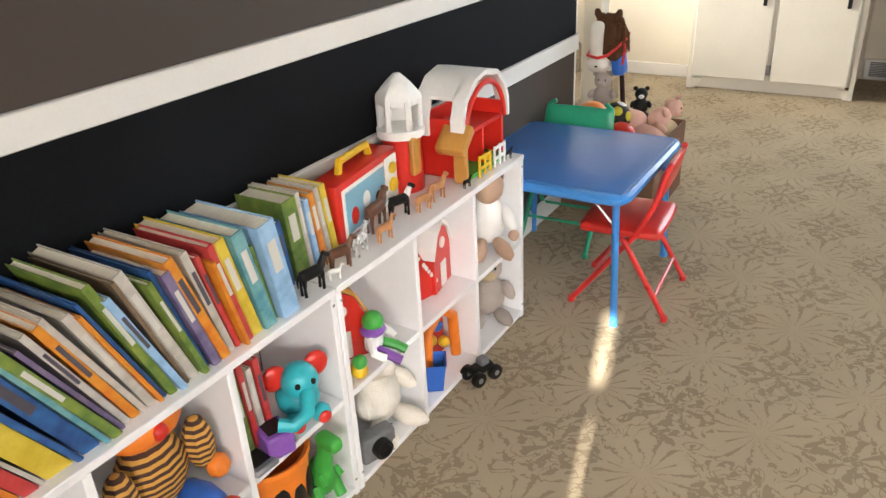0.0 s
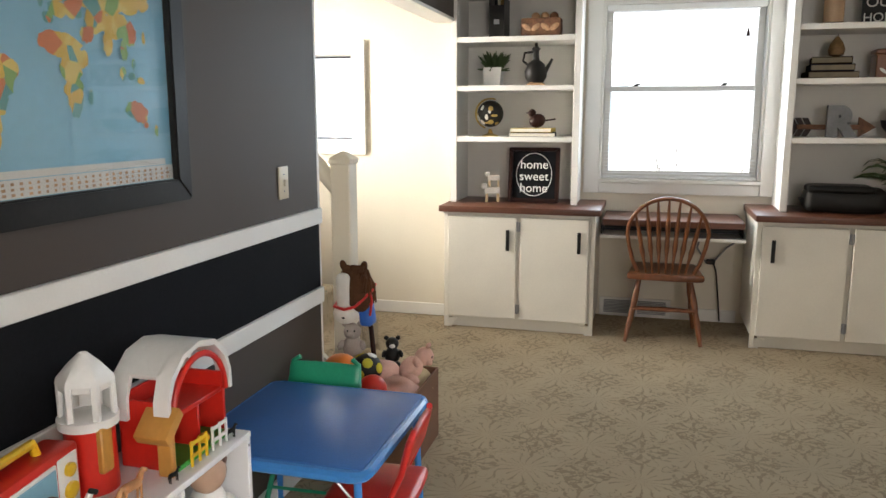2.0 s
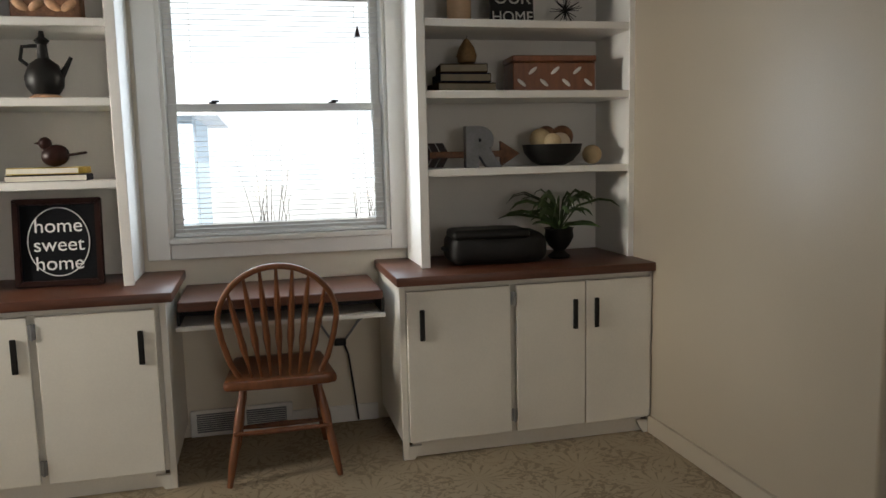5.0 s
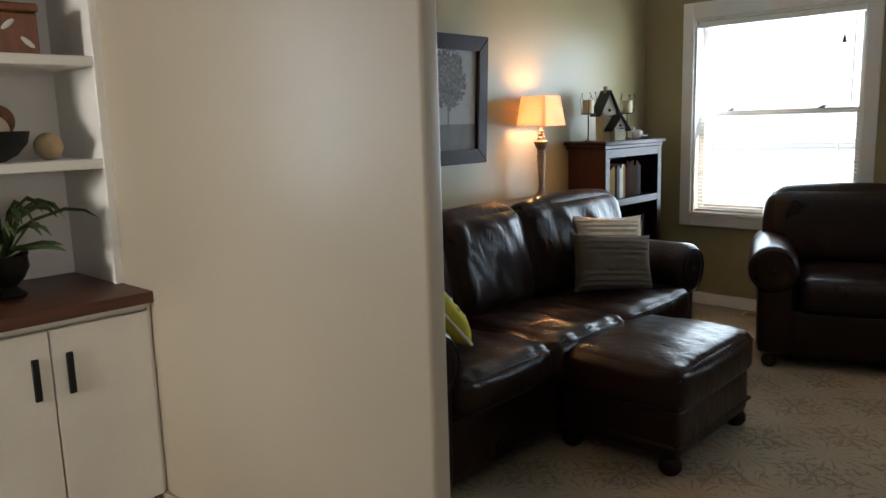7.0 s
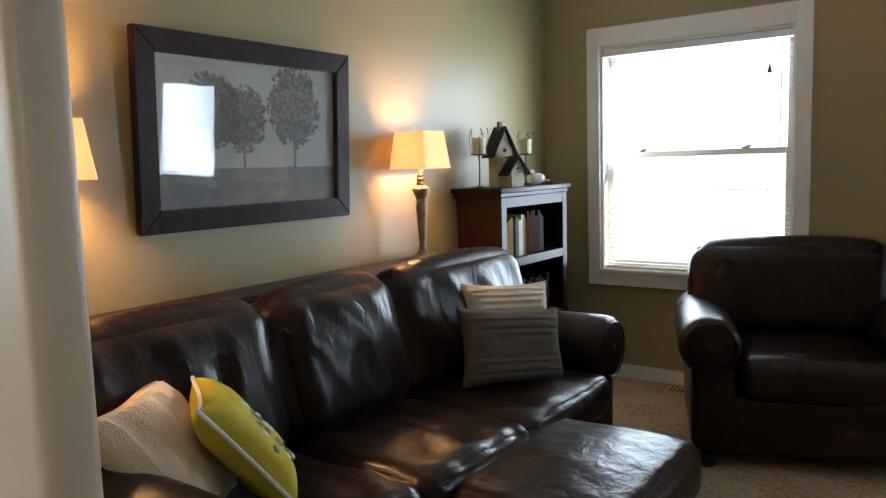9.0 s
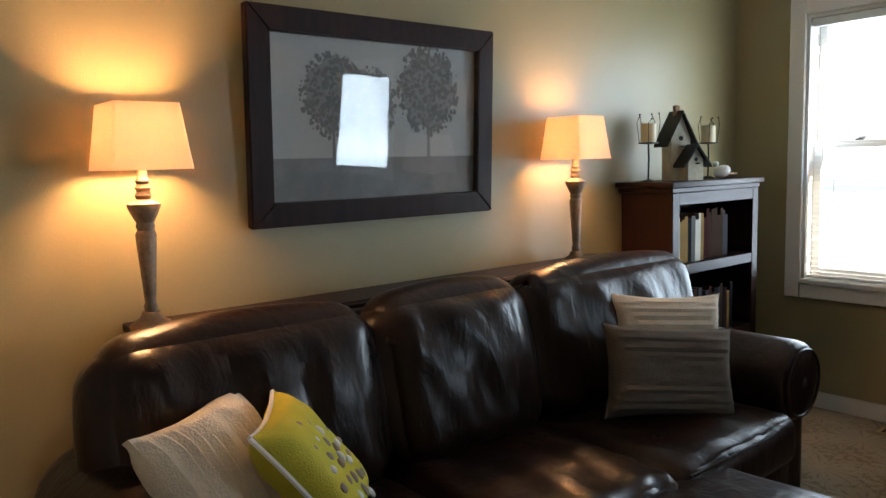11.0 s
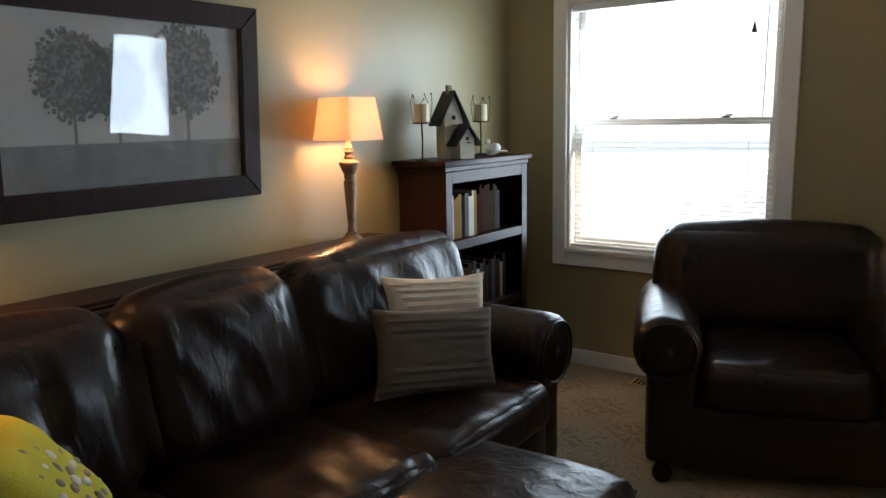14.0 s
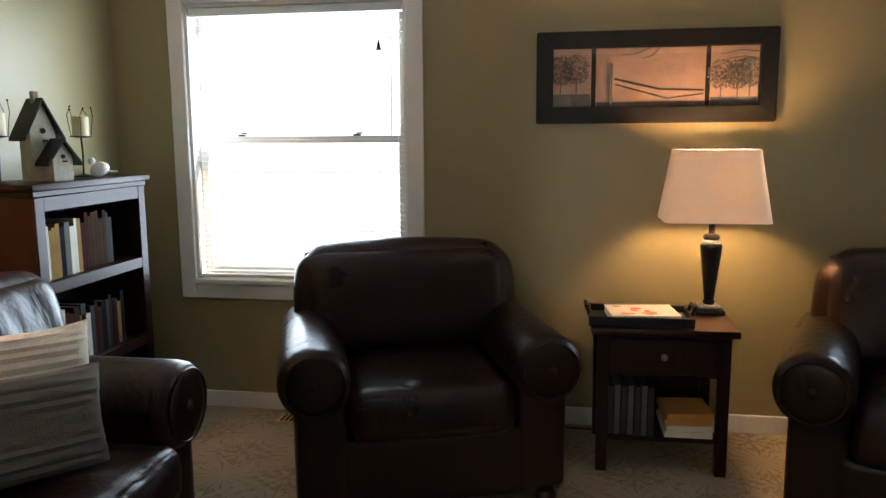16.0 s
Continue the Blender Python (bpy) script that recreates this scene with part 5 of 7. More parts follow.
def stairs():
    s = tagged(new("stairs"), "carpeted stairs rising behind the railing", "stairs", kind="structure")
    for k in range(6):
        part("step", box(-0.85 - 0.25 * k - 0.26, -0.85 - 0.25 * k, 3.985, 4.9, 0.0, 0.18 * (k + 1), 0.012), CARPET, s)


stairs()


# ---- books ----
OLDBOOK_INK = mat("dark_cover_ink", (0.08, 0.07, 0.09), 0.5, var=0.2, bump=0.02)


def book(x, y, z, t, h, d, lean, material, label, group, face=0.0):
    """A closed book standing with its spine to +x, t thick along y, leaning by lean degrees towards -y."""
    b = thing("book", x, y, z, 0, label=label, category="book", group=group)
    b.matrix_world = Matrix.Translation((x, y, z)) @ pose(0, 0, 0, lean, 0, face)
    c = 0.0022
    bm = box(-d, 0, -t, -t + c, 0, h, 0)
    box(-d, 0, -c, 0, 0, h, 0, bm=bm)
    box(-c, 0.001, -t + c, -c, 0, h, 0, bm=bm)
    part("cover", bm, material, b, smooth=False)
    part("page_block", box(-d + 0.004, -c, -t + c, -c, 0.003, h - 0.004, 0), PAPER, b, smooth=False)
    if t > 0.010:
        sp = box(0.001, 0.0018, -t * 0.75, -t * 0.25, h * 0.5, h * 0.82, 0)
        part("spine_title", sp, MAPPAPER if rnd.random() < 0.6 else OLDBOOK_INK, b, smooth=False)
    return b


def cover(name, c, c2):
    return mat("cover_" + name, c, 0.42, var=0.25, scale=18, fine=50, bump=0.05, tint=c2)


COLORS = {"yellow": cover("yellow", (0.70, 0.50, 0.03), (0.74, 0.58, 0.08)), "orange": cover("orange", (0.72, 0.17, 0.015), (0.74, 0.34, 0.04)), "red": cover("red", (0.55, 0.03, 0.03), (0.60, 0.08, 0.08)),
          "green": cover("green", (0.07, 0.17, 0.04), (0.26, 0.33, 0.06)), "pale blue": cover("pale_blue", (0.25, 0.46, 0.72), (0.38, 0.58, 0.80)), "white": cover("white", (0.48, 0.45, 0.40), (0.62, 0.58, 0.52)),
          "dark blue": cover("dark_blue", (0.02, 0.06, 0.22), (0.04, 0.16, 0.42)), "purple": cover("purple", (0.12, 0.09, 0.22), (0.26, 0.21, 0.34)), "teal": cover("teal", (0.05, 0.28, 0.36), (0.24, 0.46, 0.46)),
          "brown": cover("brown", (0.13, 0.085, 0.05), (0.26, 0.18, 0.11))}
rnd = random.Random(11)
# colour, thickness and height, from the near end of the row to the far end
ROW = (("green", 16, 25), ("brown", 10, 24), ("orange", 12, 25), ("red", 14, 26), ("green", 9, 24), ("brown", 8, 27), ("orange", 16, 27), ("red", 17, 28), ("white", 5, 27), ("yellow", 30, 30), ("dark blue", 8, 29), ("dark blue", 22, 29), ("teal", 7, 27), ("green", 13, 28), ("purple", 6, 26),
       ("white", 9, 27), ("orange", 12, 27), ("white", 8, 28), ("white", 12, 26), ("orange", 6, 25), ("dark blue", 5, 27), ("green", 12, 29), ("pale blue", 10, 26), ("brown", 6, 27), ("white", 17, 28), ("green", 9, 24), ("dark blue", 6, 25),
       ("purple", 14, 24), ("orange", 16, 26), ("white", 12, 25), ("red", 9, 23), ("orange", 6, 21), ("red", 12, 24), ("yellow", 20, 24), ("teal", 24, 24), ("green", 8, 19), ("pale blue", 36, 23))
y = 0.60
for i, (c, t, h) in enumerate(ROW):
    f = i / (len(ROW) - 1)
    t, lean = t * 1.25 / 1000, 33 - 24 * f ** 1.5 + rnd.uniform(-1.5, 1.5)
    y += t / math.cos(radians(lean)) + 0.0028
    book(rnd.uniform(-0.312, -0.292), y, 0.5675, t, h / 100 - 0.015, rnd.uniform(0.185, 0.215), lean, COLORS[c], f"{c} picture book leaning on the white shelf", "picture books on the toy shelf")
for yy, t, h, c, ln in ((1.41, 0.032, 0.175, "dark blue", 6), (1.462, 0.042, 0.21, "green", 5), (1.478, 0.012, 0.215, "white", 6), (1.50, 0.014, 0.19, "pale blue", 6), (1.523, 0.018, 0.20, "orange", 7), (1.542, 0.013, 0.205, "white", 8), (1.565, 0.018, 0.205, "yellow", 8)):
    book(-0.37, yy, 0.5675, t, h - 0.02, 0.13, ln, COLORS[c], f"{c} children's book standing on the white shelf", "picture books on the toy shelf")
for i, (yy, c) in enumerate(((1.16, "white"), (1.178, "green"), (1.198, "red"), (1.218, "white"), (1.24, "red"))):
    book(-0.33, yy + 0.01, 0.2895, 0.015, 0.20 + 0.01 * (i % 3), 0.18, 4, COLORS[c], f"{c} small book in the cube shelf", "books in the cube shelf")


OLDPAPER = mat("aged_page_paper", (0.24, 0.20, 0.14), 0.85, var=0.15, scale=20, fine=300, bump=0.2)


def row(x0, x1, y, z, hmin, hmax, depth, mats, label, group, seed):
    """Upright books facing -y, side by side along x."""
    rnd = random.Random(seed)
    x = x0
    while x < x1:
        t, h = rnd.uniform(0.014, 0.034), rnd.uniform(hmin, hmax)
        b = thing("book", x + t, y, z, 90, label=label, category="book", group=group)
        b.matrix_world = Matrix.Translation((x, y, z)) @ pose(0, 0, 0, 0, 0, -90)
        m = mats[rnd.randrange(len(mats))]
        c = 0.002
        bm = box(-depth, 0, 0, c, 0, h, 0)
        box(-depth, 0, t - c, t, 0, h, 0, bm=bm)
        box(-c, 0, c, t - c, 0, h, 0, bm=bm)
        part("cover", moved(bm, pose(0, 0, 0)), m, b, smooth=False)
        part("page_block", box(-depth + 0.003, -c, c, t - c, 0.002, h - 0.003, 0), OLDPAPER, b, smooth=False)
        x += t + 0.0015


OLDBOOK = [mat(f"old_cloth_{n}", c, 0.9, var=0.2, scale=12, fine=120, bump=0.2, spec=0.03) for n, c in (("grey", (0.10, 0.098, 0.09)), ("black", (0.010, 0.010, 0.012)), ("cream", (0.46, 0.43, 0.36)), ("tan", (0.20, 0.12, 0.045)))]
DARKBOOK = [mat(f"dark_cloth_{n}", c, 0.9, var=0.2, scale=12, fine=120, bump=0.2, spec=0.03) for n, c in (("maroon", (0.035, 0.010, 0.009)), ("navy", (0.012, 0.014, 0.028)), ("brown", (0.032, 0.018, 0.011)), ("slate", (0.04, 0.04, 0.044)))]
row(5.575, 5.80, 5.43, 0.831, 0.19, 0.23, 0.15, OLDBOOK + OLDBOOK[2:3], "pale hardback book in the dark bookcase", "books in the bookcase", 3)
row(5.835, 6.05, 5.45, 0.831, 0.19, 0.24, 0.14, DARKBOOK, "dark hardback book in the dark bookcase", "books in the bookcase", 4)
row(5.575, 5.78, 5.43, 0.471, 0.18, 0.24, 0.15, DARKBOOK + OLDBOOK, "hardback book on the lower bookcase shelf", "books in the bookcase", 5)
row(5.785, 6.09, 5.43, 0.471, 0.18, 0.24, 0.15, OLDBOOK + DARKBOOK * 2, "hardback book on the lower bookcase shelf", "books in the bookcase", 6)


# ---- toys on the shelf ----
def multi(name, pieces, x, y, z, turn=0.0, label="", category="", group=""):
    """One plain mesh in several colours."""
    me = bpy.data.meshes.new(name)
    out = bmesh.new()
    for i, (b, m) in enumerate(pieces):
        bmesh.ops.recalc_face_normals(b, faces=b.faces)
        k = len(out.faces)
        join(out, b)
        out.faces.ensure_lookup_table()
        for f in out.faces[k:]:
            f.material_index = i
        me.materials.append(m)
    out.to_mesh(me)
    out.free()
    me.shade_smooth()
    me.set_sharp_from_angle(angle=radians(40))
    ob = new(name, me)
    ob.matrix_world = pose(x, y, z, 0, 0, turn)
    return tagged(ob, label, category, group)


def toy_suitcase():
    s = thing("toy_suitcase", -0.45, 1.745, 0.566, 8, label="red toy suitcase with a yellow handle and picture panel", category="toy")
    part("case", box(-0.045, 0.045, -0.155, 0.155, 0.0, 0.165, 0.012, 2), TOYRED, s)
    part("picture_panel", box(0.045, 0.050, -0.125, 0.07, 0.02, 0.135, 0.003), MAPBLUE, s, "pale blue printed panel")
    part("side_panel", box(0.045, 0.050, 0.075, 0.14, 0.02, 0.15, 0.003), TOYWHITE, s)
    part("panel_frame", box(0.0448, 0.0475, -0.135, 0.072, 0.012, 0.145, 0.003), TOYWHITE, s)
    part("handle", tube([(0, -0.075, 0.16), (0, -0.065, 0.195), (0, 0.065, 0.195), (0, 0.075, 0.16)], 0.011, 8), TOYYELLOW, s)
    for z, r in ((0.115, 0.016), (0.065, 0.02)):
        part("dial", lathe([(r, 0), (r, 0.008), (r * 0.6, 0.012)], 14), TOYYELLOW, s).matrix_local = pose(0.05, 0.108, z, 0, 90, 0)
    for k, (u, z) in enumerate(((-0.09, 0.06), (-0.03, 0.08), (0.03, 0.055))):
        part("printed_shape", ball(0.0502, u, z, 0.0012, 0.018, 0.025, 8), (TOYRED, TOYWHITE, PLUSHBROWN)[k], s)


toy_suitcase()
scaled(bpy.data.objects["toy_suitcase"], (0.9, 1.0, 0.9))


def toy_silo():
    s = thing("toy_silo", -0.465, 1.975, 0.566, 0, label="red toy silo with a white domed top", category="toy")
    part("tower", lathe([(0.078, 0.0), (0.074, 0.15), (0.074, 0.155)], 20), TOYRED, s)
    for k in range(6):
        a = k * math.pi / 3
        turn = pose(0, 0, 0, 0, 0, math.degrees(a))
        if k in (0, 4, 5):
            part("cap_post", moved(box(0.06, 0.074, -0.045, -0.026, 0.158, 0.245, 0.003), turn), TOYWHITE, s)
            part("cap_post", moved(box(0.06, 0.074, 0.026, 0.045, 0.158, 0.245, 0.003), turn), TOYWHITE, s)
            part("cap_lintel", moved(box(0.06, 0.0735, -0.026, 0.026, 0.226, 0.245, 0.003), turn), TOYWHITE, s)
        else:
            part("cap_wall", moved(box(0.06, 0.074, -0.045, 0.045, 0.158, 0.245, 0.003), turn), TOYWHITE, s)
    part("cap_ring", lathe([(0.088, 0.145), (0.090, 0.165), (0.058, 0.17)], 6 * 4), TOYWHITE, s)
    part("dome", moved(lathe([(0.086, 0.24), (0.082, 0.252), (0.045, 0.282), (0.014, 0.302), (0.0, 0.2890)], 6), pose(0, 0, 0, 0, 0, 30)), TOYWHITE, s)
    part("door", box(0.062, 0.085, -0.05, 0.0, 0.05, 0.15, 0.005), TOYTAN, s)


toy_silo()
scaled(bpy.data.objects["toy_silo"], (0.72, 0.72, 1.04))


def toy_barn():
    b = thing("toy_barn", -0.40, 2.20, 0.566, 0, label="red toy barn with a white arched roof", category="toy")
    for sy in (-1, 1):
        part("side_wall", box(-0.09, 0.08, sy * 0.135 - 0.006, sy * 0.135 + 0.006, 0, 0.165, 0.003), TOYRED, b)
    part("back_wall", box(-0.096, -0.086, -0.135, 0.135, 0, 0.17, 0.003), TOYRED, b)
    part("floor", box(-0.09, 0.1, -0.135, 0.135, 0.0, 0.012, 0.003), TOYGREEN, b)
    part("loft", box(-0.086, 0.075, -0.129, 0.129, 0.115, 0.127, 0.002), TOYRED, b)
    part("divider", box(-0.086, 0.075, 0.0, 0.01, 0.012, 0.115, 0.002), TOYRED, b)
    prof = [(-0.16, 0.12), (-0.158, 0.17), (-0.135, 0.225), (-0.08, 0.265), (0.0, 0.28), (0.08, 0.265), (0.135, 0.225), (0.158, 0.17), (0.16, 0.12)]
    inner = [(u * 0.92, z - 0.012 if abs(u) < 0.15 else z) for u, z in prof]
    for y0, d in ((0.045, 0.05), (-0.10, 0.055)):
        bm = plate(prof + inner[::-1], d)
        part("roof_arch", moved(bm, Matrix.Translation((y0, 0, 0)) @ pose(0, 0, 0, 0, 0, -90) @ pose(0, 0, 0)), TOYWHITE, b)
    shell = [p for p in prof if abs(p[0]) < 0.157] 
    shell_in = [(u * 0.94, z - 0.011) for u, z in shell]
    part("roof_shell", moved(plate(shell + shell_in[::-1], 0.10), Matrix.Translation((-0.046, 0, 0)) @ pose(0, 0, 0, 0, 0, -90)), TOYWHITE, b)
    ridge = [(-0.08, 0.262), (0, 0.276), (0.08, 0.262), (0.075, 0.25), (0, 0.264), (-0.075, 0.25)]
    part("roof_ridge", moved(plate(ridge, 0.19), Matrix.Translation((-0.1, 0, 0)) @ pose(0, 0, 0, 0, 0, -90)), TOYWHITE, b)
    arch = [(0.09, 0.13 * math.cos(k * math.pi / 14), 0.125 + 0.12 * math.sin(k * math.pi / 14)) for k in range(15)]
    part("front_arch", tube(arch, 0.008, 8), TOYRED, b)
    part("hay_hood", box(0.005, 0.115, -0.205, -0.115, 0.105, 0.135, 0.006, 2, turn=pose(0, 0, 0, 38, 0, 0)), TOYTAN, b)
    part("ladder", box(0.06, 0.11, -0.175, -0.155, 0.002, 0.10, 0.004), TOYTAN, b)
    for k, (y0, m) in enumerate(((-0.06, TOYYELLOW), (0.045, TOYWHITE))):
        bm = bmesh.new()
        for z in (0.02, 0.05):
            box(0.112, 0.118, y0 - 0.04, y0 + 0.04, z, z + 0.009, 0.001, bm=bm)
        for u in (-0.038, 0, 0.034):
            box(0.1115, 0.1185, y0 + u, y0 + u + 0.008, 0.0, 0.062, 0.001, bm=bm)
        part("toy_fence", bm, m, b)
    part("trough", ball(0.09, 0.0, 0.035, 0.018, 0.022, 0.012), TOYYELLOW, b)


toy_barn()
scaled(bpy.data.objects["toy_barn"], (0.8, 0.86, 1.02))


def animal(x, y, turn, L, material, label, mane=None):
    """A small standing farm animal of length L."""
    a = thing("toy_animal", x, y, 0.5665, turn, label=label, category="toy animal", group="toy farm animals")
    part("body", soft(0, 0, L * 0.56, L * 0.78, L * 0.27, L * 0.32, L * 0.13, 0.0, 8), material, a)
    for sx in (-1, 1):
        for sy in (-1, 1):
            part("leg", tube([(sx * L * 0.29, sy * L * 0.08, L * 0.5), (sx * L * 0.31, sy * L * 0.08, L * 0.22), (sx * L * 0.30, sy * L * 0.08, 0.0)], [L * 0.07, L * 0.04, L * 0.045], 7), material, a)
    part("neck", tube([(L * 0.32, 0, L * 0.62), (L * 0.46, 0, L * 0.88)], [L * 0.12, L * 0.08], 8), mane or material, a)
    part("head", soft(L * 0.54, 0, L * 0.90, L * 0.28, L * 0.13, L * 0.15, L * 0.06, 0, 6, turn=pose(0, 0, 0, 0, 30, 0)), material, a)
    part("tail", tube([(-L * 0.38, 0, L * 0.66), (-L * 0.46, 0, L * 0.5), (-L * 0.45, 0, L * 0.3)], [L * 0.03, L * 0.03, L * 0.02], 6), mane or material, a)


SPOT = mat("spotted_hide", (0.75, 0.72, 0.68), 0.5, var=0.9, scale=60, fine=120, bump=0.05)
HORSEBROWN = mat("bay_horse_plastic", (0.12, 0.05, 0.025), 0.45, var=0.3, scale=30, bump=0.05)
TANHORSE = mat("palomino_plastic", (0.50, 0.24, 0.10), 0.45, var=0.25, scale=30, bump=0.05)
for a in ((-0.312, 1.40, 80, 0.10, BLACK, "black toy bull on the white shelf"), (-0.305, 1.465, 60, 0.045, TOYWHITE, "tiny white toy animal"), (-0.325, 1.51, 70, 0.09, HORSEBROWN, "dark brown toy horse on the shelf"),
          (-0.33, 1.59, 100, 0.085, SPOT, "white spotted toy horse"), (-0.318, 1.67, 80, 0.075, TANHORSE, "brown and white toy foal"), (-0.375, 1.715, 95, 0.12, HORSEBROWN, "large dark bay toy horse"),
          (-0.365, 1.80, 70, 0.10, BLACK, "black toy horse with a white mane"), (-0.33, 1.86, 75, 0.075, TANHORSE, "pale tan toy foal"), (-0.335, 1.935, 80, 0.085, TANHORSE, "chestnut toy horse on the shelf"),
          (-0.305, 2.04, 75, 0.04, BLACK, "tiny black toy cart pony"), (-0.305, 2.285, 70, 0.045, BLACK, "tiny black toy sheepdog")):
    animal(*a[:3], a[3] * 0.8, *a[4:], mane=TOYWHITE if "mane" in a[5] else None)


def plush(name, m, accent, s, x, y, z, turn, label):
    """A seated soft toy of height s."""
    p = thing(name, x, y, z, turn, label=label, category="soft toy")
    part("body", ball(0, 0, 0.33 * s, 0.24 * s, 0.26 * s, 0.30 * s, 14), m, p)
    hd = part("head", ball(0.02 * s, 0, 0.74 * s, 0.21 * s, 0.22 * s, 0.21 * s, 14), m, p)
    part("muzzle", ball(0.19 * s, 0, 0.70 * s, 0.09 * s, 0.10 * s, 0.08 * s, 10), accent, hd)
    for k in (-1, 1):
        part("ear", ball(-0.01 * s, k * 0.19 * s, 0.92 * s, 0.05 * s, 0.08 * s, 0.08 * s, 8), m, hd)
        part("arm", ball(0.12 * s, k * 0.27 * s, 0.42 * s, 0.16 * s, 0.08 * s, 0.09 * s, 8, turn=pose(0, 0, 0, 0, 30, k * 20)), m, p)
        part("leg", ball(0.27 * s, k * 0.17 * s, 0.10 * s, 0.22 * s, 0.10 * s, 0.10 * s, 8, turn=pose(0, 0, 0, 0, 0, k * 15)), m, p)
        part("eye", ball(0.20 * s, k * 0.085 * s, 0.80 * s, 0.02 * s, 0.02 * s, 0.025 * s, 6), BLACK, hd)
    return p


plush("plush_bear", PLUSHWHITE, PLUSHWHITE, 0.275, -0.375, 1.64, 0.031, -10, "white fluffy teddy bear seated in the cube shelf")
plush("plush_monkey", PLUSHGREY, PLUSHTAN, 0.24, -0.37, 2.25, 0.031, -50, "grey brown plush monkey slumped in the cube shelf")
STRIPES = mat("striped_jersey", (0.55, 0.22, 0.03), 0.85, var=0.1, scale=10, fine=160, bump=0.5)
sn, sl = STRIPES.node_tree.nodes, STRIPES.node_tree.links
stc, swv, srp = sn.new("ShaderNodeTexCoord"), sn.new("ShaderNodeTexWave"), sn.new("ShaderNodeValToRGB")
swv.bands_direction = "Z"
swv.inputs["Scale"].default_value, swv.inputs["Distortion"].default_value = 22, 1.0
srp.color_ramp.elements[0].position, srp.color_ramp.elements[1].position = 0.45, 0.55
srp.color_ramp.elements[0].color, srp.color_ramp.elements[1].color = (0.06, 0.025, 0.015, 1), (0.58, 0.30, 0.06, 1)
sl.new(stc.outputs["Object"], swv.inputs[0])
sl.new(swv.outputs["Color"], srp.inputs[0])
sl.new(srp.outputs[0], sn["Principled BSDF"].inputs["Base Color"])


def rag_doll(x, y, z, turn):
    p = [(ball(0, 0, 0.11, 0.055, 0.07, 0.08, 12), STRIPES), (ball(0.01, 0, 0.215, 0.05, 0.075, 0.04, 12), ORANGE), (ball(0.05, 0, 0.215, 0.018, n=8), TOYRED)]
    for k in (-1, 1):
        p += [(ball(0.03, k * 0.085, 0.12, 0.03, 0.03, 0.06, 8), STRIPES), (ball(0.05, k * 0.10, 0.06, 0.025, n=8), ORANGE), (ball(0.06, k * 0.045, 0.03, 0.07, 0.03, 0.03, 8), TOYBLUE), (ball(0.13, k * 0.05, 0.03, 0.025, n=8), TOYRED)]
    return multi("rag_doll", p, x, y, z, turn, "plain orange rag doll in a striped jumper", "doll")


rag_doll(-0.37, 0.985, 0.2890, 0)


def baby_doll(x, y, z, turn):
    p = [(ball(0, 0, 0.09, 0.045, 0.055, 0.08, 12), TOYWHITE), (ball(0.015, 0, 0.205, 0.05, 0.05, 0.055, 12), SKIN), (ball(-0.005, 0, 0.225, 0.052, 0.053, 0.048, 12), CHAIRWOOD)]
    for k in (-1, 1):
        p += [(ball(0.03, k * 0.06, 0.10, 0.05, 0.02, 0.02, 8, turn=pose(0, 0, 0, 0, 40, k * 20)), TOYWHITE), (ball(0.065, k * 0.07, 0.06, 0.018, n=8), SKIN), (ball(0.08, k * 0.035, 0.025, 0.075, 0.024, 0.024, 8, turn=pose(0, 0, 0, 0, 0, k * 12)), SKIN)]
    return multi("baby_doll", p, x, y, z, turn, "plain baby doll in white clothes seated on the shelf", "doll")


baby_doll(-0.355, 2.245, 0.2890, -55)


def toy_house(x, y, z, turn, w, h, roofm, label):
    t = thing("toy_farmhouse", x, y, z, turn, label=label, category="toy")
    bm = plate([(-w / 2, 0), (w / 2, 0), (w / 2, h * 0.6), (w * 0.3, h * 0.88), (0, h), (-w * 0.3, h * 0.88), (-w / 2, h * 0.6)], 0.09)
    part("house_body", moved(bm, pose(0, 0, 0, 0, 0, 90)), TOYRED, t)
    for k in (-1, 1):
        for (a, b), (c, d) in ((((w / 2 + 0.008) * k, h * 0.57), (w * 0.3 * k, h * 0.9)), ((w * 0.3 * k, h * 0.9), (0, h * 1.03))):
            bm = plate([(a, b), (c, d), (c, d + 0.012), (a, b + 0.012)], 0.105)
            part("roof_panel", moved(bm, Matrix.Translation((0.006, 0, 0)) @ pose(0, 0, 0, 0, 0, 90)), roofm, t)
    part("door", box(0.0, 0.004, -w * 0.16, w * 0.16, 0.005, h * 0.42, 0.002), TOYWHITE, t)
    part("window", lathe([(w * 0.13, 0), (w * 0.13, 0.004)], 14), TOYWHITE, t).matrix_local = pose(0.0, 0, h * 0.72, 0, 90, 0)


toy_house(-0.37, 1.54, 0.2890, -30, 0.12, 0.19, TOYTAN, "red toy farmhouse with a tan roof")
toy_house(-0.35, 1.965, 0.2890, 10, 0.12, 0.19, TOYWHITE, "red toy barn playset with a white roof")


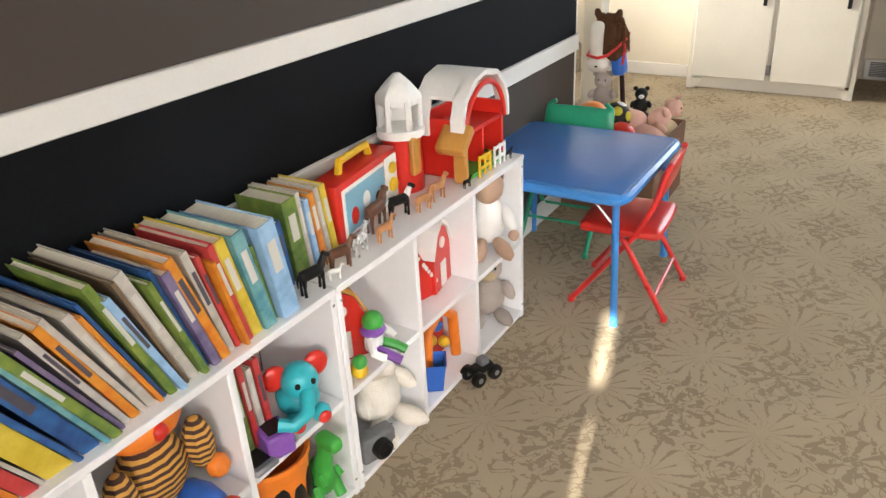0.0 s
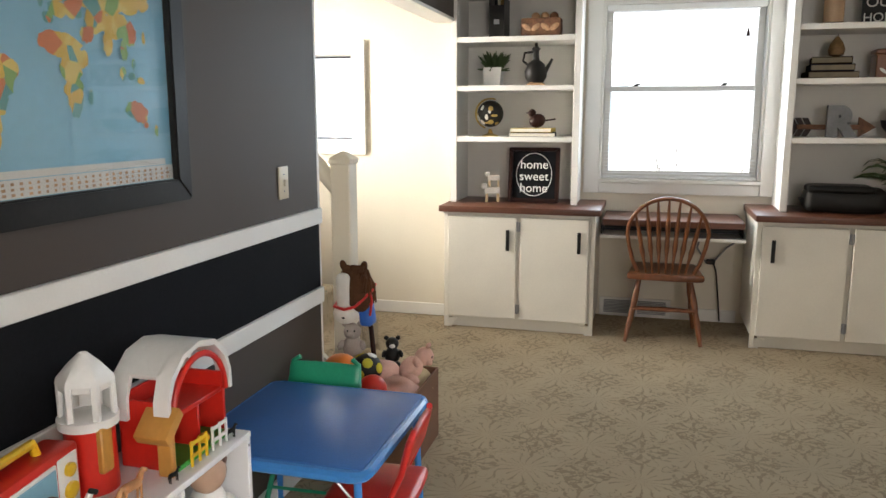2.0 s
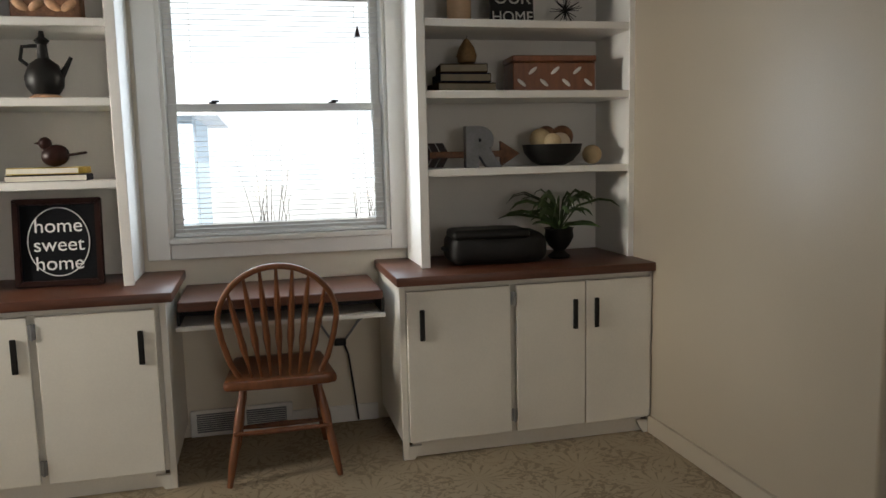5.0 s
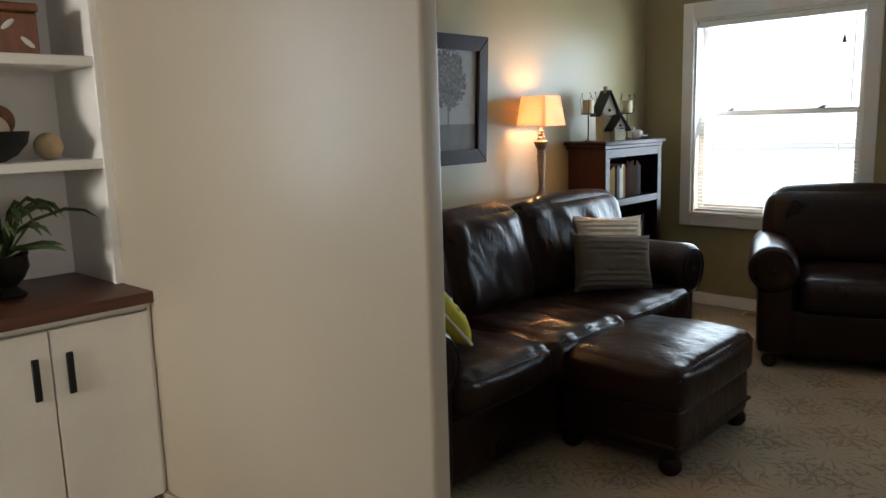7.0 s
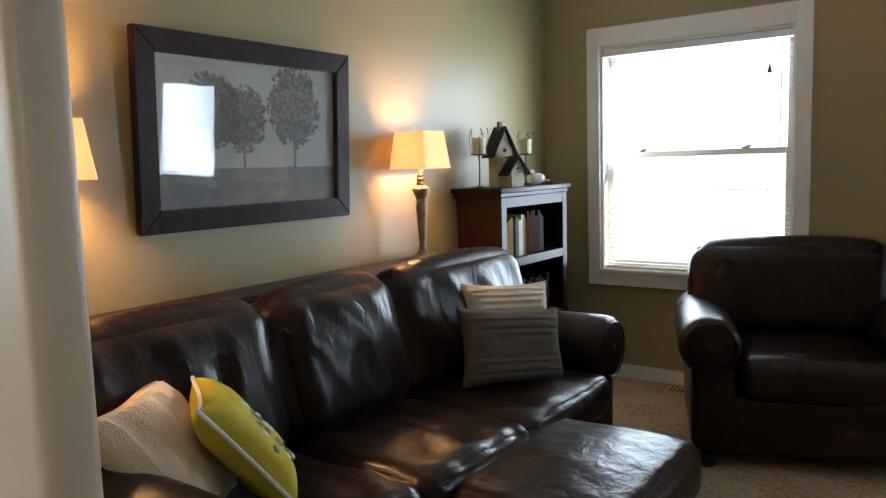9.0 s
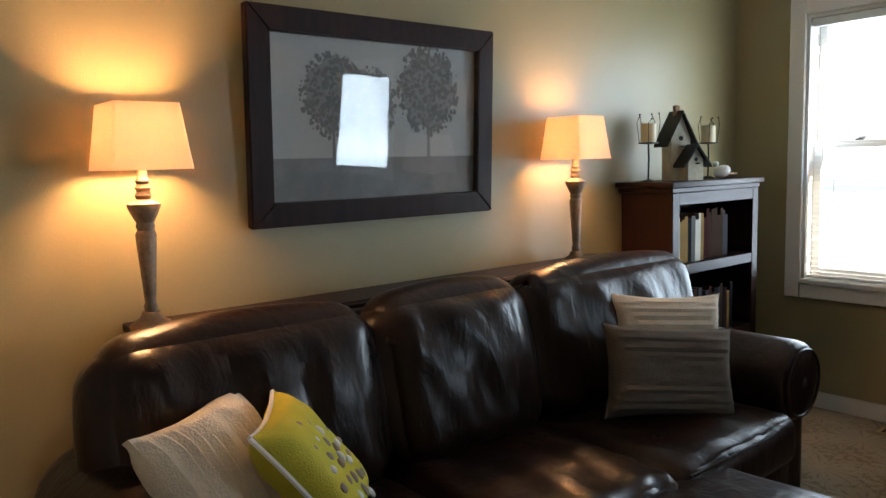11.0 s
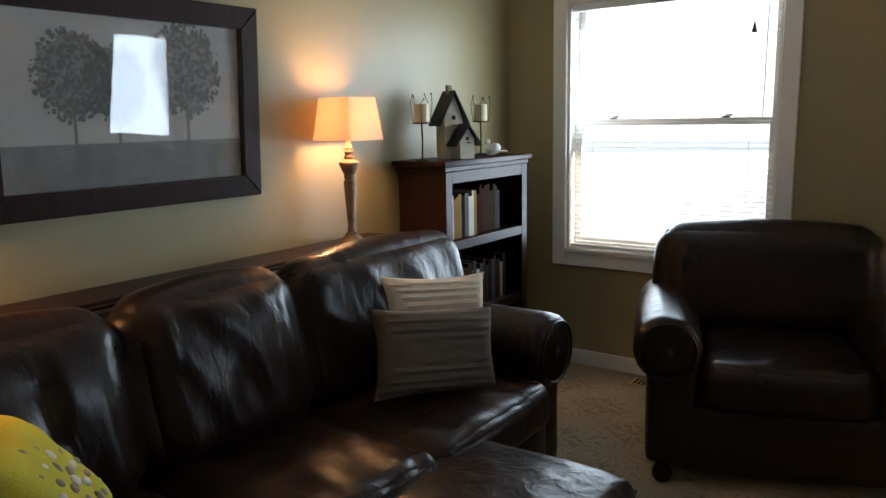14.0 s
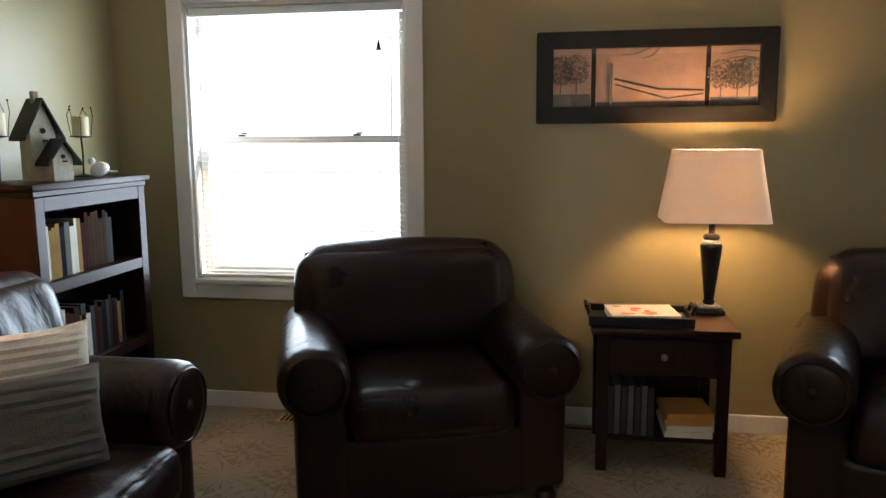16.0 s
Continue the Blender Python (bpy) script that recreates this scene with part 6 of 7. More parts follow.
def misc_toys():
    t = thing("toy_garage", -0.36, 1.865, 0.2890, -15, label="red plastic toy playset with a printed sloping side", category="toy")
    bm = plate([(-0.06, 0), (0.07, 0), (0.05, 0.05), (-0.03, 0.20), (-0.06, 0.20)], 0.10)
    part("shell", moved(bm, pose(0, 0, 0, 0, 0, 90)), TOYRED, t)
    bm = bmesh.new()
    rnd = random.Random(3)
    for k in range(14):
        a = rnd.uniform(0.1, 0.9)
        ball(0.003, 0.066 - 0.09 * a, 0.025 + 0.15 * a * 0.9, 0.002, 0.006, 0.006, 6, bm=bm)
    part("printed_pattern", bm, TOYWHITE, t)
    t = thing("toy_playset", -0.36, 1.92, 0.031, -5, label="red and orange plastic playset with an arch", category="toy")
    part("back_panel", box(-0.05, -0.035, -0.09, 0.09, 0, 0.235, 0.005), TOYRED, t)
    part("arch", tube([(0.02, -0.07, 0.02), (0.02, -0.06, 0.16), (0.02, 0, 0.205), (0.02, 0.06, 0.16), (0.02, 0.07, 0.02)], 0.016, 10), ORANGE, t)
    for k in range(4):
        part("bead", ball(0.0, -0.05 + 0.03 * k, 0.07 + 0.035 * (k % 3), 0.018, n=10), (TOYGREEN, TOYYELLOW, TOYBLUE, TOYYELLOW)[k], t)
    t = thing("toy_bin", -0.32, 1.84, 0.031, -12, label="small blue plastic bin in the cube shelf", category="bin")
    part("bin", lathe([(0.035, 0), (0.05, 0.09), (0.054, 0.092), (0.047, 0.088), (0.033, 0.006)], 4), TOYBLUE, t)
    t = thing("toy_truck", -0.24, 1.97, 0.0, 70, label="black and grey toy truck on the carpet", category="toy truck")
    part("body", soft(0, 0, 0.065, 0.12, 0.06, 0.04, 0.012, 0, 8), BLACK, t)
    part("cab", soft(0.01, 0, 0.098, 0.05, 0.05, 0.04, 0.012, 0, 8), GREYMETAL, t)
    for sx in (-1, 1):
        for sy in (-1, 1):
            w = part("wheel", moved(lathe([(0.02, -0.014), (0.036, -0.013), (0.038, 0), (0.036, 0.013), (0.02, 0.014)], 16), Matrix.Translation((sx * 0.05, sy * 0.042, 0.038)) @ pose(0, 0, 0, 90, 0, 0)), BLACK, t)
            part("hub", moved(lathe([(0.014, -0.016), (0.014, 0.016)], 10), Matrix.Translation((sx * 0.05, sy * 0.042, 0.038)) @ pose(0, 0, 0, 90, 0, 0)), STEEL, w)
    t = thing("toy_figure", -0.315, 1.585, 0.2890, 20, label="white, green and purple plastic toy figure lying down", category="toy")
    part("body", soft(0, 0, 0.06, 0.05, 0.07, 0.06, 0.02, 0, 8), TOYWHITE, t)
    part("collar", ball(0, 0.0, 0.10, 0.04, 0.045, 0.018, 10), PURPLE, t)
    part("helmet", ball(0.0, 0.005, 0.125, 0.034, n=12), TOYGREEN, t)
    for k in (-1, 1):
        part("arm", tube([(0, k * 0.035, 0.085), (0.02, k * 0.07, 0.06), (0.05, k * 0.06, 0.04)], 0.013, 8), TOYWHITE, t)
        part("leg", tube([(0, k * 0.02, 0.05), (0.06, k * 0.03, 0.03), (0.09, k * 0.03, 0.015)], 0.015, 8), TOYGREEN if k > 0 else PURPLE, t)
    t = thing("toy_duck", -0.30, 1.50, 0.2890, -30, label="small green and yellow toy frog", category="toy")
    part("body", ball(0, 0, 0.022, 0.025, 0.022, 0.022, 10), TOYYELLOW, t)
    part("head", ball(0.012, 0, 0.05, 0.018, n=10), TOYGREEN, t)
    t = thing("toy_camera", -0.30, 1.53, 0.031, -20, label="grey plastic toy camera in the cube shelf", category="toy camera")
    part("body", soft(0, 0, 0.04, 0.045, 0.10, 0.075, 0.01, 0, 8), GREYMETAL, t)
    part("lens", moved(lathe([(0.026, 0), (0.026, 0.02), (0.02, 0.022), (0.018, 0.012)], 16), Matrix.Translation((0.022, 0, 0.042)) @ pose(0, 0, 0, 0, 90, 0)), BLACK, t)
    part("strap", tube([(0, -0.05, 0.07), (-0.03, -0.03, 0.03), (-0.03, 0.04, 0.02), (0, 0.05, 0.07)], 0.004, 6), BLACK, t)
    t = thing("toy_elephant", -0.335, 1.33, 0.2890, -25, label="teal plastic toy elephant with red ears", category="toy")
    part("body", ball(0, 0, 0.06, 0.06, 0.055, 0.055, 14), TEAL, t)
    hd = part("head", ball(0.03, 0, 0.125, 0.048, n=14), TEAL, t)
    for k in (-1, 1):
        part("ear", ball(0.01, k * 0.055, 0.14, 0.014, 0.034, 0.036, 10), TOYRED, hd)
        part("foot", ball(0.055, k * 0.035, 0.025, 0.028, 0.026, 0.026, 10), TEAL, t)
        part("sole", ball(0.078, k * 0.035, 0.025, 0.008, 0.018, 0.018, 8), TOYRED, t)
        part("eye", ball(0.07, k * 0.02, 0.135, 0.008, n=6), BLACK, hd)
    part("trunk", tube([(0.07, 0, 0.11), (0.11, -0.02, 0.085), (0.12, -0.06, 0.07), (0.10, -0.09, 0.075)], [0.02, 0.018, 0.016, 0.018], 10), TEAL, hd)
    for y0, z0, m, tl in ((1.22, 0.2890, PURPLE, -20), (1.165, 0.2890, GREYMETAL, -5)):
        t = thing("toy_handheld", -0.305, y0, z0, tl, label="small dark electronic handheld toy", category="toy")
        part("case", box(-0.035, 0.035, -0.03, 0.03, 0.0, 0.016 if m is GREYMETAL else 0.055, 0.005), m, t)
        part("screen", box(-0.025, 0.02, -0.02, 0.02, 0.0555 if m is PURPLE else 0.0165, 0.0575 if m is PURPLE else 0.0185, 0), BLACK, t)
    t = thing("toy_bucket", -0.375, 1.245, 0.031, 0, label="orange bucket with a black pattern", category="bucket")
    part("bucket", lathe([(0.075, 0), (0.095, 0.2), (0.10, 0.202), (0.098, 0.212), (0.088, 0.208), (0.07, 0.01)], 22), ORANGE, t)
    for k in range(5):
        a = k * 0.5 - 1.0
        part("printed_patch", ball(0.0875 * math.cos(a), 0.0875 * math.sin(a), 0.10 + 0.02 * (k % 2), 0.006, 0.02, 0.05, 8, turn=pose(0, 0, 0, 0, 0, math.degrees(a))), BLACK, t)
    t = thing("toy_dinosaur", -0.32, 1.35, 0.031, -10, label="green plastic toy dinosaur standing in the shelf", category="toy dinosaur")
    part("body", ball(0, 0, 0.075, 0.035, 0.03, 0.055, 12), TOYGREEN, t)
    part("neck", tube([(0.01, 0, 0.11), (0.025, 0, 0.16), (0.03, 0, 0.185)], [0.024, 0.018, 0.016], 10), TOYGREEN, t)
    part("head", soft(0.045, 0, 0.195, 0.065, 0.038, 0.035, 0.014, 0, 8), TOYGREEN, t)
    part("tail", tube([(-0.02, 0, 0.05), (-0.06, 0.01, 0.03), (-0.10, 0.02, 0.02)], [0.025, 0.016, 0.005], 8), TOYGREEN, t)
    for k in (-1, 1):
        part("leg", tube([(0.0, k * 0.025, 0.06), (0.015, k * 0.03, 0.025), (0.025, k * 0.03, 0.008)], [0.018, 0.014, 0.014], 8), TOYGREEN, t)
        part("arm", tube([(0.025, k * 0.022, 0.10), (0.045, k * 0.024, 0.085)], 0.007, 6), TOYGREEN, t)


misc_toys()
scaled(bpy.data.objects["toy_truck"], 0.62)
scaled(bpy.data.objects["toy_figure"], 0.8)
scaled(bpy.data.objects["toy_elephant"], 0.86)


# ---- toy box and hobby horse ----
def toy_box():
    t = thing("toy_box", -0.335, 3.47, 0, 0, label="open brown cardboard box heaped with balls and soft toys", category="box")
    card = mat("brown_card", (0.16, 0.075, 0.04), 0.8, var=0.15, scale=10, fine=80, bump=0.2)
    for a in ((-0.20, 0.20, -0.22, -0.212), (-0.20, 0.20, 0.212, 0.22), (-0.20, -0.192, -0.212, 0.212), (0.192, 0.20, -0.212, 0.212)):
        part("side", box(*a, 0.001, 0.31, 0.001), card, t)
    part("bottom", box(-0.192, 0.192, -0.212, 0.212, 0.001, 0.01, 0), card, t)
    fill = [("ball", -0.447, 3.35, 0.372, 0.078, ORANGE, "plain orange play ball"), ("ball", -0.305, 3.325, 0.325, 0.058, TOYRED, "plain red play ball")]
    for nm, x, y, z, r, m, lb in fill:
        tagged(part(nm, ball(0, 0, 0, r, n=22), m), lb + " in the toy box", "ball").matrix_world = pose(x, y, z)
    b = thing("soccer_ball", -0.365, 3.425, 0.37, 20, label="black and green patterned ball in the toy box", category="ball")
    part("bladder", ball(0, 0, 0, 0.064, n=20), BLACK, b)
    for k in range(14):
        ph, th = math.asin(1 - 2 * (k + 0.5) / 14), 2.4 * k
        d = Vector((math.cos(th) * math.cos(ph), math.sin(th) * math.cos(ph), math.sin(ph)))
        part("patch", moved(ball(0, 0, 0, 0.022, 0.022, 0.006, 10), Matrix.Translation(d * 0.0615) @ d.to_track_quat("Z", "Y").to_matrix().to_4x4()), LIME if k % 4 else TOYWHITE, b)
    for k, (x, y, z, r, m) in enumerate(((-0.46, 3.55, 0.28, 0.10, PLUSHTAN), (-0.325, 3.50, 0.325, 0.07, PLUSHPINK), (-0.23, 3.43, 0.26, 0.09, PLUSHPINK), (-0.24, 3.60, 0.25, 0.10, PLUSHTAN), (-0.42, 3.62, 0.335, 0.06, PLUSHTAN), (-0.35, 3.36, 0.20, 0.12, PLUSHGREY))):
        tagged(part("soft_toy", soft(0, 0, 0, 2 * r, 2 * r, 1.8 * r, r * 0.9, 0, 10, 0.015, 12, k), m), "faded plush toy heaped in the toy box", "soft toy").matrix_world = pose(x, y, z)


toy_box()
plush("plush_pig", PLUSHPINK, PLUSHPINK, 0.19, -0.245, 3.50, 0.315, -60, "pink plush pig lying on the toy box").rotation_euler = (radians(-55), radians(25), radians(-20))
plush("plush_penguin", BLACK, TOYWHITE, 0.13, -0.315, 3.60, 0.335, -70, "small black and white plush penguin")
plush("plush_elephant", PLUSHGREY, PLUSHGREY, 0.17, -0.462, 3.52, 0.37, -80, "grey plush elephant sitting in the toy box")


def hobby_horse():
    h = thing("hobby_horse", -0.44, 3.52, 0.30, 0, label="brown and white plush hobby horse on a stick", category="hobby horse")
    part("stick", tube([(0.115, -0.02, -0.285), (0.06, 0.0, 0.22), (0.02, 0, 0.36)], 0.0105, 10), DARKWOOD, h)
    head = part("head", soft(0.0, 0, 0.375, 0.125, 0.12, 0.20, 0.055, 0.004, 14, 0.006, 10, turn=pose(0, 0, 0, 8, -4, 0)), PLUSHBROWN, h)
    part("blaze", soft(-0.036, -0.054, 0.372, 0.055, 0.036, 0.165, 0.017, 0.004, 10, turn=pose(0, 0, 0, 8, 3, 0)), PLUSHWHITE, head)
    part("muzzle", soft(-0.032, -0.035, 0.283, 0.095, 0.105, 0.075, 0.036, 0.004, 12), PLUSHWHITE, head)
    part("nostril", ball(-0.025, -0.089, 0.276, 0.008, 0.004, 0.005, 6), BLACK, head)
    for k in (-1, 1):
        part("ear", ball(-0.012 + k * 0.045, 0.0, 0.475, 0.016, 0.012, 0.024, 8, turn=pose(0, 0, 0, 0, k * 18, 0)), PLUSHBROWN, head)
    part("cheek", soft(0.03, -0.03, 0.335, 0.075, 0.075, 0.09, 0.034, 0, 10, 0.004, 12), PLUSHBROWN, head)
    bm = bmesh.new()
    rnd = random.Random(8)
    for k in range(60):
        u, w = rnd.uniform(-0.3, 1), rnd.uniform(-1, 1)
        a = Vector((0.02 + 0.02 * u, 0.02 * w, 0.472 - 0.03 * max(u, 0)))
        e = a + Vector((0.045 * max(u, 0.1) + rnd.uniform(-0.01, 0.01), -0.05 * abs(w), -0.10 * max(u, 0.2) - rnd.uniform(0, 0.03)))
        mid = (a + e) / 2 + Vector((0.016, -0.012, 0.02))
        tube([a, mid, e], [0.006, 0.007, 0.002], 5, bm=bm)
    for k in range(22):
        a = Vector((rnd.uniform(-0.045, 0.03), -0.02, 0.472))
        tube([a, a + Vector((rnd.uniform(-0.008, 0.02), -0.022, 0.012)), a + Vector((rnd.uniform(-0.01, 0.03), -0.045, -0.012))], [0.006, 0.006, 0.002], 5, bm=bm)
    part("mane", bm, PLUSHBROWN, h, "dark brown yarn mane")
    part("bridle", tube([(-0.08, -0.02, 0.322), (-0.07, -0.075, 0.318), (-0.02, -0.093, 0.312), (0.02, -0.075, 0.322), (0.05, -0.06, 0.35), (0.078, -0.02, 0.385), (0.075, 0.02, 0.40)], 0.0062, 6), REDMETAL, h, "red cloth bridle")
    part("rein", tube([(0.072, -0.03, 0.375), (0.079, -0.035, 0.34), (0.072, -0.04, 0.28), (0.066, -0.035, 0.278), (0.066, -0.03, 0.33)], 0.0055, 6), REDMETAL, h)
    part("kerchief", soft(0.045, -0.012, 0.29, 0.055, 0.075, 0.12, 0.018, 0, 10, 0.008, 16, turn=pose(0, 0, 0, 0, -8, 0)), TOYBLUE, h, "blue patterned neck cloth")


hobby_horse()


# ---- desk wall clutter ----
def text(body, size, m, material, parent, name="lettering", depth=0.0012, fat=0.0):
    cu = bpy.data.curves.new(name, "FONT")
    cu.body, cu.size, cu.align_x, cu.extrude, cu.offset = body, size, "CENTER", depth, fat
    tmp = bpy.data.objects.new("tmp_text", cu)
    scene.collection.objects.link(tmp)
    bpy.context.view_layer.update()
    me = bpy.data.meshes.new_from_object(tmp)
    bpy.data.objects.remove(tmp)
    me.transform(m)
    me.materials.clear()
    me.materials.append(material)
    ob = new(name, me)
    ob.parent = parent
    return ob


def floor_vent():
    v = thing("wall_register", 0.66, 5.963, 0.012, label="white metal heating register at the baseboard", category="vent")
    part("frame", box(-0.24, 0.24, -0.018, 0.0, 0, 0.125, 0.004), WHITE, v)
    for a in (-0.21, 0.02):
        for k in range(9):
            part("slat", box(a, a + 0.19, -0.024, -0.016, 0.018 + 0.0105 * k, 0.024 + 0.0105 * k, 0.001), GREYMETAL, v)
    w = thing("floor_register", 6.43, 4.72, 0.001, 0, label="brown metal register set in the carpet", category="vent")
    part("frame", box(-0.06, 0.06, -0.14, 0.14, 0, 0.006, 0.002), BRASS, w)
    for k in range(11):
        part("slat", box(-0.045, 0.045, -0.125 + 0.023 * k, -0.112 + 0.023 * k, 0.006, 0.009, 0.001), DARKWOOD, w)


floor_vent()
cable = thing("power_cable", 1.17, 5.90, 0, label="grey power cable looped under the desk", category="cable")
part("cord", tube([(-0.10, 0, 0.62), (-0.12, 0, 0.52), (-0.06, 0.02, 0.42), (0.0, 0.02, 0.44), (0.06, 0.02, 0.52), (0.13, 0.03, 0.57)], 0.006, 8), GREYMETAL, cable)
part("cord", tube([(-0.02, 0.02, 0.44), (0.01, 0.03, 0.36), (0.03, 0.03, 0.2), (0.05, 0.03, 0.02)], 0.005, 8), BLACK, cable)
part("adapter", soft(-0.03, 0.02, 0.425, 0.06, 0.03, 0.035, 0.008, 0, 6), BLACK, cable)


GOLDCLOTH = mat("gold_book_cloth", (0.42, 0.30, 0.05), 0.6, var=0.15, scale=12, fine=120, bump=0.2)


def ornaments_left():
    t = thing("magazine_file", -0.28, 5.74, 1.891, 0, label="black magazine file with papers on the shelf", category="file box")
    bm = box(-0.05, -0.046, -0.1, 0.1, 0, 0.25, 0)
    box(0.046, 0.05, -0.1, 0.1, 0, 0.25, 0, bm=bm)
    box(-0.046, 0.046, -0.1, -0.096, 0, 0.2, 0, bm=bm)
    box(-0.046, 0.046, -0.096, 0.1, 0, 0.004, 0, bm=bm)
    part("holder", bm, BLACK, t)
    part("label_plate", box(-0.018, 0.018, -0.103, -0.1, 0.08, 0.11, 0.001), STEEL, t)
    for k in range(4):
        part("paper", box(-0.035 + 0.02 * k, -0.026 + 0.02 * k, -0.09, 0.09, 0.005, 0.255 + 0.012 * (k % 2), 0), (OLDBOOK + DARKBOOK)[k], t)
    t = thing("carved_box", -0.0, 5.74, 1.891, 0, label="low carved brown box with leafy panel", category="box")
    part("body", soft(0, 0, 0.06, 0.26, 0.12, 0.12, 0.012, 0, 8), WICKER, t)
    for k in range(4):
        part("carved_leaf", ball(-0.09 + 0.06 * k, -0.06, 0.06, 0.035, 0.008, 0.018, 8, turn=pose(0, 0, 0, 0, 35 - 70 * (k % 2), 0)), CARD, t)
    for k in range(3):
        part("finial", ball(-0.04 + 0.06 * k, 0.0, 0.13, 0.03, 0.03, 0.03, 10), PLUSHBROWN if k == 2 else CARD, t)
    t = thing("potted_plant", -0.315, 5.74, 1.583, 0, label="bushy green plant in a square white pot", category="plant")
    part("pot", lathe([(0.075, 0), (0.085, 0.12), (0.075, 0.12), (0.07, 0.1)], 4), TOYWHITE, t).matrix_local = pose(0, 0, 0, 0, 0, 45)
    rnd = random.Random(4)
    bm = bmesh.new()
    for k in range(110):
        a, r, z = rnd.uniform(0, 6.28), rnd.uniform(0.02, 0.12), rnd.uniform(0.1, 0.23)
        p = Vector((r * math.cos(a), r * 0.8 * math.sin(a), z))
        tube([(p.x * 0.3, p.y * 0.3, 0.1), p * 0.8 + Vector((0, 0, 0.02)), p], [0.004, 0.008, 0.001], 5, flat=0.35, bm=bm)
    part("foliage", bm, LEAF, t)
    t = thing("coffee_pot", -0.03, 5.72, 1.583, 0, label="black clay coffee pot with a long neck", category="jug")
    part("body", lathe([(0.05, 0.02), (0.07, 0.05), (0.075, 0.09), (0.055, 0.14), (0.022, 0.165), (0.018, 0.22), (0.03, 0.235), (0.012, 0.25), (0.008, 0.275)], 20), BLACK, t)
    part("stand", lathe([(0.065, 0), (0.06, 0.012), (0.045, 0.02)], 18), CARD, t)
    part("handle", tube([(-0.05, 0, 0.13), (-0.085, 0, 0.16), (-0.075, 0, 0.21), (-0.02, 0, 0.215)], 0.008, 8), BLACK, t)
    part("spout", tube([(0.06, 0, 0.09), (0.09, 0, 0.14), (0.105, 0, 0.17)], [0.016, 0.01, 0.008], 8), BLACK, t)
    t = thing("globe", -0.33, 5.72, 1.251, 0, label="small dark globe on a brass stand", category="globe")
    part("base", lathe([(0.055, 0), (0.055, 0.008), (0.02, 0.02), (0.008, 0.05)], 18), BRASS, t)
    part("meridian", tube([(0.1 * math.cos(a), 0, 0.15 + 0.1 * math.sin(a)) for a in [radians(70 + 10 * k) for k in range(19)]], 0.006, 8), BRASS, t)
    s = part("sphere", ball(0, 0, 0.15, 0.088, n=24), BLACK, t, "black sphere with gold land")
    rnd = random.Random(9)
    for k in range(12):
        a, b = rnd.uniform(3.4, 6.0), rnd.uniform(-0.9, 0.8)
        v = Vector((math.cos(a) * math.cos(b), math.sin(a) * math.cos(b), math.sin(b)))
        q = v.to_track_quat("X", "Z").to_matrix().to_4x4()
        part("gold_land", ball(v.x * 0.084, v.y * 0.084, 0.15 + v.z * 0.084, 0.006, rnd.uniform(0.012, 0.03), rnd.uniform(0.008, 0.022), 8, turn=q), BRASS if k % 2 else TOYWHITE, s)
    for k, (w, c) in enumerate(((0.30, "slate"), (0.27, "gold"))):
        t = thing("stacked_book", -0.04, 5.72, 1.251 + 0.03 * k, 4 - 6 * k, label=f"{c} hardback lying flat on the shelf", category="book", group="flat books")
        part("cover", box(-w / 2, w / 2, -0.1, 0.1, 0, 0.028, 0.002), GOLDCLOTH if k else DARKBOOK[3], t)
        part("page_block", box(-w / 2 + 0.002, w / 2 - 0.002, -0.103, -0.099, 0.004, 0.024, 0), PAPER, t)
    t = thing("bird_figurine", -0.01, 5.70, 1.311, 0, label="dark brown wooden bird on two books", category="figurine")
    part("body", ball(0, 0, 0.045, 0.055, 0.035, 0.045, 14, turn=pose(0, 0, 0, 0, -15, 0)), DARKWOOD, t)
    part("head", ball(-0.035, 0, 0.095, 0.026, n=12), DARKWOOD, t)
    part("beak", lathe([(0.008, 0), (0.0, 0.022)], 8), DARKWOOD, t).matrix_local = pose(-0.056, 0, 0.096, 0, -90, 0)
    part("tail", box(0.04, 0.12, -0.015, 0.015, 0.045, 0.055, 0.003, turn=pose(0, 0, 0, 0, -8, 0)), DARKWOOD, t)
    t = thing("animal_cutout", -0.29, 5.66, 0.816, 12, label="small wooden cutout of two animals", category="figurine")
    for x, z, s in ((-0.01, 0, 1.0), (0.0, 0.10, 0.8)):
        part("body", box(x - 0.05 * s, x + 0.05 * s, -0.012, 0.012, z + 0.055 * s, z + 0.10 * s, 0.004), MAPPAPER, t)
        for k in (-0.045, 0.03):
            part("leg", box(x + k * s, x + (k + 0.018) * s, -0.012, 0.012, z, z + 0.055 * s, 0.002), PLUSHTAN, t)
        part("head", box(x - 0.07 * s, x - 0.035 * s, -0.012, 0.012, z + 0.09 * s, z + 0.125 * s, 0.004), MAPPAPER, t)
    t = thing("chalk_sign", -0.025, 5.70, 0.816, 0, label="wooden framed black sign lettered home sweet home", category="sign")
    t.matrix_world = pose(-0.025, 5.69, 0.816, -7, 0, 0)
    frame_bars(-0.17, 0.17, 0.0, 0.365, 0.026, 0.028, "frame_bar", t, DARKWOOD)
    part("panel", box(-0.15, 0.15, -0.012, -0.004, 0.02, 0.345, 0), CHALK, t)
    for k, w in enumerate(("home", "sweet", "home")):
        text(w, 0.082, Matrix.Translation((0, -0.0135, 0.225 - 0.078 * k)) @ pose(0, 0, 0, 90, 0, 0) @ Matrix.Shear("XZ", 4, (0.0, 0.0)), TOYWHITE, t)
    ring = [(0.118 * math.cos(k * math.pi / 20) * (1.0), -0.0135, 0.185 + 0.142 * math.sin(k * math.pi / 20)) for k in range(41)]
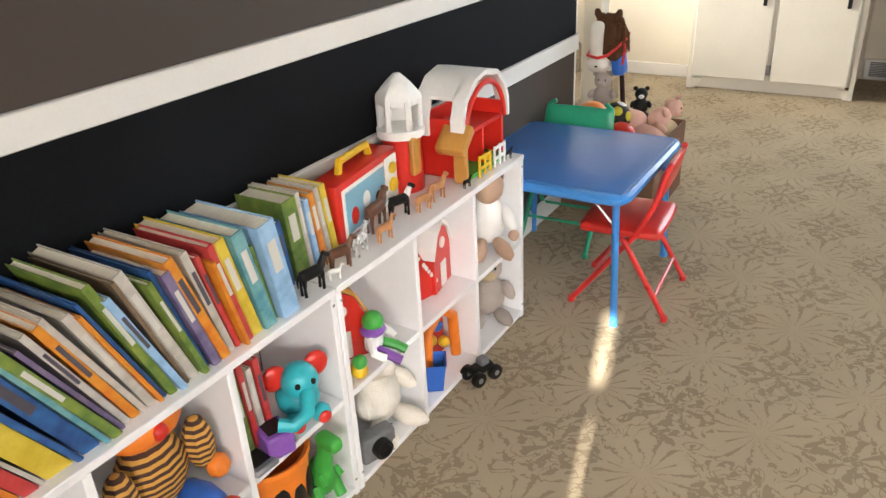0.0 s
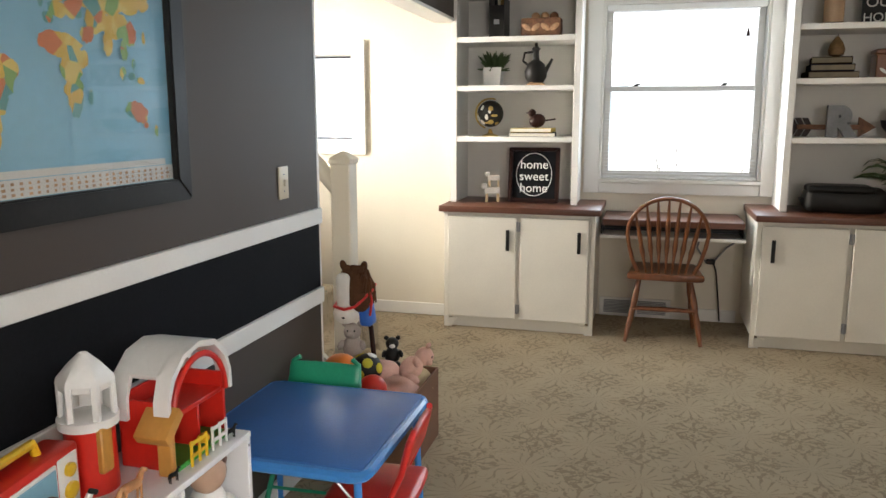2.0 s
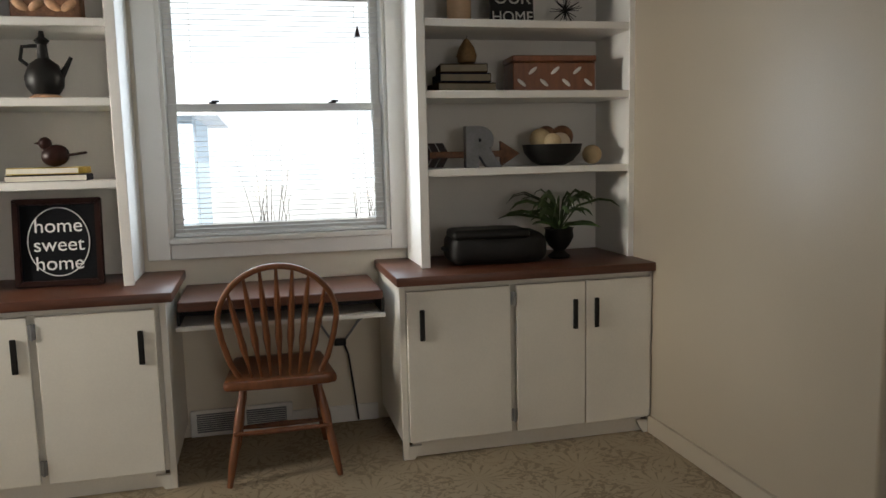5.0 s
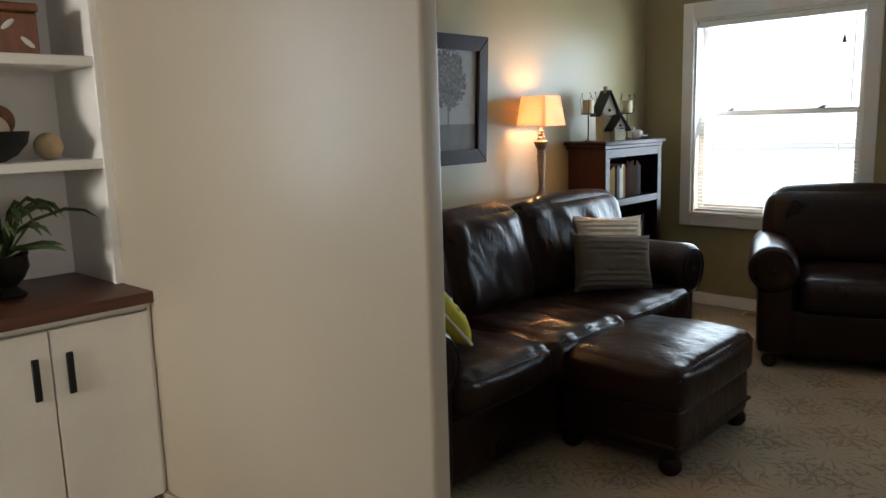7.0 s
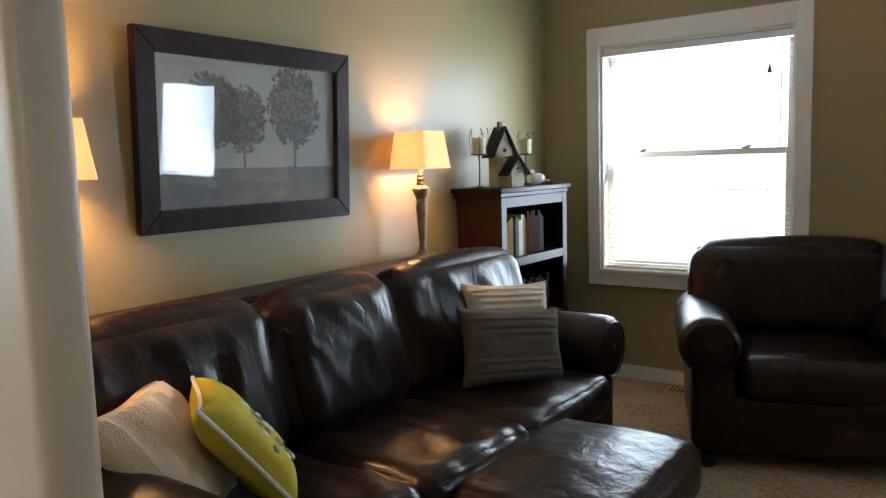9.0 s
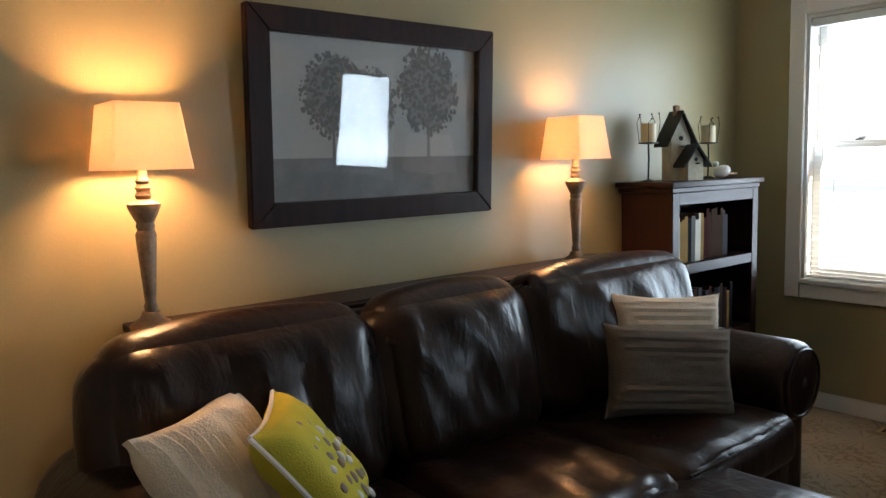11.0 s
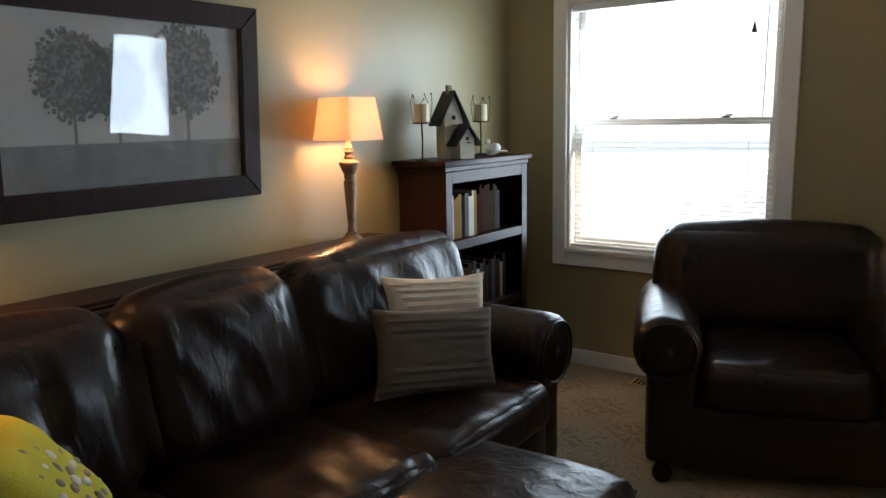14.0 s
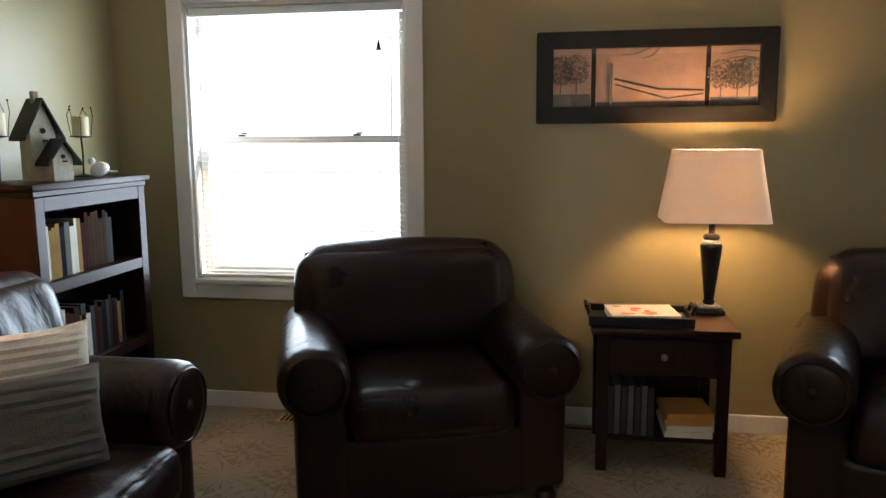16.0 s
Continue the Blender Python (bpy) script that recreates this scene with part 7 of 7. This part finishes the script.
    part("chalk_ring", tube(ring, 0.003, 6, flat=0.6), TOYWHITE, t)


ornaments_left()


PEARWOOD = mat("old_gold_wood", (0.24, 0.14, 0.055), 0.5, var=0.3, scale=16, bump=0.1)


def ornaments_right():
    t = thing("pillar_candle", 1.73, 5.75, 1.916, 0, label="cream pillar candle on a dark plate", category="candle")
    part("plate", lathe([(0.05, 0), (0.085, 0.006), (0.085, 0.012), (0.05, 0.01)], 20), BLACK, t)
    part("wax", lathe([(0.055, 0.012), (0.056, 0.02), (0.056, 0.165), (0.05, 0.172), (0.02, 0.166)], 20), mat("candle_wax", (0.62, 0.42, 0.26), 0.5, var=0.1, bump=0.05), t)
    part("wick", tube([(0, 0, 0.16), (0.002, 0, 0.185)], 0.002, 6), BLACK, t)
    t = thing("wooden_sign", 1.99, 5.76, 1.916, -3, label="black sign lettered BLESS OUR HOME", category="sign")
    t.matrix_world = pose(1.99, 5.76, 1.916, -5, 0, -2)
    part("board", box(-0.105, 0.105, -0.014, 0.014, 0, 0.255, 0.003), BLACK, t)
    for k, w in enumerate(("BLESS", "OUR", "HOME")):
        text(w, (0.072, 0.085, 0.072)[k], Matrix.Translation((0, -0.0155, 0.185 - 0.085 * k)) @ pose(0, 0, 0, 90, 0, 0), MAPPAPER, t)
    t = thing("spiky_ornament", 2.26, 5.76, 1.916, 0, label="dark metal starburst ornament", category="ornament")
    rnd = random.Random(2)
    part("core", ball(0, 0, 0.075, 0.014, n=10), BLACK, t)
    bm = bmesh.new()
    for k in range(46):
        v = Vector((rnd.gauss(0, 1), rnd.gauss(0, 1), rnd.gauss(0, 1))).normalized() * rnd.uniform(0.06, 0.085)
        if v.z < -0.073:
            continue
        tube([(0, 0, 0.075), (v.x, v.y, 0.075 + v.z)], [0.0025, 0.0012], 5, bm=bm)
    part("burst", bm, BLACK, t)
    for k, (w, m) in enumerate(((0.28, DARKBOOK[2]), (0.24, DARKBOOK[1]), (0.22, DARKBOOK[2]))):
        t = thing("stacked_book", 1.735, 5.75, 1.606 + 0.042 * k, 3 - 5 * k, label="old dark hardback lying flat in a stack", category="book", group="flat books")
        part("cover", box(-w / 2, w / 2, -0.09, 0.09, 0, 0.041, 0.003), m, t)
        part("page_block", box(-w / 2 + 0.004, w / 2 - 0.004, -0.0925, -0.088, 0.006, 0.035, 0), OLDPAPER, t)
    t = thing("pear_ornament", 1.76, 5.74, 1.733, 0, label="carved golden wooden pear on stacked books", category="ornament")
    part("fruit", lathe([(0.014, 0), (0.04, 0.012), (0.048, 0.04), (0.036, 0.078), (0.018, 0.105), (0.008, 0.118)], 18), PEARWOOD, t)
    part("stalk", tube([(0, 0, 0.115), (0.004, 0, 0.132)], 0.002, 6), DARKWOOD, t)
    t = thing("carved_box", 2.17, 5.75, 1.606, -4, label="long carved wooden box with pale inlay", category="box")
    part("body", box(-0.20, 0.20, -0.09, 0.09, 0, 0.135, 0.006), CHAIRWOOD, t)
    part("lid", box(-0.205, 0.205, -0.095, 0.095, 0.136, 0.165, 0.006), CHAIRWOOD, t)
    for k in range(7):
        part("inlay", ball(-0.16 + 0.054 * k, -0.09, 0.04 + 0.055 * (k % 2), 0.026, 0.003, 0.009, 8, turn=pose(0, 0, 0, 0, 40 - 80 * (k % 2), 0)), MAPPAPER, t)
    t = thing("arrow_sign", 1.75, 5.72, 1.261, 0, label="rustic wooden arrow ornament", category="ornament")
    part("shaft", box(-0.18, 0.18, -0.012, 0.012, 0.045, 0.075, 0.003), WICKER, t)
    part("arrowhead", moved(plate([(0.16, 0.0), (0.255, 0.06), (0.16, 0.12)], 0.02), pose(0, -0.01, 0)), WICKER, t)
    bm = bmesh.new()
    for k in range(3):
        moved(plate([(-0.12 - 0.04 * k, 0.06), (-0.15 - 0.04 * k, 0.115), (-0.118 - 0.04 * k, 0.115), (-0.088 - 0.04 * k, 0.06), (-0.118 - 0.04 * k, 0.003), (-0.15 - 0.04 * k, 0.003)], 0.018, bm=bm), Matrix())
    part("fletching", bm, DARKWOOD, t)
    t = thing("letter_block", 1.80, 5.68, 1.261, 0, label="galvanised metal letter R", category="letter")
    text("R", 0.245, Matrix.Translation((0, 0, 0.004)) @ pose(0, 0, 0, 90, 0, 0), GREYMETAL, t, "letter", 0.022, 0.018)
    t = thing("wooden_bowl", 2.18, 5.74, 1.261, 0, label="dark wooden bowl filled with woven balls", category="bowl")
    part("bowl", lathe([(0.06, 0), (0.10, 0.02), (0.135, 0.06), (0.145, 0.10), (0.137, 0.10), (0.12, 0.06), (0.05, 0.02)], 24), BLACK, t)
    for k, (x, y, z, r, m) in enumerate(((-0.06, 0, 0.125, 0.052, PLUSHTAN), (0.03, -0.03, 0.105, 0.05, KNITCREAM), (0.06, 0.02, 0.135, 0.055, WICKER), (-0.01, 0.05, 0.14, 0.05, WICKER), (-0.02, -0.06, 0.11, 0.042, PLUSHTAN))):
        tagged(part("woven_ball", ball(0, 0, 0, r, n=16), m), "woven decorative ball in the bowl", "ball", "decorative balls").matrix_world = pose(2.18 + x, 5.74 + y, 1.261 + z)
    tagged(part("woven_ball", ball(0, 0, 0.047, 0.047, n=16), PLUSHTAN), "pale woven ball beside the bowl", "ball", "decorative balls").matrix_world = pose(2.38, 5.72, 1.261)
    t = thing("black_bag", 1.85, 5.66, 0.816, -3, label="black zipped case lying on the worktop", category="bag")
    part("body", soft(0.01, 0, 0.075, 0.45, 0.23, 0.145, 0.045, 0.01, 16, 0.014, 8), BLACK, t)
    part("flap", soft(-0.03, -0.02, 0.142, 0.36, 0.21, 0.045, 0.02, 0.004, 12, 0.012, 9), BLACK, t)
    part("handle", tube([(-0.20, -0.02, 0.08), (-0.235, -0.03, 0.07), (-0.235, 0.04, 0.07), (-0.20, 0.03, 0.08)], 0.009, 8), BLACK, t)
    t = thing("potted_fern", 2.19, 5.68, 0.816, 0, label="strappy green plant in a black urn", category="plant")
    part("urn", lathe([(0.05, 0), (0.055, 0.01), (0.025, 0.035), (0.05, 0.06), (0.07, 0.10), (0.066, 0.135), (0.072, 0.145), (0.06, 0.14), (0.05, 0.11)], 20), BLACK, t)
    rnd = random.Random(6)
    for k in range(46):
        a, L, up = rnd.uniform(0, 6.28), rnd.uniform(0.12, 0.33), rnd.uniform(0.04, 0.2)
        dx, dy = math.cos(a), math.sin(a) * 0.75
        pts = [(0, 0, 0.13), (dx * L * 0.3, dy * L * 0.3, 0.13 + up * 0.8), (dx * L * 0.65, dy * L * 0.65, 0.13 + up), (dx * L * 0.86, dy * L * 0.86, 0.13 + up * 0.93), (dx * L, dy * L, 0.13 + up * 0.72)]
        part("leaf", tube(pts, [0.005, 0.010, 0.011, 0.008, 0.001], 6, flat=0.25), LEAF, t)


ornaments_right()


# ---- cushions and small things in the living room ----
def pillow(e1, e2, centre, w, h, t, material, label, ribs=0.0, ribn=0, trim=None, motif=None):
    a, b = Vector(e1).normalized(), Vector(e2)
    b = (b - a * b.dot(a)).normalized()
    c = a.cross(b)
    m = Matrix((a, b, c)).transposed().to_4x4()
    m.translation = centre
    p = thing("throw_pillow", 0, 0, label=label, category="pillow", group="throw pillows")
    p.matrix_world = m

    def shape(v, q):
        k = max(0.02, (1 - q.x ** 4) * (1 - q.y ** 4)) ** 0.55
        pinch = 1 - 0.10 * (1 - q.y * q.y) * abs(q.x) ** 3
        pinch2 = 1 - 0.10 * (1 - q.x * q.x) * abs(q.y) ** 3
        wav = ribs * math.sin(q.y * ribn + 1.5 * noise.noise(Vector((q.x * 2, q.y * 2, 7)))) * k if ribn else 0
        z = (t / 2) * k * (1 if q.z > 0 else -1) * abs(q.z) ** 0.3
        return Vector((w / 2 * math.copysign(abs(q.x) ** 0.9, q.x) * pinch, h / 2 * math.copysign(abs(q.y) ** 0.9, q.y) * pinch2, z + wav + 0.006 * noise.noise(Vector((q.x * 3, q.y * 3, q.z)))))
    part("cushion", soft(0, 0, 0, 2, 2, 2, 0.01, 0, 34, shape=shape), material, p)
    if trim:
        edge = []
        for k in range(65):
            s = 4 * k / 64
            i, f = int(s) % 4, s - int(s)
            u = [(-1 + 2 * f, -1), (1, -1 + 2 * f), (1 - 2 * f, 1), (-1, 1 - 2 * f)][i]
            edge.append((w / 2 * u[0] * (1 - 0.10 * (1 - u[1] ** 2)), h / 2 * u[1] * (1 - 0.10 * (1 - u[0] ** 2)), 0))
        part("piping", tube(edge, 0.006, 6), trim, p, "white piped edge")
    if motif:
        rnd = random.Random(1)
        for k in range(26):
            a2, r = k * 2.4, 0.024 * math.sqrt(k)
            part("embroidery", ball(0.02 + r * math.cos(a2), r * math.sin(a2), t * 0.505 - r * r * 0.75, 0.016, 0.012, 0.007, 8, turn=pose(0, 0, 0, 0, 0, math.degrees(a2))), motif if k % 3 else MAPPAPER, p)


pillow((0.343, -0.457, -0.821), (0.773, 0.634, -0.03), (3.262, 4.98, 0.645), 0.38, 0.40, 0.14, KNITCREAM, "cream ribbed knit pillow against the sofa arm", 0.006, 40)
pillow((0.506, -0.369, -0.779), (0.561, 0.828, -0.027), (3.415, 4.90, 0.662), 0.33, 0.34, 0.12, LIME, "chartreuse pillow with white piping and taupe embroidery", 0, 0, TOYWHITE, TAUPE)
pillow((0.85, -0.52, -0.06), (0.02, 0.30, 0.95), (4.885, 5.0, 0.648), 0.42, 0.39, 0.13, KNITCREAM, "cream ribbed pillow leaning on the sofa back", 0.006, 40)
pillow((0.87, -0.47, -0.10), (-0.05, 0.34, 0.94), (4.715, 4.875, 0.622), 0.46, 0.30, 0.13, GREYCLOTH, "taupe ruched pillow in front of a cream one", 0.004, 30)


def birdhouse(x, y, w, h, label):
    b = thing("birdhouse", x, y, 1.206, -25, label=label, category="birdhouse", group="birdhouses")
    pale = mat("chalky_cream_paint", (0.50, 0.47, 0.36), 0.8, var=0.2, scale=20, fine=90, bump=0.3)
    e = h * 0.62
    part("body", moved(plate([(-w / 2, 0), (w / 2, 0), (w / 2, e), (0, h), (-w / 2, e)], w * 0.8), pose(0, -w * 0.4, 0)), pale, b)
    for k in (-1, 1):
        bm = plate([(0, h + 0.002), (0, h + 0.014), (k * (w / 2 + 0.03), e - 0.035 + 0.012), (k * (w / 2 + 0.03), e - 0.035)], w * 0.8 + 0.04)
        part("roof_panel", moved(bm, pose(0, -w * 0.4 - 0.02, 0)), BLACK, b)
    part("hole", moved(lathe([(w * 0.11, 0), (w * 0.11, 0.003)], 14), Matrix.Translation((0, -w * 0.4 - 0.001, e * 1.02)) @ pose(0, 0, 0, 90, 0, 0)), BLACK, b)
    part("perch", tube([(0, -w * 0.4, e * 0.82), (0, -w * 0.4 - 0.03, e * 0.82)], 0.003, 6), DARKWOOD, b)
    return b


bh = birdhouse(5.745, 5.53, 0.10, 0.305, "tall cream birdhouse with a black roof")
part("chimney", box(-0.012, 0.012, -0.012, 0.012, 0.30, 0.345, 0.002), LAMPWOOD, bh)
birdhouse(5.735, 5.44, 0.078, 0.15, "small cream birdhouse with a black roof")


def candle_holder(x, y, h, label):
    c = thing("candle_holder", x, y, 1.206, 0, label=label, category="candle holder", group="candle holders")
    part("foot", lathe([(0.035, 0), (0.035, 0.004), (0.008, 0.012)], 14), BLACK, c)
    part("stem", tube([(0, 0, 0.01), (0.004, 0, h * 0.6), (0, 0, h)], 0.004, 8), BLACK, c)
    part("plate", lathe([(0.012, h - 0.004), (0.045, h), (0.045, h + 0.004), (0.012, h + 0.003)], 16), BLACK, c)
    part("candle", lathe([(0.034, h + 0.004), (0.034, h + 0.085), (0.025, h + 0.088)], 16), mat("ivory_wax", (0.62, 0.52, 0.32), 0.5, var=0.1, bump=0.05), c)
    rnd = random.Random(int(x * 100))
    for k in range(5):
        a = k * 1.256
        p0 = (0.04 * math.cos(a), 0.04 * math.sin(a), h)
        p1 = (0.052 * math.cos(a), 0.052 * math.sin(a), h + 0.09)
        p2 = (0.045 * math.cos(a + 0.3), 0.045 * math.sin(a + 0.3), h + 0.105 + rnd.uniform(0, 0.03))
        w = part("wire_twig", tube([p0, p1, p2], 0.0015, 5), BLACK, c)
        part("bead", ball(*p2, 0.0042, n=6), DARKWOOD, w)


candle_holder(5.50, 5.51, 0.17, "dark wire candle holder with an ivory candle")
candle_holder(6.02, 5.53, 0.17, "dark wire candle holder with a short ivory candle")
bw = thing("bird_figurine", 6.03, 5.46, 1.206, -60, label="small white ceramic bird on the bookcase", category="figurine")
part("body", ball(0, 0, 0.032, 0.04, 0.022, 0.03, 12, turn=pose(0, 0, 0, 0, -25, 0)), TOYWHITE, bw)
part("head", ball(-0.03, 0, 0.068, 0.016, n=10), TOYWHITE, bw)
part("tail", box(0.025, 0.07, -0.008, 0.008, 0.018, 0.026, 0.002), TOYWHITE, bw)


def tray():
    t = thing("serving_tray", 6.17, 3.18, 0.611, 0, label="black serving tray with loop handles on the end table", category="tray")
    part("base", box(-0.12, 0.12, -0.20, 0.20, 0.0, 0.012, 0.003), BLACK, t)
    for a in ((-0.125, -0.113, -0.205, 0.205), (0.113, 0.125, -0.205, 0.205), (-0.113, 0.113, -0.205, -0.193), (-0.113, 0.113, 0.193, 0.205)):
        part("rim", box(*a, 0.0, 0.04, 0.003), BLACK, t)
    for k in (-1, 1):
        part("handle", tube([(-0.05, k * 0.20, 0.03), (-0.045, k * 0.215, 0.065), (0.045, k * 0.215, 0.065), (0.05, k * 0.20, 0.03)], 0.008, 8), BLACK, t)
    cover = mat("magazine_cover", (0.70, 0.60, 0.52), 0.35, var=0.1, scale=20, bump=0.02)
    m = thing("magazine", 6.16, 3.17, 0.624, 6, label="white and orange magazine lying on the tray", category="magazine")
    part("page_block", box(-0.10, 0.10, -0.135, 0.135, 0.0, 0.03, 0.002), PAPER, m)
    part("cover", box(-0.102, 0.102, -0.137, 0.137, 0.03, 0.033, 0.001), cover, m)
    rnd = random.Random(12)
    for k in range(9):
        part("printed_shape", ball(rnd.uniform(-0.07, 0.07), rnd.uniform(-0.1, 0.1), 0.033, rnd.uniform(0.012, 0.03), rnd.uniform(0.012, 0.03), 0.0012, 8), (ORANGE, CARD, TOYRED)[k % 3], m)
    for k in range(7):
        b = thing("magazine", 6.15, 3.291 - 0.027 * k, 0.151, 0, label="pale magazine standing on the end table shelf", category="magazine", group="standing magazines")
        part("cover", box(-0.075, 0.12, -0.012, 0.012, 0.0, 0.205 + 0.006 * (k % 2), 0.002), OLDBOOK[0] if k % 2 else DARKBOOK[3], b)
    for k in range(4):
        b = thing("magazine", 6.16, 2.981, 0.151 + 0.026 * k, 5 * (k % 2), label="yellow and white magazines lying flat", category="magazine", group="flat magazines")
        part("cover", box(-0.09, 0.11, -0.095, 0.095, 0.0, 0.025, 0.002), TOYTAN if k > 1 else PAPER, b)


tray()
cord2 = thing("lamp_cable", 6.52, 3.3, 0, label="black lamp cord lying along the baseboard", category="cable")
part("cord", tube([(-0.03, -0.25, 0.03), (-0.04, -0.05, 0.006), (-0.03, 0.15, 0.006), (0.0, 0.3, 0.04)], 0.004, 6), BLACK, cord2)
